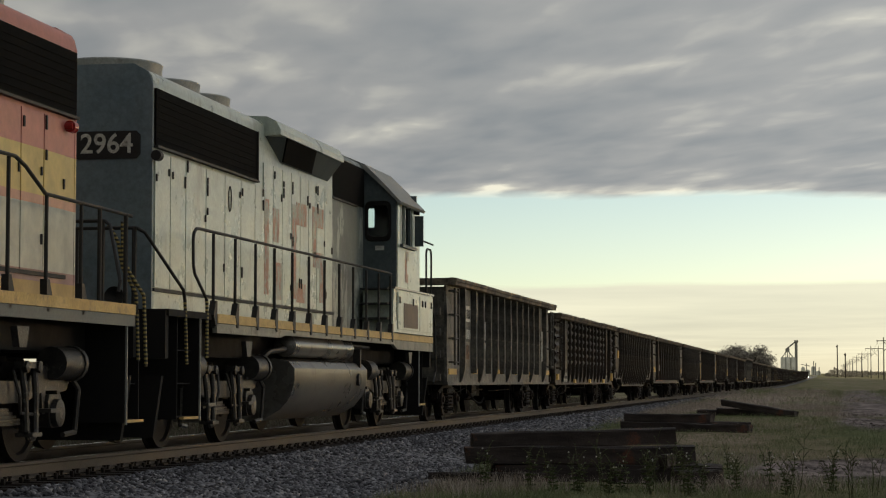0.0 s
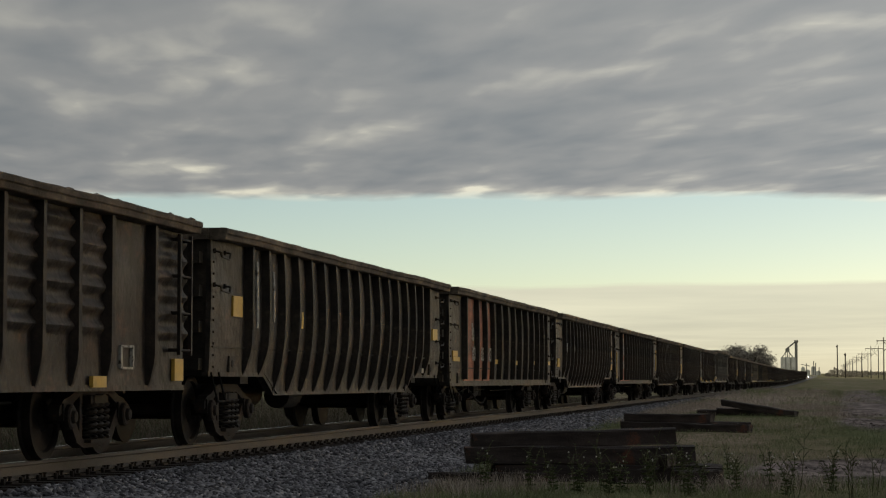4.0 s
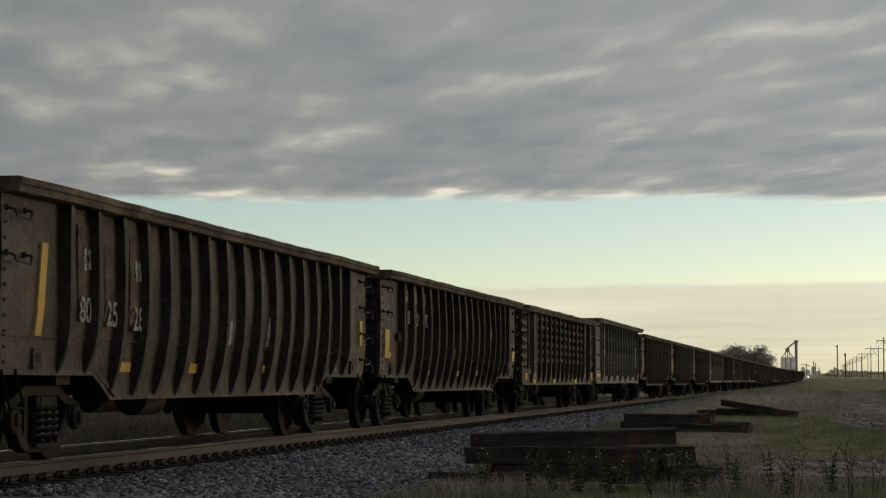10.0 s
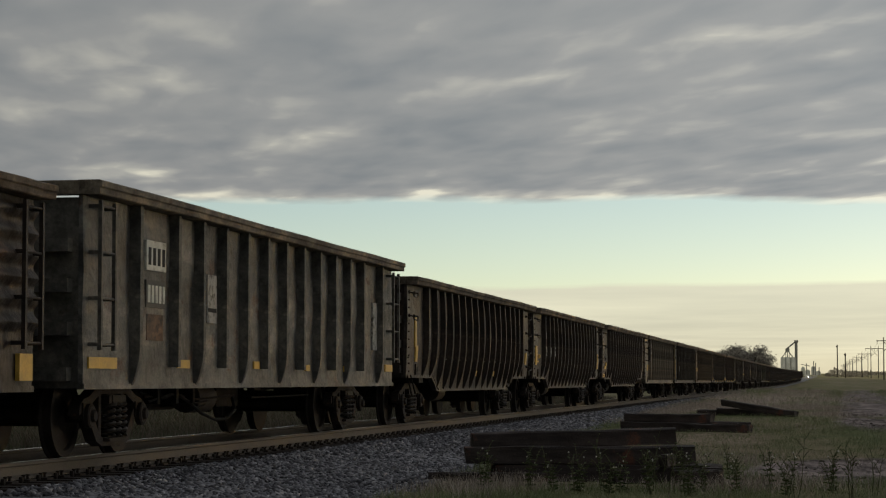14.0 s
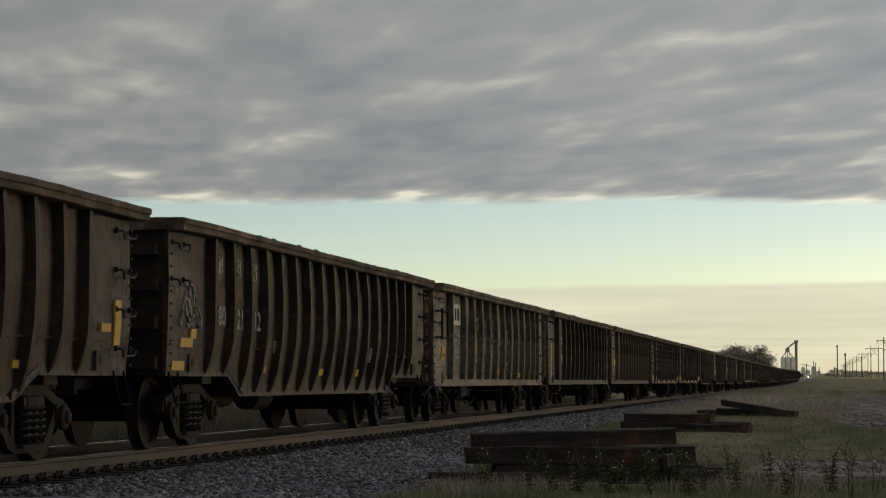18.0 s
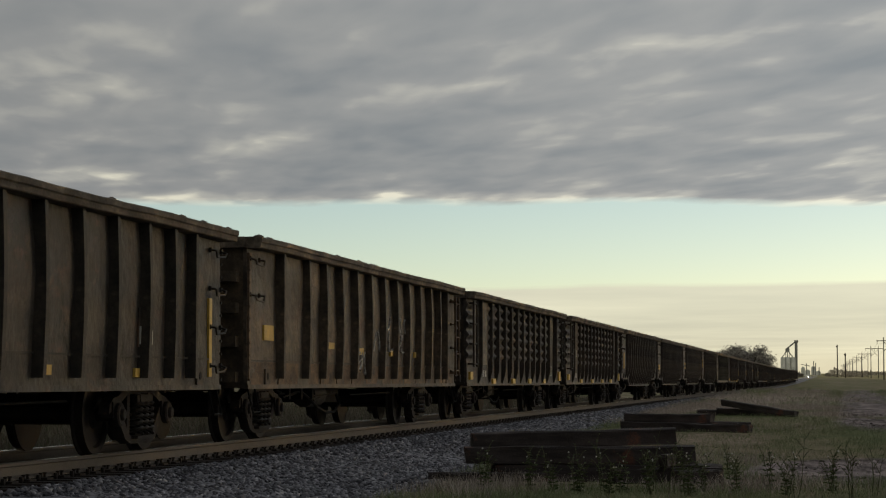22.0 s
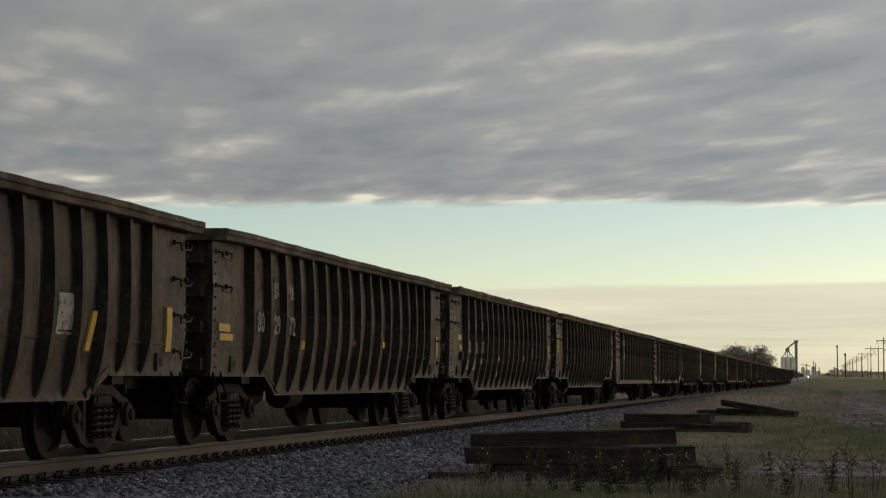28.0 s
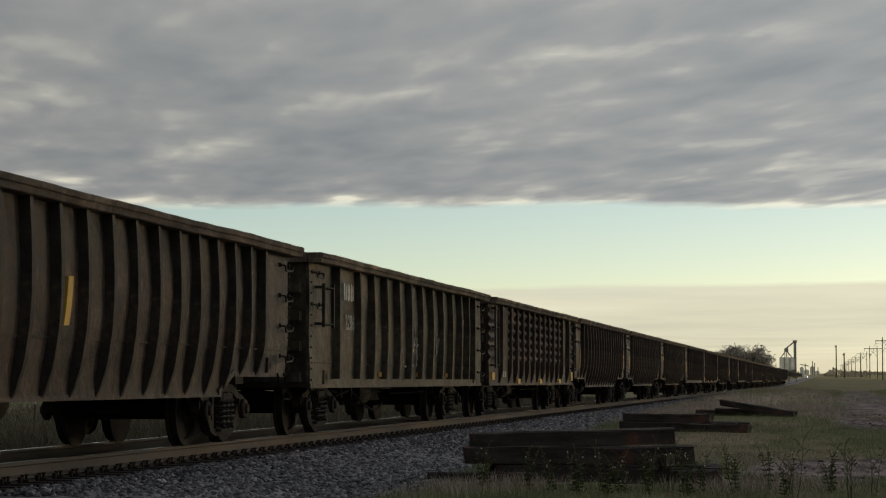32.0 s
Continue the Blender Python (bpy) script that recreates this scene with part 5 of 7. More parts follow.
BLACK = surface("sooty_black_steel", (0.016, 0.016, 0.017), (0.03, 0.03, 0.03), 0.6, 0, 3, 40, None, bump=0.1)
GRILLE = surface("black_grille_mesh", (0.006, 0.006, 0.006), (0.011, 0.011, 0.011), 0.95, 0, 3, 90, None, bump=0.3, spec=0.05)
TANK = surface("dusty_tank_paint", (0.12, 0.115, 0.105), (0.20, 0.19, 0.17), 0.3, 0.1, 1.2, 30, (0.05, 0.045, 0.04), (0.52, 0.66), 0.06, spec=0.6)
RED_LENS = surface("red_marker_lens", (0.35, 0.03, 0.03), (0.45, 0.05, 0.05), 0.3, 0, 5, 60, None, bump=0)


def banded_paint():
    """Red over yellow over grey, in level bands along the hood."""
    m, n, l, p = nodes_of("red_and_yellow_banded_paint")
    c = n.new("ShaderNodeTexCoord")
    s = n.new("ShaderNodeSeparateXYZ")
    l.new(c.outputs["Object"], s.inputs[0])
    d = n.new("ShaderNodeMath")
    d.operation = "DIVIDE"
    l.new(s.outputs["Z"], d.inputs[0])
    d.inputs[1].default_value = 5.0
    r = ramp(n, [(0.0, (0.52, 0.35, 0.12)), (0.372, (0.40, 0.24, 0.22)), (0.395, (0.56, 0.57, 0.49)), (0.535, (0.55, 0.29, 0.20)), (0.552, (0.60, 0.46, 0.15)), (0.652, (0.50, 0.185, 0.155))])
    r.color_ramp.interpolation = "CONSTANT"
    l.new(d.outputs[0], r.inputs[0])
    w = noise_tex(n, l, 3, 6, 0.7)
    g = ramp(n, [(0.3, (0.75, 0.75, 0.75)), (0.7, (1.15, 1.12, 1.1))])
    l.new(w.outputs[0], g.inputs[0])
    l.new(mix(n, l, 1.0, r.outputs[0], g.outputs[0], "MULTIPLY"), p.inputs["Base Color"])
    p.inputs["Roughness"].default_value = 0.5
    return m


def striped_paint():
    """Yellow and black turns round a grab iron."""
    m, n, l, p = nodes_of("yellow_and_black_striped_paint")
    c = n.new("ShaderNodeTexCoord")
    w = n.new("ShaderNodeTexWave")
    w.bands_direction = "Z"
    w.inputs["Scale"].default_value = 6.5
    l.new(c.outputs["Object"], w.inputs["Vector"])
    r = ramp(n, [(0.0, (0.02, 0.02, 0.02)), (0.55, (0.36, 0.29, 0.09))])
    r.color_ramp.interpolation = "CONSTANT"
    l.new(w.outputs["Fac"], r.inputs[0])
    l.new(r.outputs[0], p.inputs["Base Color"])
    p.inputs["Roughness"].default_value = 0.6
    return m


STRIPED = striped_paint()
BANDED = banded_paint()
GLASS = bpy.data.materials.new("cab_glass")
GLASS.use_nodes = True
GLASS.node_tree.nodes["Principled BSDF"].inputs["Transmission Weight"].default_value = 1.0
GLASS.node_tree.nodes["Principled BSDF"].inputs["Roughness"].default_value = 0.03
GLASS.node_tree.nodes["Principled BSDF"].inputs["Base Color"].default_value = (0.75, 0.82, 0.8, 1)
GLASS.node_tree.nodes["Principled BSDF"].inputs["IOR"].default_value = 1.45


def split_part(name, bm, material, parent, label=""):
    """Each loose piece of bm becomes a part of its own."""
    left = set(bm.verts)
    while left:
        seed = left.pop()
        group, todo = {seed}, [seed]
        while todo:
            v = todo.pop()
            for e in v.link_edges:
                w = e.other_vert(v)
                if w not in group:
                    group.add(w)
                    todo.append(w)
        left -= group
        one = blank()
        made = {v: one.verts.new(v.co) for v in group}
        for f in {f for v in group for f in v.link_faces}:
            one.faces.new([made[v] for v in f.verts])
        part(name, one, material, parent, label)
    bm.free()


def loco_truck(loco, y, wheel_me):
    bm = blank()
    box(bm, -0.95, 0.95, -0.3, 0.3, 0.62, 0.95)
    tr = part("loco_truck", bm, BLACK, loco, "four-wheel locomotive truck with swing hangers", pose(0, y, 0))
    # motor boxes stretched to block the bright gap, coloured near-black as shade
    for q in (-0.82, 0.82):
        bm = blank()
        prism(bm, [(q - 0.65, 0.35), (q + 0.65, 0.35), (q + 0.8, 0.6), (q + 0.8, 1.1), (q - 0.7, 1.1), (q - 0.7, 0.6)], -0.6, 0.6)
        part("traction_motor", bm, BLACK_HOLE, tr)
    for s in (1, -1):
        bm = blank()
        prism(bm, [(-1.95, 0.92), (-1.85, 1.02), (-0.9, 0.98), (-0.7, 0.84), (0.7, 0.84), (0.9, 0.98), (1.85, 1.02), (1.95, 0.92), (1.8, 0.74), (1.62, 0.72), (1.6, 0.5),
                   (1.55, 0.5), (1.53, 0.74), (1.2, 0.74), (1.18, 0.5), (1.12, 0.5), (1.08, 0.72), (0.6, 0.62), (-0.6, 0.62), (-1.08, 0.72), (-1.12, 0.5), (-1.18, 0.5),
                   (-1.2, 0.74), (-1.53, 0.74), (-1.55, 0.5), (-1.6, 0.5), (-1.62, 0.72), (-1.8, 0.74)], s * 1.02, s * 1.16)
        part("side_frame", bm, LOCO_TRUCK, tr)
        for q in (-0.62, 0.62):
            bm = blank()
            pipe(bm, [(s * 1.19, q - 0.17, 1.0), (s * 1.22, q - 0.15, 0.72), (s * 1.23, q - 0.12, 0.34), (s * 1.23, q - 0.06, 0.27), (s * 1.23, q + 0.06, 0.27), (s * 1.23, q + 0.12, 0.34),
                      (s * 1.22, q + 0.15, 0.72), (s * 1.19, q + 0.17, 1.0)], 0.036, 8)
            part("swing_hanger", bm, LOCO_TRUCK, tr, smooth=True)
            bm = blank()
            box(bm, *sorted((s * 1.12, s * 1.30)), q - 0.13, q + 0.13, 0.285, 0.325)
            box(bm, *sorted((s * 1.12, s * 1.20)), q - 0.05, q + 0.05, 0.325, 0.46)
            part("hanger_seat", bm, LOCO_TRUCK, tr)
            bm = blank()
            box(bm, *sorted((s * 1.14, s * 1.24)), q - 0.24, q + 0.24, 0.965, 1.03)
            for d in (-0.17, 0.17):
                lathe(bm, [(s * 1.22, 0.06), (s * 1.265, 0.06), (s * 1.275, 0.03)], 12, (0, q + d, 0.98))
            part("hanger_bracket", bm, LOCO_TRUCK, tr)
        for q in (-1.0, 1.0):
            bm = blank()
            pipe(bm, [(s * 1.2, q * 0.2, 0.94), (s * 1.24, q * 0.28, 0.7), (s * 1.22, q * 0.36, 0.52), (s * 1.2, q * 0.9, 0.50)], 0.018)
            part("brake_rod", bm, LOCO_TRUCK, tr)
        bm = blank()
        for i in range(5):
            h = 0.66 - i * 0.1
            box(bm, *sorted((s * 1.0, s * 1.14)), -h, h, 0.40 + i * 0.035, 0.43 + i * 0.035)
        part("leaf_spring", bm, LOCO_TRUCK, tr)
        for q in (-1, 1):
            bm = blank()
            tube(bm, (s * 1.2, q * 1.25, 1.02), (s * 1.2, q * 1.78, 1.02), 0.17, 16)
            tube(bm, (s * 1.2, q * 1.78, 1.02), (s * 1.2, q * 1.86, 1.02), 0.19, 16)
            part("brake_cylinder", bm, LOCO_TRUCK, tr, smooth=True)
            bm = blank()
            prism(bm, [(q * 1.37 - 0.20, 0.62), (q * 1.37 - 0.16, 0.70), (q * 1.37 + 0.16, 0.70), (q * 1.37 + 0.20, 0.62), (q * 1.37 + 0.17, 0.42), (q * 1.37 + 0.10, 0.36),
                       (q * 1.37 - 0.10, 0.36), (q * 1.37 - 0.17, 0.42)], s * 1.0, s * 1.2)
            lathe(bm, [(s * 1.2, 0.15), (s * 1.26, 0.14), (s * 1.28, 0.06)], 16, (0, q * 1.37, 0.508))
            part("axle_box", bm, LOCO_TRUCK, tr)
            bm = blank()
            pipe(bm, [(s * 1.22, q * 1.75, 0.9), (s * 1.24, q * 1.95, 0.75), (s * 1.22, q * 1.9, 0.3), (s * 1.2, q * 1.6, 0.28)], 0.03)
            box(bm, *sorted((s * 1.16, s * 1.36)), q * 0.95 - 0.2, q * 0.95 + 0.12, 0.52, 0.56)
            split_part("brake_hanger", bm, LOCO_TRUCK, tr)
    for q in (-1, 1):
        part("wheelset", wheel_me, None, tr, at=pose(0, q * 1.37, 0.508))
    return tr


def rounded_hood(bm, y0, y1, half, z0, z1, r=0.26):
    prof = [(half, z0), (half, z1 - r)] + [(half - r + r * math.cos(a), z1 - r + r * 0.8 * math.sin(a)) for a in (0.4, 0.8, 1.2, 1.57)]
    prof = prof + [(-x, z) for x, z in prof[::-1]]
    prism(bm, prof, y0, y1, "y")


def frame_plate(bm, x0, x1, z0, z1, wx0, wx1, wz0, wz1, y0, y1):
    """A plate across the line from x0 to x1 with one opening in it."""
    box(bm, x0, wx0, y0, y1, z0, z1)
    box(bm, wx1, x1, y0, y1, z0, z1)
    box(bm, wx0, wx1, y0, y1, z0, wz0)
    box(bm, wx0, wx1, y0, y1, wz1, z1)


def locomotive(banded):
    hood_paint = BANDED if banded else LOCO_GREY
    end_paint = BANDED if banded else LOCO_DARK
    cab_paint = BANDED if banded else CAB_DARK
    end_y = -8.2 if banded else -6.45
    tail = 0.31 if banded else 0.0
    label = "diesel locomotive in faded red, yellow and grey paint" if banded else "weathered grey diesel locomotive with dark blue-grey ends"
    lo = tagged(new("locomotive"), label, "locomotive", "locomotives of the train")
    wheel_me = wheelset_mesh(0.508)
    # underframe and walkway, the shade below painted in near-black
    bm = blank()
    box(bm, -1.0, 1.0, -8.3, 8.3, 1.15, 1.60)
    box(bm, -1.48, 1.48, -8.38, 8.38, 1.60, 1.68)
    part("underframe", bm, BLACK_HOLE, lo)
    for s in (1, -1):
        bm = blank()
        box(bm, *sorted((s * 1.48, s * 1.51)), end_y, 8.38, 1.565, 1.68)
        part("side_sill", bm, SILL_YELLOW, lo, "yellow painted side sill")
        bm = blank()
        prism(bm, [(end_y, 1.56), (8.38, 1.56), (8.38, 1.40), (4.95, 1.40), (4.6, 1.48), (-3.0, 1.48), (-3.3, 1.44), (end_y, 1.44)], s * 1.44, s * 1.50)
        part("lower_sill", bm, CAB_DARK if banded else SILL_GREY, lo)
    # long hood
    bm = blank()
    rounded_hood(bm, -7.42 - tail, -2.3, 0.955, 1.68, 4.72, 0.22)
    rounded_hood(bm, -2.3, 2.2, 0.945, 1.68, 4.74, 0.22)
    part("long_hood", bm, hood_paint, lo, smooth=True)
    bm = blank()
    rounded_hood(bm, 2.2, 4.85, 0.90, 1.68, 4.80, 0.22)
    part("equipment_hood", bm, hood_paint if banded else BLOTCHED, lo, smooth=True)
    bm = blank()
    prism(bm, [(0.96, 1.70), (0.96, 4.46), (0.9, 4.62), (0.72, 4.72), (-0.72, 4.72), (-0.9, 4.62), (-0.96, 4.46), (-0.96, 1.70)], -7.45 - tail, -7.405 - tail, "y")
    part("hood_end", bm, end_paint, lo)
    if not banded:
        bm = blank()
        k = [(0.0, 3.55), (0.76, 3.55), (0.81, 3.60), (0.81, 3.84), (0.76, 3.89), (0.0, 3.89), (-0.05, 3.84), (-0.05, 3.60)]
        prism(bm, k, -7.465, -7.45, "y")
        plate = part("number_board", bm, BLACK, lo, "black number board")
        cu = bpy.data.curves.new("number", "FONT")
        cu.body, cu.size, cu.align_x, cu.align_y, cu.extrude, cu.offset = "2964", 0.34, "CENTER", "CENTER", 0.002, 0.004
        tmp = bpy.data.objects.new("number", cu)
        scene.collection.objects.link(tmp)
        me = bpy.data.meshes.new_from_object(tmp.evaluated_get(bpy.context.evaluated_depsgraph_get()))
        bpy.data.objects.remove(tmp)
        me.materials.clear()
        me.materials.append(WHITE)
        part("number", me, None, plate, "white road number 2964", at=pose(0.38, -7.47, 3.725, 90, 0, 0))
    # radiator grilles, one each side
    for s in (1, -1):
        bm = blank()
        box(bm, *sorted((s * 0.95, s * 0.985)), -7.38 - tail, -2.72, 3.72, 4.42)
        part("radiator_grille", bm, GRILLE, lo, "black radiator intake grille")
        bm = blank()
        box(bm, *sorted((s * 0.95, s * 1.02)), -7.40 - tail, -2.67, 3.685, 3.715)
        box(bm, *sorted((s * 0.95, s * 1.01)), -2.71, -2.68, 3.715, 4.42)
        part("grille_frame", bm, BLACK, lo)
        for k in range(7):
            bm = blank()
            box(bm, *sorted((s * 0.98, s * 0.992)), -7.38 - tail, -2.72, 3.80 + k * 0.085, 3.806 + k * 0.085)
            part("grille_bar", bm, GRILLE, lo)
        bm = blank()
        box(bm, *sorted((s * 0.88, s * 0.93)), 2.22, 4.75, 3.92, 4.60)
        part("filter_grille", bm, GRILLE, lo, "black air filter grille")
        bm = blank()
        box(bm, *sorted((s * 0.90, s * 0.935)), 2.3, 4.2, 3.885, 3.915)
        part("filter_ledge", bm, BLACK, lo)
    # fans
    for y, r in ((-6.25, 0.66), (-4.45, 0.62), (-2.95, 0.62), (-0.1, 0.55)):
        bm = blank()
        lathe(bm, [(4.68, r), (4.80, r), (4.88, r * 1.02), (4.90, r * 0.98), (4.88, r * 0.9), (4.82, r * 0.4), (4.84, 0.05)], 28, (0, y, 0), "z")
        part("roof_fan", bm, ROOF_GREY, lo, "round roof fan housing", smooth=True)
    # dynamic brake blister
    latch = random.Random(17)
    for s in (1, -1):
        bm = blank()
        prism(bm, [(s * 0.6, 4.73), (s * 0.98, 4.71), (s * 1.12, 4.64), (s * 1.19, 4.52), (s * 1.19, 4.44), (s * 0.9, 4.42)], -2.15, 1.98, "y")
        part("blister_top", bm, hood_paint, lo, "flared dynamic brake housing", smooth=False)
        bm = blank()
        for q in ((0.96, -2.13, 4.43), (1.17, -1.78, 4.44), (1.17, 1.95, 4.44), (0.96, 1.82, 4.12), (0.96, -1.25, 4.12), (0.85, -2.13, 4.43), (0.85, 1.95, 4.43), (0.85, 1.82, 4.12), (0.85, -1.25, 4.12)):
            bm.verts.new((s * q[0], q[1], q[2]))
        bmesh.ops.convex_hull(bm, input=bm.verts[:])
        part("blister_underside", bm, CAB_DARK, lo, "dark sloping underside of the brake housing")
        bm = blank()
        lip = [(1.175, -1.72, 4.435), (1.175, 0.1, 4.435), (0.975, 0.58, 4.13), (0.975, -1.22, 4.13)]
        out = [bm.verts.new((s * (x + 0.015), y, z - 0.008)) for x, y, z in lip]
        inn = [bm.verts.new((s * (x - 0.03), y, z + 0.02)) for x, y, z in lip]
        bm.faces.new(out)
        bm.faces.new(inn[::-1])
        for k in range(4):
            bm.faces.new((out[k], inn[k], inn[(k + 1) % 4], out[(k + 1) % 4]))
        part("blister_grille", bm, GRILLE, lo)
        # doors with latches
        ys = [-7.38, -6.75, -6.1, -5.2, -4.3, -3.5, -2.75, -2.25, -1.7, -1.15, -0.6, -0.05, 0.5, 1.05, 1.6, 2.15]
        for i, (a, b) in enumerate(zip(ys, ys[1:])):
            bm = blank()
            x = 0.955 if a < -2.3 else 0.945
            top = 3.64 if a < -2.7 else 4.02
            box(bm, *sorted((s * x, s * (x + 0.018))), a + 0.015, b - 0.015, 1.98, top)
            door = part("hood_door", bm, hood_paint, lo)
            bm = blank()
            for z in (2.25, 2.95, top - 0.42, top - 0.22)[latch.choice((0, 0, 2)):]:
                if latch.random() < 0.3:
                    continue
                yy = (a + 0.06 if latch.random() < 0.5 else b - 0.06) + latch.uniform(-0.02, 0.02)
                h = latch.choice((0.09, 0.11, 0.15))
                z += latch.uniform(-0.08, 0.1)
                box(bm, *sorted((s * (x + 0.016), s * (x + 0.034))), yy - 0.018, yy + 0.018, z, z + h)
            split_part("door_latch", bm, BLACK, door)
        bm = blank()
        box(bm, *sorted((s * 0.955, s * 0.985)), -7.4, 2.18, 1.93, 1.97)
        part("hood_ledge", bm, BLACK, lo)
    if not banded:
        # worn red initials on the doors, reduced to bars
        for y0, y1, z0, z1 in ((-2.2, -1.95, 2.1, 3.5), (-1.7, -1.35, 2.9, 3.4), (-1.55, -1.2, 2.05, 2.6), (-0.55, -0.3, 2.1, 3.55), (-0.3, 0.35, 3.25, 3.6), (-0.3, 0.3, 2.05, 2.35),
                               (0.75, 1.5, 3.3, 3.62), (0.75, 1.0, 2.8, 3.3), (0.8, 1.5, 2.65, 2.9), (1.25, 1.5, 2.1, 2.65), (-4.75, -4.5, 2.15, 2.3)):
            bm = blank()
            box(bm, 0.955, 0.967, y0, y1, z0, z1)
            part("faded_lettering", bm, FADED_RED, lo, "worn red bar of old lettering")
        for y0, y1, z0, z1 in ((5.55, 5.85, 2.62, 2.78), (5.55, 5.72, 2.78, 3.05), (5.6, 5.9, 3.02, 3.18)):
            bm = blank()
            box(bm, 1.512, 1.519, y0, y1, z0, z1)
            part("faded_lettering", bm, FADED_RED, lo, "worn red bar of old lettering")
        bm = blank()
        for i in range(20):
            a0, a1 = 2 * math.pi * i / 20, 2 * math.pi * (i + 1) / 20
            tube(bm, (0.975, -4.07 + 0.07 * math.cos(a0), 3.33 + 0.17 * math.sin(a0)), (0.975, -4.07 + 0.07 * math.cos(a1), 3.33 + 0.17 * math.sin(a1)), 0.012, 5)
        part("oval_handle", bm, BLACK, lo)
    # cab
    bm = blank()
    box(bm, -0.9, 0.9, 4.82, 4.88, 1.95, 4.5)
    cab = part("cab", bm, cab_paint, lo, "crew cab with windows")
    for s in (1, -1):
        bm = blank()
        frame_plate(bm, *sorted((s * 0.90, s * 1.50)), 1.95, 4.05, *sorted((s * 0.96, s * 1.38)), 3.36, 4.0, 4.82, 4.88)
        prism(bm, [(s * 0.9, 4.05), (s * 1.5, 4.05), (s * 0.95, 4.64), (s * 0.9, 4.64)], 4.82, 4.88, "y")
        part("cab_back", bm, cab_paint, cab)
    for s in (1, -1):
        bm = blank()
        x0, x1 = sorted((s * 1.46, s * 1.515))
        box(bm, x0, x1, 4.88, 5.16, 2.47, 4.05)
        box(bm, x0, x1, 6.22, 6.95, 2.47, 4.05)
        box(bm, x0, x1, 5.16, 6.22, 2.47, 3.30)
        box(bm, x0, x1, 5.16, 6.22, 3.98, 4.05)
        part("cab_side", bm, hood_paint if banded else LOCO_GREY, cab)
    bm = blank()
    frame_plate(bm, 0.0, 1.46, 1.95, 4.3, 0.22, 0.66, 3.72, 4.08, 6.90, 6.95)
    frame_plate(bm, -1.46, 0.0, 1.95, 4.3, -0.66, -0.22, 3.72, 4.08, 6.90, 6.95)
    part("cab_front", bm, cab_paint, cab)
    bm = blank()
    prism(bm, [(0, 4.92), (0.5, 4.88), (0.93, 4.70), (1.28, 4.36), (1.60, 4.02), (1.57, 3.98), (1.25, 4.30), (0.9, 4.62), (-0.9, 4.62), (-1.25, 4.30), (-1.57, 3.98), (-1.60, 4.02), (-1.28, 4.36), (-0.93, 4.70), (-0.5, 4.88)], 4.75, 7.1, "y")
    part("cab_roof", bm, ROOF_GREY, cab)
    for s in (1, -1):
        bm = blank()
        box(bm, *sorted((s * 0.97, s * 1.37)), 4.845, 4.855, 3.37, 3.99)
        part("rear_window", bm, GLASS, cab)
        # rounded rubber seal
        bm = blank()
        ring = []
        for cx, cz, a0 in ((1.29, 3.91, 0), (1.05, 3.91, 90), (1.05, 3.45, 180), (1.29, 3.45, 270)):
            for a in (a0, a0 + 30, a0 + 60, a0 + 90):
                ring.append((cx + 0.10 * math.cos(math.radians(a)), cz + 0.10 * math.sin(math.radians(a))))
        edge = [[bm.verts.new((s * (1.17 + (x - 1.17) * k), y, 3.68 + (z - 3.68) * k)) for x, z in ring] for k, y in ((1.1, 4.815), (1.06, 4.79), (0.86, 4.79), (0.82, 4.84))]
        for r0, r1 in zip(edge, edge[1:]):
            for k in range(len(ring)):
                bm.faces.new((r0[k], r0[(k + 1) % 16], r1[(k + 1) % 16], r1[k]))
        part("window_seal", bm, BLACK_HOLE, cab, "rounded black rubber seal")
        bm = blank()
        box(bm, *sorted((s * 1.47, s * 1.48)), 5.16, 6.22, 3.30, 3.98)
        part("side_window", bm, GLASS, cab)
        for y in (5.16, 5.5, 6.0):
            bm = blank()
            box(bm, *sorted((s * 1.475, s * 1.525)), y, y + 0.04, 3.28, 4.0)
            part("window_frame", bm, CAB_DARK if y > 5.9 else LOCO_GREY, cab)
        bm = blank()
        box(bm, *sorted((s * 1.46, s * 1.58)), 5.08, 6.35, 3.23, 3.285)
        part("arm_rest", bm, CAB_DARK, cab)
        bm = blank()
        box(bm, *sorted((s * 1.53, s * 1.69)), 6.38, 6.43, 3.32, 3.88)
        part("wind_wing", bm, CAB_DARK, cab)
        bm = blank()
        tube(bm, (s * 1.5, 6.4, 3.95), (s * 1.62, 6.4, 3.93), 0.035, 8)
        part("wing_bracket", bm, BLACK, cab)
    bm = blank()
    box(bm, 1.12, 1.28, 4.81, 4.825, 3.16, 3.24)
    part("cab_notice", bm, WHITE, cab)
    bm = blank()
    box(bm, -0.5, 0.5, 5.0, 5.4, 2.5, 3.35)
    box(bm, 0.75, 1.2, 5.7, 6.1, 2.5, 3.45)
    # control stand, added as a dark silhouette against the front windows
    box(bm, 0.42, 0.60, 6.2, 6.5, 2.5, 3.80)
    split_part("cab_seat", bm, BLACK, cab)
    bm = blank()
    box(bm, -1.45, 1.45, 4.85, 6.95, 1.9, 2.0)
    box(bm, -1.45, 1.45, 4.85, 6.95, 2.44, 2.48)
    part("cab_floor", bm, BLACK, cab)
    # short hood and battery boxes
    bm = blank()
    rounded_hood(bm, 6.95, 8.2, 0.85, 1.68, 2.9, 0.2)
    part("short_hood", bm, hood_paint, lo, smooth=True)
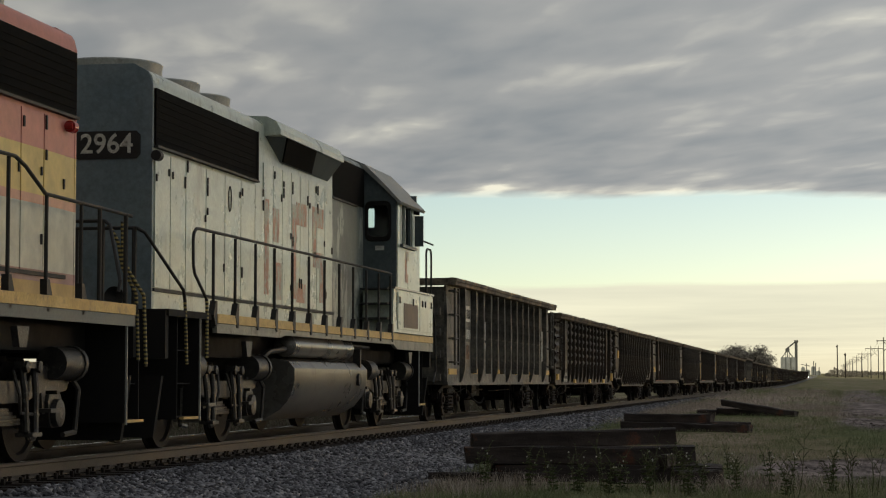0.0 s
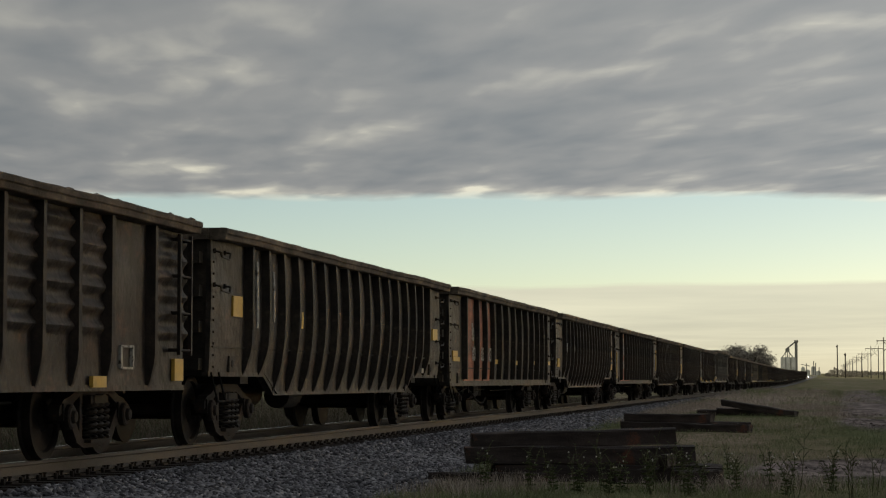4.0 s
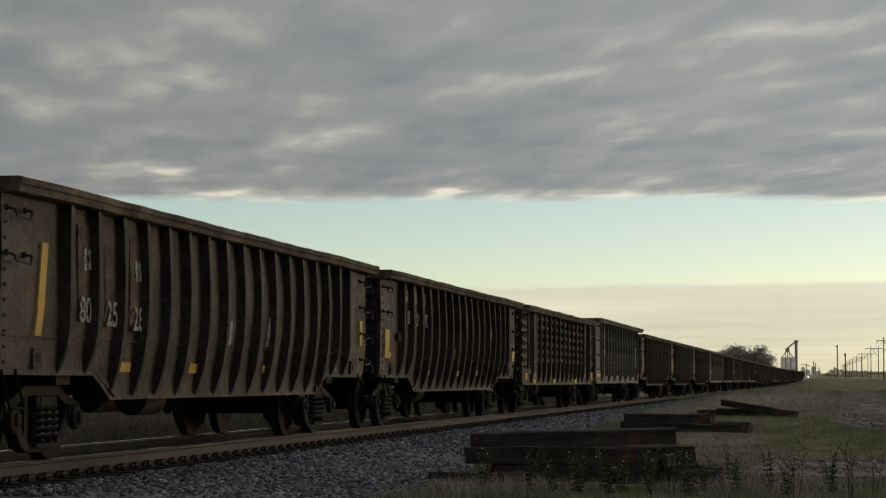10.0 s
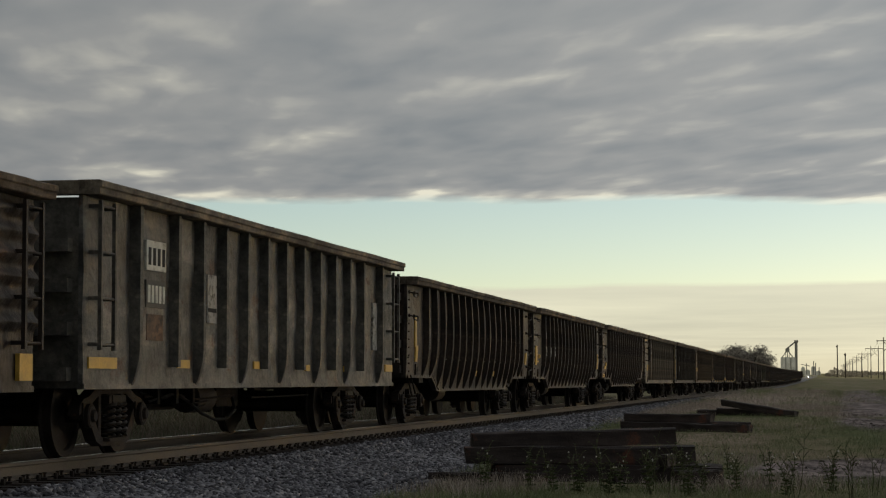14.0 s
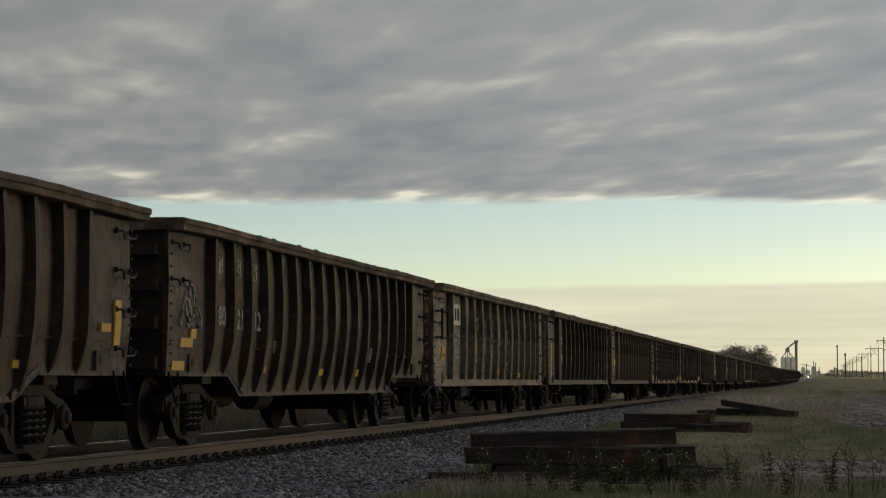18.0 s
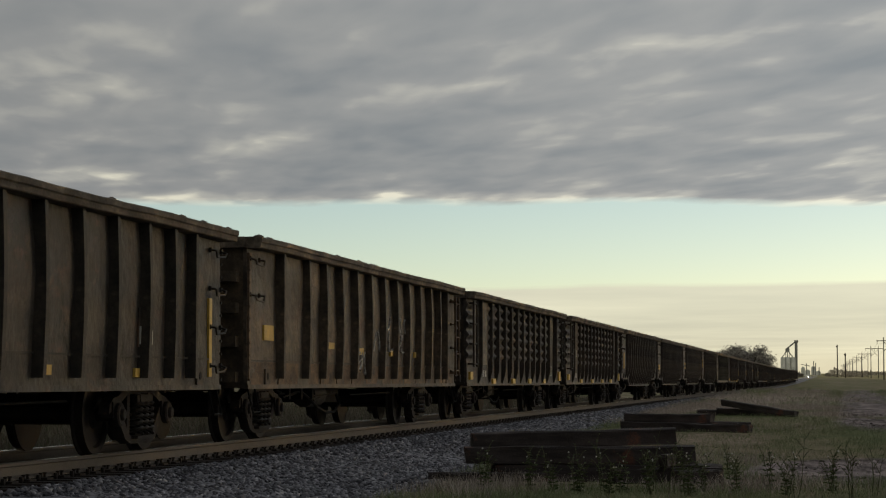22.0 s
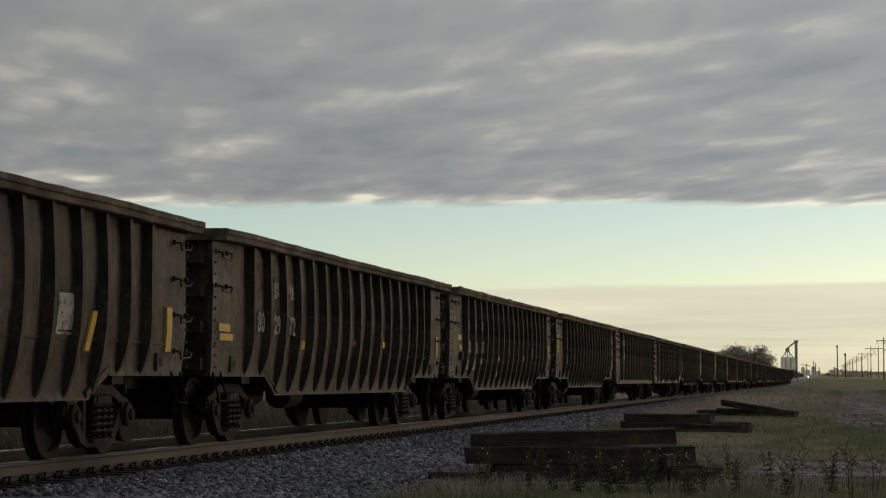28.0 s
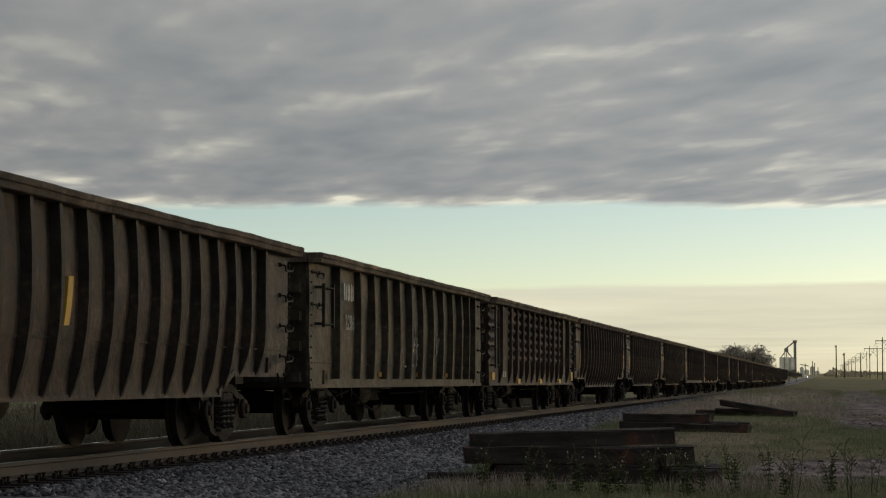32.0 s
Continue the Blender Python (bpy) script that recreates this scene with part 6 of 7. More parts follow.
    for s in (1, -1):
        x0, x1 = sorted((s * 0.95, s * 1.50))
        bm = blank()
        prism(bm, [(4.5, 1.70), (8.36, 1.70), (8.36, 2.47), (4.62, 2.47)], x0, x1)
        bat = part("battery_box", bm, hood_paint, lo, "grey battery box with hinged lids")
        for a, b in ((4.95, 6.95), (7.0, 8.3)):
            bm = blank()
            box(bm, *sorted((s * 1.50, s * 1.515)), a, b, 1.76, 2.42)
            part("battery_door", bm, hood_paint, bat)
        bm = blank()
        box(bm, *sorted((s * 1.515, s * 1.522)), 5.45, 6.75, 1.80, 2.24)
        part("rusty_panel", bm, surface("rust_panel", (0.22, 0.18, 0.15), (0.30, 0.24, 0.2), 0.8, 0, 3, 40, None) if s > 0 and not banded else FADED_RED, bat)
        bm = blank()
        box(bm, *sorted((s * 1.40, s * 1.53)), 4.6, 8.38, 2.47, 2.505)
        part("battery_lid", bm, TANK, bat)
        bm = blank()
        for y in (5.05, 6.3, 7.2, 7.5, 8.1):
            box(bm, *sorted((s * 1.51, s * 1.53)), y, y + 0.06, 2.22, 2.34)
        split_part("latch", bm, BLACK, bat)
        for i in range(3):
            bm = blank()
            box(bm, *sorted((s * 0.95, s * 1.45)), 4.3 - i * 0.0, 4.75, 1.92 + i * 0.26, 1.95 + i * 0.26)
            part("cab_step", bm, BLACK, lo)
    # walkway rails
    for s in (1, -1):
        x = s * 1.47
        for i in range(12):
            y = -6.53 + i * 1.0
            hi = 2.68 if not banded or y < -5.4 else 2.95
            bm = blank()
            tube(bm, (x, y, 1.5), (x, y, hi), 0.021, 8)
            prism(bm, [(y - 0.12, 1.66), (y - 0.03, 1.84), (y + 0.04, 1.84), (y + 0.04, 1.52), (y - 0.03, 1.52)], x - 0.03, x + 0.045)
            part("handrail_post", bm, BLACK, lo)
        bm = blank()
        if banded:
            pipe(bm, [(x, 4.5, 2.96), (x, -4.69, 2.97), (x, -4.96, 2.90), (x, -5.5, 2.68), (x, -8.15, 2.66)], 0.02, 8)
        else:
            pipe(bm, [(x, -6.84, 1.86), (x, -7.33, 2.14), (x, -7.39, 2.25), (x, -7.40, 2.55), (x, -7.37, 2.64), (x, -7.28, 2.69), (x, -7.15, 2.70), (x, 4.3, 2.73), (x, 4.53, 2.72)], 0.02, 8)
        part("handrail", bm, BLACK, lo, "black walkway handrail")
        if banded:
            for y in (-7.1, -7.95):
                bm = blank()
                tube(bm, (x, y, 1.5), (x, y, 2.67), 0.026, 8)
                part("handrail_post", bm, BLACK, lo)
            grabs = [[(s * 1.11, -8.42, 2.59), (s * 1.22, -8.42, 2.4), (s * 1.28, -8.42, 2.10), (s * 1.44, -8.42, 1.81), (s * 1.47, -8.42, 1.06)],
                     [(s * 1.27, -8.42, 2.62), (s * 1.28, -8.42, 2.2), (s * 1.36, -8.42, 2.05), (s * 1.53, -8.42, 1.79), (s * 1.56, -8.42, 1.0)]]
        else:
            grabs = [[(x, -6.84, 1.87), (x, -6.80, 1.8), (x, -6.79, 1.12)], [(x, -7.72, 1.80), (x, -7.63, 1.04)]]
        for g in grabs:
            bm = blank()
            pipe(bm, g, 0.021, 8)
            part("grab_iron", bm, STRIPED, lo, "grab iron striped yellow and black")
        bm = blank()
        pipe(bm, [(x, 7.86, 2.48), (x, 7.86, 3.26), (x, 7.90, 3.34), (x, 7.98, 3.37), (x, 8.28, 3.37), (x, 8.35, 3.34), (x, 8.38, 3.26), (x, 8.38, 1.7)], 0.02, 8)
        part("front_handrail", bm, BLACK, lo)
        bm = blank()
        pipe(bm, [(s * 1.5, 6.95, 3.49), (s * 1.48, 8.5, 3.48)], 0.018, 8)
        part("front_rail", bm, BLACK, lo)
        bm = blank()
        pipe(bm, [(x, 8.45, 2.45), (x, 8.8, 1.9), (x, 8.85, 1.0), (x, 8.6, 0.8)], 0.018, 8)
        part("step_rail", bm, BLACK, lo)
        bm = blank()
        pipe(bm, [(x, -7.72, 1.80), (x, -7.78, 1.92), (s * 1.16, -8.32, 2.58), (s * 1.08, -8.38, 2.63), (s * 0.3, -8.4, 2.63)], 0.021, 8)
        part("rear_handrail", bm, BLACK, lo)
        for q in (0.35, 0.62, 1.05):
            bm = blank()
            tube(bm, (s * q, -8.38, 1.68), (s * q, -8.38, 2.63), 0.03 if q > 1 else 0.022, 8)
            part("end_post", bm, BLACK, lo)
        # step wells at both ends, their shade put into the near-black colour
        for q in (1, -1):
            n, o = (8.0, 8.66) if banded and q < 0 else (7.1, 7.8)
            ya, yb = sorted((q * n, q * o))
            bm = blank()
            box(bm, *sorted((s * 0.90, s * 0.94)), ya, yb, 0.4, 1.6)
            well = part("step_well", bm, BLACK_HOLE, lo, "step well with three treads, shade painted in near-black")
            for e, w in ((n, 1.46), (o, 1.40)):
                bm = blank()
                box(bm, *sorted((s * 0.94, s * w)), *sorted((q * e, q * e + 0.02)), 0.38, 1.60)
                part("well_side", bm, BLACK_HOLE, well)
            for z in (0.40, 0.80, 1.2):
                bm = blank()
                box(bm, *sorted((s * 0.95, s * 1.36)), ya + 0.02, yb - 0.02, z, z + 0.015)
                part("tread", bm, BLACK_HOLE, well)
            bm = blank()
            box(bm, *sorted((s * 1.465, s * 1.485)), *sorted((q * n - 0.012, q * n + 0.012)), 0.36, 1.60)
            part("step_edge", bm, ROOF_GREY, well)
            bm = blank()
            box(bm, *sorted((s * 1.42, s * 1.475)), ya + 0.05, yb - 0.05, 0.38, 0.41)
            part("step_nosing", bm, SILL_YELLOW, well)
    # ends
    for q in (1, -1):
        # pilot plates near-black: the shade between vehicles is put into the colour
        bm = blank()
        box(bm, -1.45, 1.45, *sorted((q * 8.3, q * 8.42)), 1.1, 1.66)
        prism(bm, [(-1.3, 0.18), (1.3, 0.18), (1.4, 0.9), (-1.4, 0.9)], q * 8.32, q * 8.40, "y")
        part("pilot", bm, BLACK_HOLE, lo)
        part("coupler", GEAR["coupler"], None, lo, at=pose(0, q * 8.55, 0, 0, 0, 0 if q > 0 else 180))
        for x in (-0.9, 0.55, 0.75):
            bm = blank()
            pipe(bm, [(x, q * 8.42, 1.2), (x + 0.03, q * 8.6, 1.0), (x + 0.05, q * 8.72, 0.6), (x + 0.02, q * 8.75, 0.45)], 0.025, 8)
            part("air_hose", bm, BLACK, lo)
        for s in (1, -1):
            y = q * (7.45 if q < 0 else 8.2)
            bm = blank()
            lathe(bm, [(y, 0.10), (y + q * 0.07, 0.13), (y + q * 0.10, 0.125), (y + q * 0.08, 0.095), (y + q * 0.05, 0.0)], 20, (s * 0.52, 0, 1.86), "y")
            part("platform_lamp", bm, BLACK, lo, smooth=True)
    bm = blank()
    for s in (1, -1):
        tube(bm, (s * 0.96, -7.38, 3.58), (s * 1.06, -7.38, 3.58), 0.04, 10)
        tube(bm, (s * 1.02, -7.38, 3.58), (s * 1.02, -7.50, 3.58), 0.065, 14)
    split_part("marker_lamp", bm, RED_LENS if banded else BLACK, lo, "round marker lamp")
    # tank, reservoir and gear between the trucks
    bm = blank()
    prof = [(1.20, 1.16), (1.40, 1.12), (1.49, 1.02), (1.49, 0.84), (1.43, 0.62), (1.27, 0.42), (1.0, 0.27), (0.6, 0.24)]
    prism(bm, prof + [(-x, z) for x, z in prof[::-1]], -2.45, 2.45, "y")
    part("fuel_tank", bm, TANK, lo, "large rounded fuel tank", smooth=True)
    for s in (1, -1):
        bm = blank()
        tube(bm, (s * 1.27, -2.15, 1.35), (s * 1.27, 1.7, 1.35), 0.165, 20)
        lathe(bm, [(-2.24, 0.03), (-2.22, 0.10), (-2.15, 0.165)], 20, (s * 1.27, 0, 1.35), "y")
        lathe(bm, [(1.7, 0.165), (1.77, 0.10), (1.79, 0.03)], 20, (s * 1.27, 0, 1.35), "y")
        part("air_reservoir", bm, TANK, lo, "cylindrical air reservoir", smooth=True)
        bm = blank()
        tube(bm, (s * 1.47, 1.75, 0.86), (s * 1.53, 1.75, 0.86), 0.1, 16)
        part("tank_gauge", bm, BLACK, lo)
        bm = blank()
        box(bm, *sorted((s * 1.35, s * 1.47)), 2.0, 2.1, 1.0, 1.35)
        pipe(bm, [(s * 1.3, 1.9, 1.42), (s * 1.3, 3.4, 1.40)], 0.03)
        pipe(bm, [(s * 1.3, -2.3, 1.3), (s * 1.25, -3.0, 1.25), (s * 1.2, -3.4, 1.1)], 0.04)
        split_part("piping", bm, BLACK, lo)
        for y in (-4.9, 6.2):
            bm = blank()
            prism(bm, [(y - 0.16, 1.36), (y + 0.16, 1.36), (y + 0.09, 1.16), (y - 0.09, 1.16)], s * 1.42, s * 1.49)
            part("jacking_pad", bm, LOCO_TRUCK, lo)
    for y in (-5.18, 5.18):
        loco_truck(lo, y, wheel_me)
    return lo


LOCOS = [(locomotive(False), 32.33, 0), (locomotive(True), 14.45, 180)]


# ---------------------------------------------------------------- beside the line: ties, stones, grass
def scatter_mesh(name, pts, shape, faces, sizes, material, seed, flat=0.7, lean=0.0, upright=False):
    """Many small pieces in one mesh: each a turned, stretched copy of a base shape."""
    rng = np.random.default_rng(seed)
    n = len(pts)
    base = np.array(shape)
    k = len(base)
    a = rng.uniform(0, 2 * np.pi, n)
    ca, sa = np.cos(a), np.sin(a)
    v = np.repeat(base[None], n, 0) * sizes[:, None, None]
    if not upright:
        v *= rng.uniform(0.65, 1.3, (n, 1, 3)) * np.array([1, 1, flat])
        v += rng.normal(0, 0.13, v.shape) * sizes[:, None, None]
        b = rng.uniform(-0.7, 0.7, n)
        cb, sb = np.cos(b)[:, None], np.sin(b)[:, None]
        v = np.stack((v[..., 0], cb * v[..., 1] - sb * v[..., 2], sb * v[..., 1] + cb * v[..., 2]), -1)
    x = ca[:, None] * v[..., 0] - sa[:, None] * v[..., 1]
    y = sa[:, None] * v[..., 0] + ca[:, None] * v[..., 1]
    v = np.stack((x, y, v[..., 2]), -1)
    if lean:
        v[..., 0] += rng.normal(0, lean, (n, 1)) * v[..., 2]
        v[..., 1] += rng.normal(0, lean, (n, 1)) * v[..., 2]
    v += np.asarray(pts)[:, None, :]
    f = (np.array(faces)[None] + (np.arange(n) * k)[:, None, None]).reshape(-1, len(faces[0]))
    me = bpy.data.meshes.new(name)
    me.vertices.add(n * k)
    me.vertices.foreach_set("co", v.reshape(-1))
    w = f.shape[1]
    me.loops.add(f.size)
    me.loops.foreach_set("vertex_index", f.reshape(-1).astype(np.int32))
    me.polygons.add(len(f))
    me.polygons.foreach_set("loop_start", (np.arange(len(f)) * w).astype(np.int32))
    me.update(calc_edges=True)
    me.validate()
    me.materials.append(material)
    return me


def island_material(name, stops, rough=0.85, grain=30.0):
    m, n, l, p = nodes_of(name)
    g = n.new("ShaderNodeNewGeometry")
    r = ramp(n, stops)
    l.new(g.outputs["Random Per Island"], r.inputs[0])
    t = noise_tex(n, l, grain, 3, 0.6)
    q = ramp(n, [(0.3, (0.75, 0.75, 0.75)), (0.7, (1.2, 1.2, 1.2))])
    l.new(t.outputs[0], q.inputs[0])
    l.new(mix(n, l, 1.0, r.outputs[0], q.outputs[0], "MULTIPLY"), p.inputs["Base Color"])
    p.inputs["Roughness"].default_value = rough
    p.inputs["Specular IOR Level"].default_value = 0.25
    return m


STONES = island_material("crushed_ballast", [(0, (0.055, 0.055, 0.063)), (0.4, (0.115, 0.115, 0.132)), (0.75, (0.195, 0.195, 0.22)), (1, (0.38, 0.375, 0.40))])
GREEN_GRASS = island_material("green_grass", [(0, (0.112, 0.152, 0.066)), (0.5, (0.175, 0.212, 0.105)), (1, (0.275, 0.29, 0.17))], 0.8)
DRY_GRASS = island_material("dry_grass", [(0, (0.235, 0.192, 0.165)), (0.5, (0.355, 0.30, 0.26)), (1, (0.49, 0.435, 0.385))], 0.85)


# darker field grasses: duller growth, plus the train's shadow put into the colour
FIELD_STRAW = island_material("darkened_field_straw", [(0, (0.10, 0.082, 0.062)), (0.5, (0.155, 0.13, 0.098)), (1, (0.22, 0.19, 0.145))], 0.9)
FIELD_GREEN = island_material("dull_field_grass", [(0, (0.055, 0.066, 0.036)), (0.5, (0.08, 0.092, 0.05)), (1, (0.12, 0.125, 0.075))], 0.85)


def bed_height(x, y):
    """The top of the ballast across the line."""
    x = abs(x)
    t = RT - 0.215
    if x < 1.75:
        return t
    toe = edge_of_bed(y)
    g = land(toe, y) - 0.02
    return t + (g - t) * min(1.0, (x - 1.75) / (toe - 1.75)) ** 0.9


def edge_of_bed(y):
    return 4.35 - 1.5 * min(1, max(0, (y - 28) / 60)) + 0.25 * noise.noise((y * 0.35, 1.7, 0))


def scatter_ballast():
    rng = np.random.default_rng(4)
    octa = [(1, 0, 0), (-1, 0, 0), (0, 1, 0), (0, -1, 0), (0.2, 0.1, 0.9), (-0.1, 0, -0.9), (0.65, 0.6, 0.35), (-0.6, 0.6, 0.3)]
    faces = [(0, 6, 4), (6, 2, 4), (2, 7, 4), (7, 1, 4), (1, 3, 4), (3, 0, 4), (6, 0, 5), (2, 6, 5), (7, 2, 5), (1, 7, 5), (3, 1, 5), (0, 3, 5)]
    pts, sizes = [], []
    for y0, y1, per, size in ((19, 34, 400, 0.034), (34, 55, 240, 0.040), (55, 95, 110, 0.055), (95, 170, 40, 0.08)):
        count = int((y1 - y0) * 3.6 * per)
        ys = rng.uniform(y0, y1, count)
        xs = rng.uniform(0.80, 4.5, count)
        for x, y in zip(xs, ys):
            if x < edge_of_bed(y) + 0.12 * rng.standard_normal():
                if abs(x) < 1.32 and (y % 0.5) < 0.24:
                    continue
                pts.append((x, y, bed_height(x, y) + rng.uniform(-0.02, 0.012) + lift(y) - (0.07 if x < 1.3 else 0)))
                sizes.append(size * rng.uniform(0.55, 1.45))
    me = scatter_mesh("ballast_stones", np.array(pts), octa, faces, np.array(sizes), STONES, 5)
    tagged(new("ballast_stones", me), "loose grey crushed stone on the track shoulder", "ballast", kind="stuff")
    count = 16000
    ys = rng.uniform(19, 70, count)
    xs = rng.uniform(-3.2, 0.70, count)
    pts = [(x, y, bed_height(x, y) + rng.uniform(-0.02, 0.01)) for x, y in zip(xs, ys) if not ((y % 0.5) < 0.24 and abs(x) < 1.3)]
    me = scatter_mesh("inner_stones", np.array(pts), octa, faces, rng.uniform(0.03, 0.06, len(pts)), STONES, 6)
    tagged(new("inner_stones", me), "crushed stone between the ties of the line", "ballast", kind="stuff")


def crossties():
    root = tagged(new("crossties"), "row of dark wooden crossties under the rails", "ties", kind="structure")
    bm = blank()
    box(bm, -1.29, 1.29, 0.0, 0.225, RT - 0.38, RT - 0.20)
    tie = mesh_of("tie", bm, TIE_WOOD)
    bm = blank()
    box(bm, 0.58, 0.93, 0.02, 0.205, RT - 0.20, RT - 0.178)
    for x in (0.66, 0.85):
        for y in (0.05, 0.16):
            box(bm, x - 0.012, x + 0.012, y - 0.012, y + 0.012, RT - 0.18, RT - 0.14)
            box(bm, x - 0.02, x + 0.02, y - 0.018, y + 0.018, RT - 0.145, RT - 0.128)
    plate = mesh_of("tie_plate", bm, TRUCK)
    bm = blank()
    box(bm, 0.83, 0.865, -0.03, 0.015, RT - 0.21, RT - 0.15)
    anchor = mesh_of("rail_anchor", bm, TRUCK)
    for i in range(300):
        y = 17.5 + i * 0.5
        t = part("tie", tie, None, root, at=pose(0, y, 0, 0, 0, random.uniform(-0.8, 0.8)))
        if i < 200:
            part("tie_plate", plate, None, t)
        if i < 120:
            part("rail_anchor", anchor, None, t)


def far_ties():
    bm = blank()
    for i in range(260):
        y = 167.5 + i * 0.5
        box(bm, -1.29, 1.29, y, y + 0.225, RT - 0.38 + lift(y), RT - 0.20 + lift(y))
    thing("far_crossties", "dark wooden crossties far along the line", "ties", bm=bm, material=TIE_WOOD, kind="stuff")


def loose_tie(x, y, z, turn, length=2.6, pitch=0.0, roll=0.0, w=0.23, h=0.18, seed=0):
    """A worn wooden tie lying about; its ends and edges are chewed."""
    rng = random.Random(seed)
    bm = blank()
    rows = []
    for i in range(9):
        a = -length / 2 + length * i / 8
        j = [rng.uniform(-0.019, 0.019) for q in range(8)]
        c = 0.02
        e = 0.02 if i in (0, 8) else 0
        prof = [(-w / 2 + c, 0), (w / 2 - c, 0), (w / 2, c), (w / 2, h - c), (w / 2 - c, h), (-w / 2 + c, h), (-w / 2, h - c), (-w / 2, c)]
        rows.append([bm.verts.new((a + (rng.uniform(-0.03, 0.03) if e else 0), p[0] + j[q], p[1] + j[(q + 3) % 8] * 0.6)) for q, p in enumerate(prof)])
    for a, b in zip(rows, rows[1:]):
        for i in range(8):
            bm.faces.new((a[i], a[(i + 1) % 8], b[(i + 1) % 8], b[i]))
    bm.faces.new(rows[0])
    bm.faces.new(rows[-1][::-1])
    return thing("wooden_tie", "old creosoted wooden railway tie lying in a loose stack on grass", "railway tie", "discarded railway ties",
                 at=pose(x, y, z, roll, pitch, turn), bm=bm, material=OLD_TIE)


OLD_TIE = surface("weathered_old_tie", (0.030, 0.024, 0.024), (0.076, 0.06, 0.058), 0.85, 0, 1.2, 45, (0.20, 0.08, 0.05), (0.60, 0.72), 0.6, stretch=(0.8, 5, 5))


def tie_stacks():
    b = land(5.8, 27.4)
    rows = [  # bottom layer, then up
        (4.75, 27.0, b - 0.10, 12, 1.5), (6.15, 27.35, b, 9, 2.6), (7.0, 27.15, b - 0.04, 30, 1.5), (6.0, 27.75, b, 12, 2.6), (7.35, 28.0, b - 0.03, 70, 1.2),
        (5.75, 27.28, b + 0.225, 10, 2.62), (6.05, 27.62, b + 0.225, 13, 2.6)]
    for i, (x, y, z, turn, ln) in enumerate(rows):
        loose_tie(x, y, z, turn, ln, h=0.225, w=0.22, seed=i)
    loose_tie(5.80, 27.50, b + 0.44, 10.5, 2.62, -1.3, w=0.2, h=0.21, seed=13)
    loose_tie(7.02, 27.05, b + 0.20, 84, 0.5, h=0.16, w=0.15, seed=15)
    loose_tie(7.42, 26.9, b - 0.03, 35, 0.62, h=0.21, w=0.22, seed=16)
    c = land(6.2, 45)
    for i, (x, y, z, turn, ln) in enumerate(((5.95, 45.2, c, -8, 2.5), (6.1, 45.6, c, 0, 2.6), (6.68, 44.1, c - 0.02, -22, 1.7), (5.72, 45.3, c + 0.165, -13, 1.9))):
        loose_tie(x, y, z, turn, ln, seed=20 + i)
    d = land(6.8, 64)
    loose_tie(7.0, 63.6, d + 0.14, -24, 2.4, 8.0, seed=30)
    loose_tie(6.1, 64.6, d, 8, 1.9, seed=31)
    loose_tie(6.9, 64.1, d, -20, 2.4, 3, seed=32)


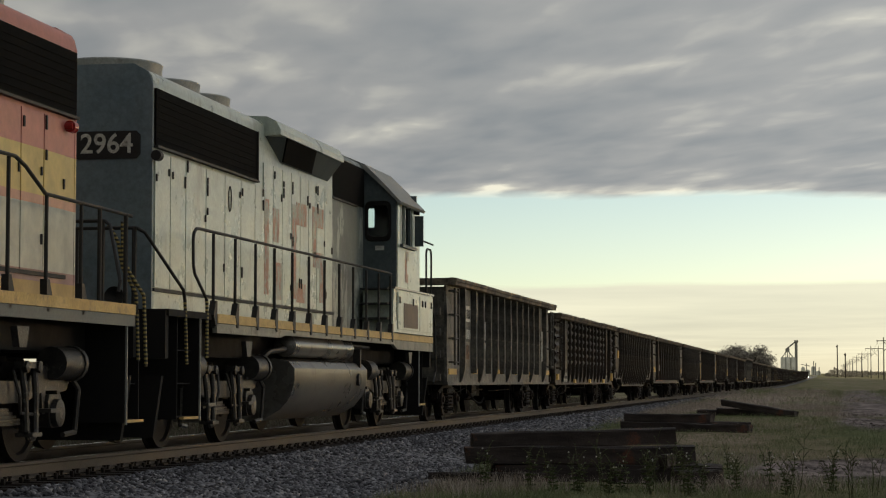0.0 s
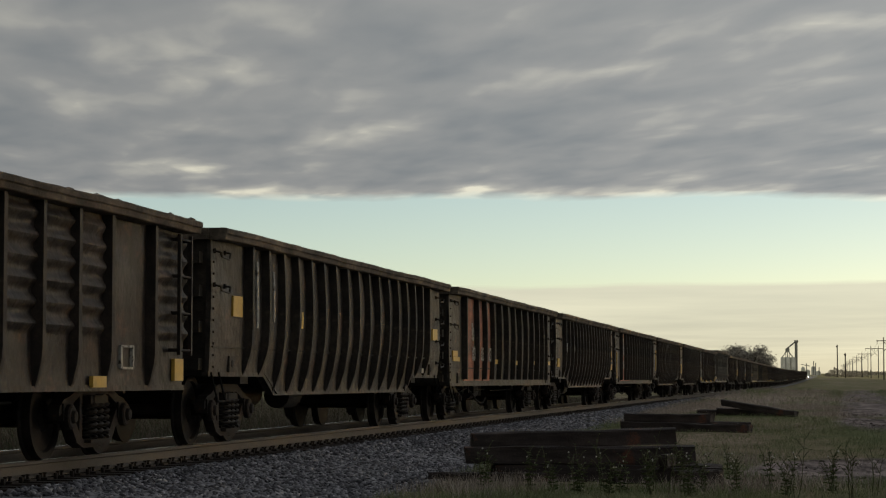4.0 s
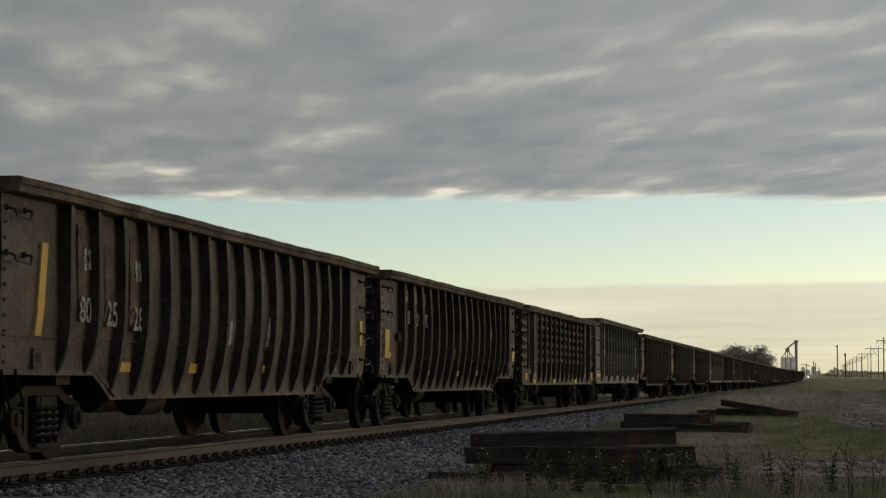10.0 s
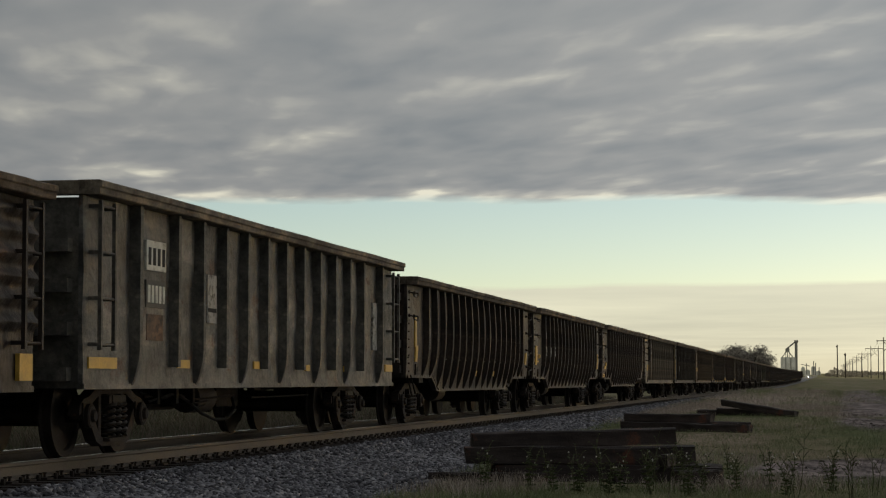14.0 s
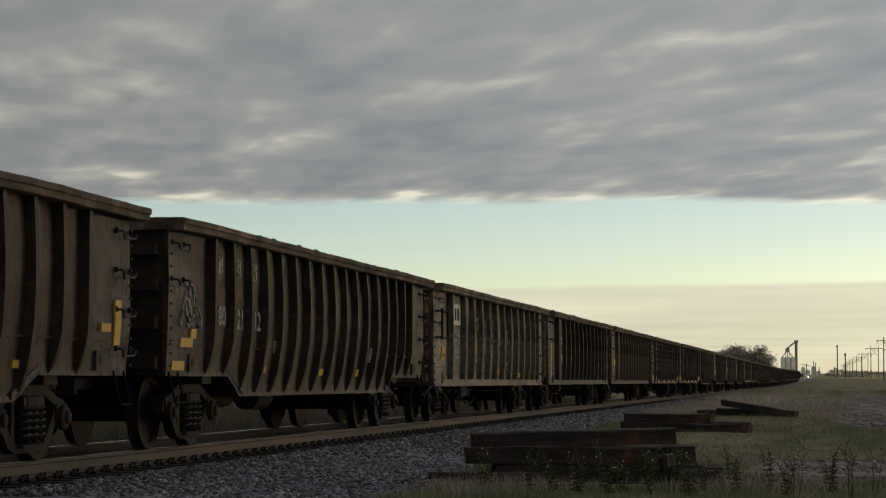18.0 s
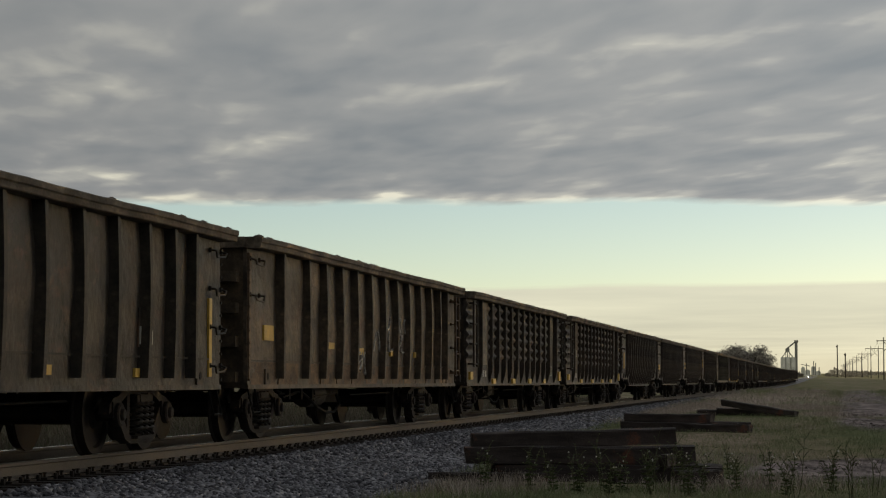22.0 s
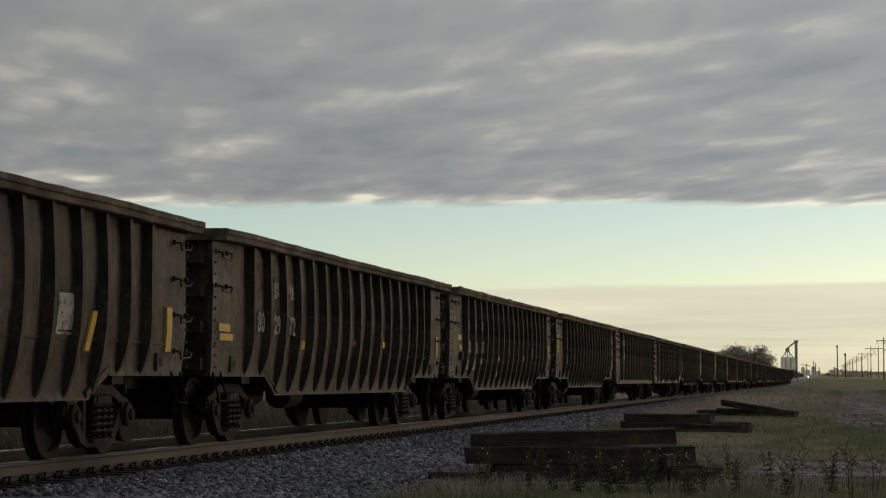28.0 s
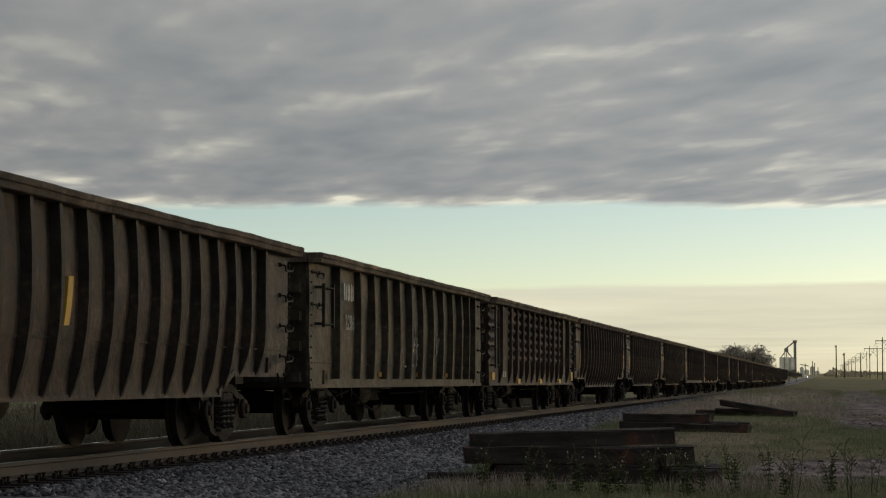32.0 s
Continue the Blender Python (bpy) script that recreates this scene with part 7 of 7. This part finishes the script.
def grass():
    rng = np.random.default_rng(9)
    blade = [(-0.5, 0, 0), (0.5, 0, 0), (0.28, 0.22, 0.62), (-0.28, 0.22, 0.62), (0.0, 0.7, 1.0)]
    # a blade of unit height: thin, bent over at the tip
    blade = [(x * 0.05, y * 0.5, z) for x, y, z in blade]
    faces = [(0, 1, 2), (0, 2, 3), (3, 2, 4)]
    sets = {"green": ([], []), "dry": ([], [])}
    for y0, y1, x1, per, size in ((21, 32, 10.5, 800, 0.11), (32, 50, 12.5, 460, 0.062), (50, 90, 16, 200, 0.075), (90, 200, 26, 40, 0.11)):
        count = int((y1 - y0) * (x1 - 3) * per)
        ys = rng.uniform(y0, y1, count)
        xs = rng.uniform(2.6, x1, count)
        u = rng.uniform(0, 1, count)
        for x, y, q in zip(xs, ys, u):
            if x < edge_of_bed(y) - 0.15:
                continue
            a = noise.noise((x * 0.35, y * 0.16, 4.0))
            b = noise.noise((x * 1.3, y * 0.7, 8.0))
            if bare(x, y) > 0.25 + 0.5 * q:
                continue
            if b + q < 0.25:
                continue
            if 4.2 < x < 7.9 and 26.2 < y < 28.3:
                continue
            front = 1.0 if y < 26.2 else 0.0
            dry = a * 2.0 + 1.0 * straw(x, y) - 0.9 * step(64, 52, y) * step(33, 36, y) * step(13, 11, x) + 0.30 * front + rng.normal(0, 0.25) > 0.27
            pts, sz = sets["dry" if dry else "green"]
            pts.append((x, y, land(x, y) - 0.01))
            sz.append(size * (1.0 + 0.9 * min(1.0, max(0.0, (y - 80) / 60)) if b > 0.0 and not dry else 1.0) * (0.75 if y < 27.5 else 1.0) * rng.uniform(0.5, 1.5) * (1.5 if dry else 1.0) * (1.0 + 0.6 * max(0, b)))
    for k, mat in (("green", GREEN_GRASS), ("dry", DRY_GRASS)):
        pts, sz = sets[k]
        me = scatter_mesh(k + "_grass", np.array(pts), blade, faces, np.array(sz), mat, 11 if k == "dry" else 12, lean=0.35, upright=True)
        tagged(new(k + "_grass", me), ("short green grass" if k == "green" else "dry straw-coloured grass") + " growing beside the railway", "grass", kind="stuff")
    # the far side of the line
    count = 60000
    ys = rng.uniform(30, 130, count)
    xs = -3.6 - rng.exponential(6.0, count)
    pts = [(x, y, land(x, y)) for x, y in zip(xs, ys) if noise.noise((x * 0.5, y * 0.3, 3.0)) > -0.25]
    me = scatter_mesh("field_grass", np.array(pts), blade, faces, rng.uniform(0.18, 0.48, len(pts)), FIELD_STRAW, 15, lean=0.35, upright=True)
    tagged(new("field_grass", me), "tall dry grass in the field behind the line", "grass", kind="stuff")
    count = 40000
    ys = rng.uniform(30, 130, count)
    xs = -3.6 - rng.exponential(7.0, count)
    pts = [(x, y, land(x, y)) for x, y in zip(xs, ys)]
    me = scatter_mesh("meadow_grass", np.array(pts), blade, faces, rng.uniform(0.15, 0.40, len(pts)), FIELD_GREEN, 16, lean=0.35, upright=True)
    tagged(new("meadow_grass", me), "green grass in the field behind the line", "grass", kind="stuff")


CLOD = island_material("dry_earth_clods", [(0, (0.075, 0.062, 0.06)), (0.5, (0.17, 0.14, 0.135)), (1, (0.36, 0.31, 0.295))], 0.95)


def clods():
    rng = np.random.default_rng(21)
    lump = [(1, 0, 0), (0.3, 0.9, 0), (-0.8, 0.6, 0), (-0.9, -0.5, 0), (0.4, -1, 0), (0.35, 0.1, 0.6), (-0.35, -0.1, 0.45)]
    faces = [(0, 1, 5), (1, 2, 5), (2, 6, 5), (2, 3, 6), (3, 4, 6), (4, 5, 6), (4, 0, 5)]
    pts, sz = [], []
    for x, y, q in zip(rng.uniform(6.2, 13.5, 26000), rng.uniform(27, 70, 26000), rng.uniform(0, 1, 26000)):
        if bare(x, y) > 0.2 + 0.5 * q and noise.noise((x * 1.7, y * 0.5, 5.0)) > -0.25:
            pts.append((x, y, land(x, y) - 0.006))
            sz.append(0.014 + 0.05 * q ** 3)
    me = scatter_mesh("earth_clods", np.array(pts), lump, faces, np.array(sz), CLOD, 23)
    tagged(new("earth_clods", me), "dry brown clods of churned bare earth", "earth", kind="stuff")


STEM = surface("weed_stem", (0.075, 0.085, 0.04), (0.11, 0.11, 0.06), 0.8, 0, 8, 60, None, bump=0.1)
LEAF = island_material("weed_leaf", [(0, (0.07, 0.10, 0.045)), (0.6, (0.11, 0.145, 0.065)), (1, (0.17, 0.19, 0.10))], 0.75)
SEED_HEAD = surface("pale_seed_head", (0.55, 0.54, 0.48), (0.66, 0.64, 0.58), 0.9, 0, 20, 80, None, bump=0.1)


def weed(seed, height=0.62, bare_stems=False):
    rng = random.Random(seed)
    root = tagged(new("weed_plant"), "tall dark roadside weed with thin branching stems" if bare_stems else "leafy green roadside weed with small pale seed heads", "weed", "weeds beside the line")
    leaves, heads = blank(), blank()

    def leaf(p, d, ln):
        d = Vector(d).normalized()
        side = d.cross(Vector((0, 0, 1))).normalized() * ln * 0.24
        q = p + d * ln * 0.55 + Vector((0, 0, ln * 0.12))
        tip = p + d * ln - Vector((0, 0, ln * 0.15))
        v = [leaves.verts.new(c) for c in (p, q + side, tip, q - side)]
        leaves.faces.new(v)

    for s in range(rng.randint(3, 5) if not bare_stems else rng.randint(1, 3)):
        stems = blank()
        a = rng.uniform(0, 6.28)
        lean = rng.uniform(0.03, 0.28)
        h = height * rng.uniform(0.6, 1.05)
        p = Vector((rng.uniform(-0.06, 0.06), rng.uniform(-0.06, 0.06), -0.02))
        n = 7
        for i in range(n):
            q = p + Vector((math.cos(a) * lean * h / n + rng.uniform(-0.012, 0.012), math.sin(a) * lean * h / n + rng.uniform(-0.012, 0.012), h / n))
            tube(stems, p, q, 0.006 * (1 - i / n * 0.6), 5, 0.006 * (1 - (i + 1) / n * 0.6), caps=False)
            for j in range(5 if not bare_stems else 2):
                b = rng.uniform(0, 6.28)
                if not bare_stems or rng.random() < 0.35:
                    leaf(q, (math.cos(b), math.sin(b), rng.uniform(0.1, 0.6)), rng.uniform(0.035, 0.075) * (0.7 if bare_stems else 1.25 - i / n * 0.6))
            if i > 2:
                b = rng.uniform(0, 6.28)
                r = q + Vector((math.cos(b) * 0.07, math.sin(b) * 0.07, rng.uniform(0.06, 0.12)))
                tube(stems, q, r, 0.0035, 4, caps=False)
                if rng.random() < (0.22 if not bare_stems else 0.16):
                    bmesh.ops.create_icosphere(heads, subdivisions=1, radius=0.010, matrix=Matrix.Translation(r))
                else:
                    leaf(r, (math.cos(b), math.sin(b), 0.5), 0.045)
            p = q
        part("stem", stems, STEM, root)
    part("foliage", leaves, LEAF, root)
    part("seed_head", heads, SEED_HEAD, root)
    return root


def weeds():
    rng = random.Random(3)
    kinds = [weed(i, 0.44) for i in range(4)] + [weed(10 + i, 0.62, True) for i in range(3)]
    spots = [(6.2, 24.4, 0), (6.55, 24.1, 1), (6.75, 24.6, 2), (7.0, 24.3, 3), (5.9, 24.7, 2), (7.25, 24.6, 5), (7.5, 24.2, 0), (6.35, 25.2, 5), (7.05, 25.1, 4),
             (7.62, 25.0, 1), (5.55, 25.2, 3), (8.66, 23.6, 4), (9.22, 23.3, 5), (9.28, 23.5, 6), (9.5, 24.4, 6), (8.62, 23.8, 1), (8.0, 24.6, 2), (9.1, 24.8, 0), (8.35, 25.3, 3),
             (9.75, 25.0, 1), (7.85, 27.3, 2), (5.0, 25.4, 0), (6.9, 25.9, 1), (7.3, 25.6, 3)]
    used = set()
    for x, y, k in spots:
        m = pose(x, y, land(x, y), 0, 0, rng.uniform(0, 360))
        if k not in used:
            used.add(k)
            kinds[k].matrix_basis = m
        else:
            copy_thing(kinds[k], m)


track_stones = scatter_ballast()
crossties()
far_ties()
tie_stacks()
grass()
clods()
weeds()


# ---------------------------------------------------------------- fence, poles, trees and buildings
POST = surface("weathered_post_wood", (0.10, 0.085, 0.07), (0.16, 0.14, 0.115), 0.9, 0, 3, 40, None, bump=0.4, stretch=(5, 5, 0.7))
DARK_POLE = surface("dark_treated_pole", (0.045, 0.04, 0.036), (0.075, 0.065, 0.058), 0.9, 0, 3, 40, None, bump=0.4, stretch=(5, 5, 0.4))


def fence():
    root = tagged(new("wire_fence"), "low wire fence on thin posts with pale tips", "fence")
    bm = blank()
    tube(bm, (0, 0, -0.05), (0, 0, 0.66), 0.03, 6)
    me = mesh_of("fence_post", bm, POST)
    bm = blank()
    tube(bm, (0, 0, 0.66), (0, 0, 0.76), 0.032, 6)
    cap = mesh_of("post_tip", bm, WHITE)
    for i in range(34):
        y = 34 + i * 2.6
        p = part("fence_post", me, None, root, at=pose(-12, y, land(-12, y), random.uniform(-3, 3), random.uniform(-3, 3)))
        if i % 2 == 0:
            part("post_tip", cap, None, p)
    for z in (0.3, 0.58):
        bm = blank()
        pipe(bm, [(-12, 34 + i * 2.6, z + 0.02 * math.sin(i * 2.1)) for i in range(34)], 0.008, 4)
        part("wire", bm, DARK_POLE, root)


def h_frame(x, y):
    z = lift(y) * 0.8
    root = tagged(new("power_pylon"), "wooden two-pole power line frame with cross braces", "power pole", "power line poles", )
    root.matrix_basis = pose(x, y, z)
    h = 16.5
    for s in (-1.85, 1.85):
        bm = blank()
        tube(bm, (s, 0, -0.3), (s, 0, h), 0.24, 8, 0.16)
        part("pole", bm, DARK_POLE, root)
    bm = blank()
    box(bm, -4.6, 4.6, -0.12, 0.12, h - 1.5, h - 1.2)
    part("crossarm", bm, DARK_POLE, root)
    bm = blank()
    for a, b in (((-1.85, 0.2, h - 1.6), (1.85, 0.2, h - 5.3)), ((1.85, -0.2, h - 1.6), (-1.85, -0.2, h - 5.3))):
        tube(bm, a, b, 0.09, 6)
    part("brace", bm, DARK_POLE, root)
    for s in (-4.3, 0.0, 4.3):
        bm = blank()
        tube(bm, (s, 0, h - 1.5), (s, 0, h - 2.6), 0.10, 6)
        part("insulator", bm, DARK_POLE, root)
    return root


def power_line():
    ys = [835, 1090, 1385, 1660, 1960, 2260, 2560, 2860, 3160, 3500]
    for y in ys:
        h_frame(31.5, y)
    for s in (-4.3, 0.0, 4.3):
        bm = blank()
        for a, b in zip([560] + ys, ys):
            last = None
            for i in range(7):
                q = i / 6
                y = a + (b - a) * q
                p = (31.5 + s, y, 14.2 + lift(y) * 0.8 - 6.0 * q * (1 - q))
                if last:
                    tube(bm, last, p, 0.035, 4, caps=False)
                last = p
        thing("power_cable", "thin sagging power line cable", "cable", "power line cables", bm=bm, material=DARK_POLE)
    for x, y, h in ((13.2, 1100, 16.6), (16.4, 1000, 11.6), (12.2, 1300, 6.2)):
        bm = blank()
        z = lift(y) * 0.8
        tube(bm, (0, 0, -0.3), (0, 0, h + 0.6), 0.34, 8, 0.26)
        root = thing("utility_pole", "lone dark wooden pole standing in the field", "pole", "lone poles", at=pose(x, y, z))
        part("pole", bm, DARK_POLE, root)
        bm = blank()
        box(bm, -0.7, 0.4, -0.15, 0.15, h - 0.5, h - 0.0)
        part("bracket", bm, DARK_POLE, root)


BARK = surface("tree_bark", (0.05, 0.042, 0.035), (0.09, 0.075, 0.06), 0.9, 0, 3, 30, None, bump=0.5)
# twig greys lightened: the haze of distance is put into their base colour
HAZED_TWIGS = island_material("hazed_twigs", [(0, (0.17, 0.155, 0.135)), (0.6, (0.25, 0.225, 0.19)), (1, (0.33, 0.30, 0.25))], 0.9)


def tree(seed, h, spread):
    """A tapered trunk that forks into limbs, and a ragged crown of small twig and leaf clumps."""
    rng = random.Random(seed)
    root = tagged(new("tree"), "dark nearly bare spreading tree behind the train", "tree", "trees behind the line")
    trunk, crown = blank(), blank()
    tips = []

    def grow(p, d, ln, r, depth):
        q = p + d * ln
        tube(trunk, p, q, r, 6, r * 0.65, caps=False)
        if depth == 0:
            tips.append(q)
            return
        for i in range(rng.randint(2, 4)):
            e = (d + Vector((rng.uniform(-1, 1) * spread, rng.uniform(-1, 1) * spread, rng.uniform(-0.35, 0.25)))).normalized()
            grow(q, e, ln * rng.uniform(0.6, 0.85), r * 0.6, depth - 1)

    grow(Vector((0, 0, -0.2)), Vector((rng.uniform(-0.1, 0.1), 0, 1)).normalized(), h * 0.27, h * 0.032, 4)
    for t in tips:
        for j in range(46):
            o = t + Vector((rng.gauss(0, 0.065 * h), rng.gauss(0, 0.065 * h), rng.gauss(-0.03, 0.045) * h))
            d = Vector((rng.uniform(-1, 1), rng.uniform(-1, 1), rng.uniform(-0.4, 1))).normalized()
            u = d.orthogonal().normalized()
            s = h * rng.uniform(0.014, 0.034)
            v = [crown.verts.new(c) for c in (o, o + d * s + u * s * 0.35, o + d * s * 1.9, o + d * s - u * s * 0.35)]
            crown.faces.new(v)
    part("trunk", trunk, BARK, root)
    part("crown", crown, HAZED_TWIGS, root)
    return root


def trees():
    base = [tree(1, 12.0, 0.8), tree(2, 11.5, 0.95), tree(3, 9.5, 0.9)]
    spots = [(-8.6, 500, 0, 1.0), (-11.2, 505, 1, 1.02), (-7.2, 515, 2, 0.95), (-13.6, 512, 2, 1.05), (-15.8, 500, 1, 0.85), (-18.5, 520, 0, 0.85), (-21.5, 540, 2, 1.0),
             (-2.0, 620, 2, 0.5), (-0.5, 660, 1, 0.35)]
    used = set()
    for i, (x, y, k, s) in enumerate(spots):
        m = pose(x, y, lift(y) * 0.8, 0, 0, i * 77)
        if k in used:
            ob = copy_thing(base[k], m)
        else:
            used.add(k)
            ob = base[k]
            ob.matrix_basis = m
        ob.scale = (s * 1.05, s, s)
    for i, (x, y, w, h) in enumerate(((8.2, 1240, 2.2, 3.0), (10.5, 1250, 3.0, 4.6), (13.0, 1245, 3.2, 5.4), (16.0, 1255, 3.0, 4.8), (18.6, 1260, 2.6, 3.8), (21.5, 1300, 3.0, 3.4), (26.0, 1500, 4.0, 3.6), (32.0, 1500, 4.0, 3.2))):
        rng = random.Random(40 + i)
        ob = tagged(new("bush"), "dense dark bush far along the line", "bush", "bushes along the line")
        ob.matrix_basis = pose(x, y, lift(y) * 0.8)
        bm, wood = blank(), blank()
        for j in range(7):
            tube(wood, (rng.uniform(-0.3, 0.3) * w, rng.uniform(-0.3, 0.3) * w, -0.2), (rng.uniform(-0.6, 0.6) * w, rng.uniform(-0.6, 0.6) * w, h * rng.uniform(0.5, 0.9)), 0.09, 5, 0.03)
        for j in range(420):
            a, q = rng.uniform(0, 6.28), rng.random() ** 0.5
            z = rng.random() ** 0.8
            r = w * q * math.sqrt(max(0.05, 1 - (z * 0.95) ** 2)) * rng.uniform(0.8, 1.12)
            o = Vector((r * math.cos(a), r * math.sin(a), h * z))
            d = Vector((rng.uniform(-1, 1), rng.uniform(-1, 1), rng.uniform(-0.2, 1))).normalized()
            u = d.orthogonal().normalized()
            s = rng.uniform(0.2, 0.45)
            bm.faces.new([bm.verts.new(c) for c in (o, o + d * s + u * s * 0.5, o + d * s * 1.8, o + d * s - u * s * 0.5)])
        part("stem", wood, BARK, ob)
        part("foliage", bm, HAZED_TWIGS, ob)
    # low far woods along the horizon
    rng = np.random.default_rng(21)
    tri = [(-0.5, 0, 0), (0.5, 0, 0.1), (0.1, 0.2, 1.0), (-0.2, -0.3, 0.6)]
    faces = [(0, 1, 2), (0, 2, 3)]
    pts = [(x, 3300 + 500 * rng.random(), lift(3300) * 0.8 + 5.5 * rng.random() * (0.6 + 0.4 * math.sin(x * 0.01) * math.sin(x * 0.037))) for x in np.concatenate((rng.uniform(30, 900, 5000), rng.uniform(-2600, -40, 9000)))]
    me = scatter_mesh("far_woods", np.array(pts), tri, faces, rng.uniform(2, 6, len(pts)), HAZED_TWIGS, 22, upright=True)
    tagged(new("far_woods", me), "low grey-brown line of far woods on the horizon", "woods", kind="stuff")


ZINC = surface("pale_galvanised_sheet", (0.42, 0.43, 0.43), (0.52, 0.53, 0.53), 0.5, 0.2, 0.2, 3, (0.3, 0.27, 0.24), (0.6, 0.8), 0.05)
ZINC_DARK = surface("grey_steel_frame", (0.16, 0.165, 0.17), (0.22, 0.225, 0.23), 0.6, 0.2, 0.3, 3, None, bump=0.05)


def grain_elevator():
    y, z = 1800, lift(1800) * 0.8
    root = tagged(new("grain_elevator"), "pale grain elevator with bins, leg tower and sloping conveyors", "grain elevator")
    root.matrix_basis = pose(0, y, z)
    top = 29.5 - z + 3.5
    for i, x in enumerate((-28.5, -24.2, -20.0)):
        bm = blank()
        lathe(bm, [(0, 2.15), (15.9, 2.15), (16.3, 2.0), (16.3, 0.4)], 20, (x, 0, 0), "z")
        part("bin", bm, ZINC, root, "pale round storage bin", smooth=True)
    bm = blank()
    box(bm, -18.9, -16.6, -1.2, 1.2, 0, top)
    tower = part("leg_tower", bm, ZINC_DARK, root, "tall bucket elevator tower")
    bm = blank()
    box(bm, -19.4, -16.0, -1.6, 1.6, top, top + 1.9)
    part("head_house", bm, ZINC_DARK, tower)
    bm = blank()
    box(bm, -26.2, -23.6, -1.2, 1.2, top - 7.5, top - 4.6)
    part("distributor", bm, ZINC_DARK, root)
    for a, b, r in (((-18.5, 0, top + 0.6), (-25, 0, top - 4.8), 0.55), ((-25.4, 0, top - 7), (-29.5, 0, 16), 0.4), ((-24.4, 0, top - 7), (-20.5, 0, 16.4), 0.4), ((-24.9, 0, top - 7), (-24.9, 0, 16), 0.4)):
        bm = blank()
        tube(bm, a, b, r, 8)
        part("spout", bm, ZINC_DARK, root)
    for x in (-26.4, -23.4):
        bm = blank()
        tube(bm, (x, 0, 15), (x, 0, top - 5), 0.22, 6)
        part("support_post", bm, ZINC_DARK, root)
    for x0, x1, h, name in ((-15.8, -12.5, 8.5, "shed"), (-12.2, -7.8, 6.0, "shed"), (-6.8, -3.0, 9.0, "shed"), (-2.6, 1.5, 5.0, "shed")):
        bm = blank()
        prism(bm, [(x0, 0), (x1, 0), (x1, h), ((x0 + x1) / 2, h + 1.1), (x0, h)], 150, 165, "y")
        part(name, bm, ZINC, root, "low pale metal shed")
    for x, h in ((-11.0, 12.5), (-4.6, 14.5), (-2.8, 13.0), (0.2, 9.0)):
        bm = blank()
        tube(bm, (x, 150, 0), (x, 150, h), 0.4, 8)
        part("leg", bm, ZINC_DARK, root)
    bm = blank()
    tube(bm, (-15.5, 150, 11.5), (-8.0, 150, 10.0), 0.35, 6)
    part("conveyor", bm, ZINC_DARK, root)


LAMP = bpy.data.materials.new("lit_headlamp")
LAMP.use_nodes = True
LAMP.node_tree.nodes["Principled BSDF"].inputs["Emission Color"].default_value = (1, 0.95, 0.85, 1)
LAMP.node_tree.nodes["Principled BSDF"].inputs["Emission Strength"].default_value = 6.0


def far_vehicle():
    """A distant road vehicle that faces the camera with one lamp lit."""
    x, y = -2.4, 1150
    root = tagged(new("distant_truck"), "distant parked truck with a lit headlamp", "truck")
    root.matrix_basis = pose(x, y, lift(y) * 0.8)
    bm = blank()
    prism(bm, [(-2.6, 0.5), (2.6, 0.5), (2.6, 1.3), (1.2, 1.4), (0.6, 2.2), (-1.0, 2.2), (-1.4, 1.4), (-2.6, 1.3)], -0.95, 0.95)
    part("body", bm, ZINC, root)
    for s in (1, -1):
        for q in (-1.7, 1.7):
            bm = blank()
            lathe(bm, [(s * 0.7, 0.38), (s * 0.95, 0.38), (s * 0.97, 0.2)], 14, (0, q, 0.38))
            part("wheel", bm, BLACK, root)
    bm = blank()
    lathe(bm, [(-2.75, 0.14), (-2.68, 0.18), (-2.6, 0.18)], 14, (0.6, 0, 0.95), "y")
    part("headlamp", bm, LAMP, root, "lit headlamp")


fence()
power_line()
trees()
grain_elevator()
far_vehicle()

# ---------------------------------------------------------------- what moves
def travelled(t):
    return 12.93 * t - 0.634 * t * t / 30


def line_pose(y):
    return Matrix.Translation((0, y, RT + lift(y)))


def roll_out(wheel, y, r):
    """Turns a wheelset as its car rolls on; y and r are its place on the truck and its radius."""
    total = travelled(32.0) / r
    steps = int(total / radians(80)) + 1
    rows = []
    for i in range(steps + 1):
        t = 32.0 * i / steps
        rows.append((t, Matrix.Translation((0, y, r)) @ Matrix.Rotation(travelled(t) / r, 4, "X")))
    walk(wheel, rows)


def motions():
    wheels = []
    for thing_, far in [(lo, False) for lo, mid, turn in LOCOS] + [(car, i > 27) for i, (car, mid) in enumerate(TRAIN)]:
        for o in thing_.children_recursive:
            if o.name.startswith("wheelset") and not far:
                wheels.append((o, o.location.y, o.location.z))
    for lo, mid, turn in LOCOS:
        walk(lo, [(t, line_pose(mid - travelled(t)) @ pose(0, 0, 0, 0, 0, turn)) for t in range(0, 33, 2)])
    for car, mid in TRAIN:
        walk(car, [(t, line_pose(mid - travelled(t))) for t in range(0, 33, 2)])
    rolled = {}
    for o, place, r in wheels:
        key = (round(place, 2), round(r, 3))
        if key not in rolled:
            roll_out(o, place, r)
            rolled[key] = o.animation_data
        else:
            o.rotation_mode = "QUATERNION"
            keys = o.animation_data_create()
            keys.action = rolled[key].action
            keys.action_slot = rolled[key].action_slot
    for sheet, high, pace in ((deck, 150, 1.0), (bank, 45, 0.2)):
        walk(sheet, [(t, pose(9 - 4.2 * t * pace, 2.3 * t * pace, high, 0, 0, 10.2)) for t in (0, 8, 16, 24, 32)])


motions()
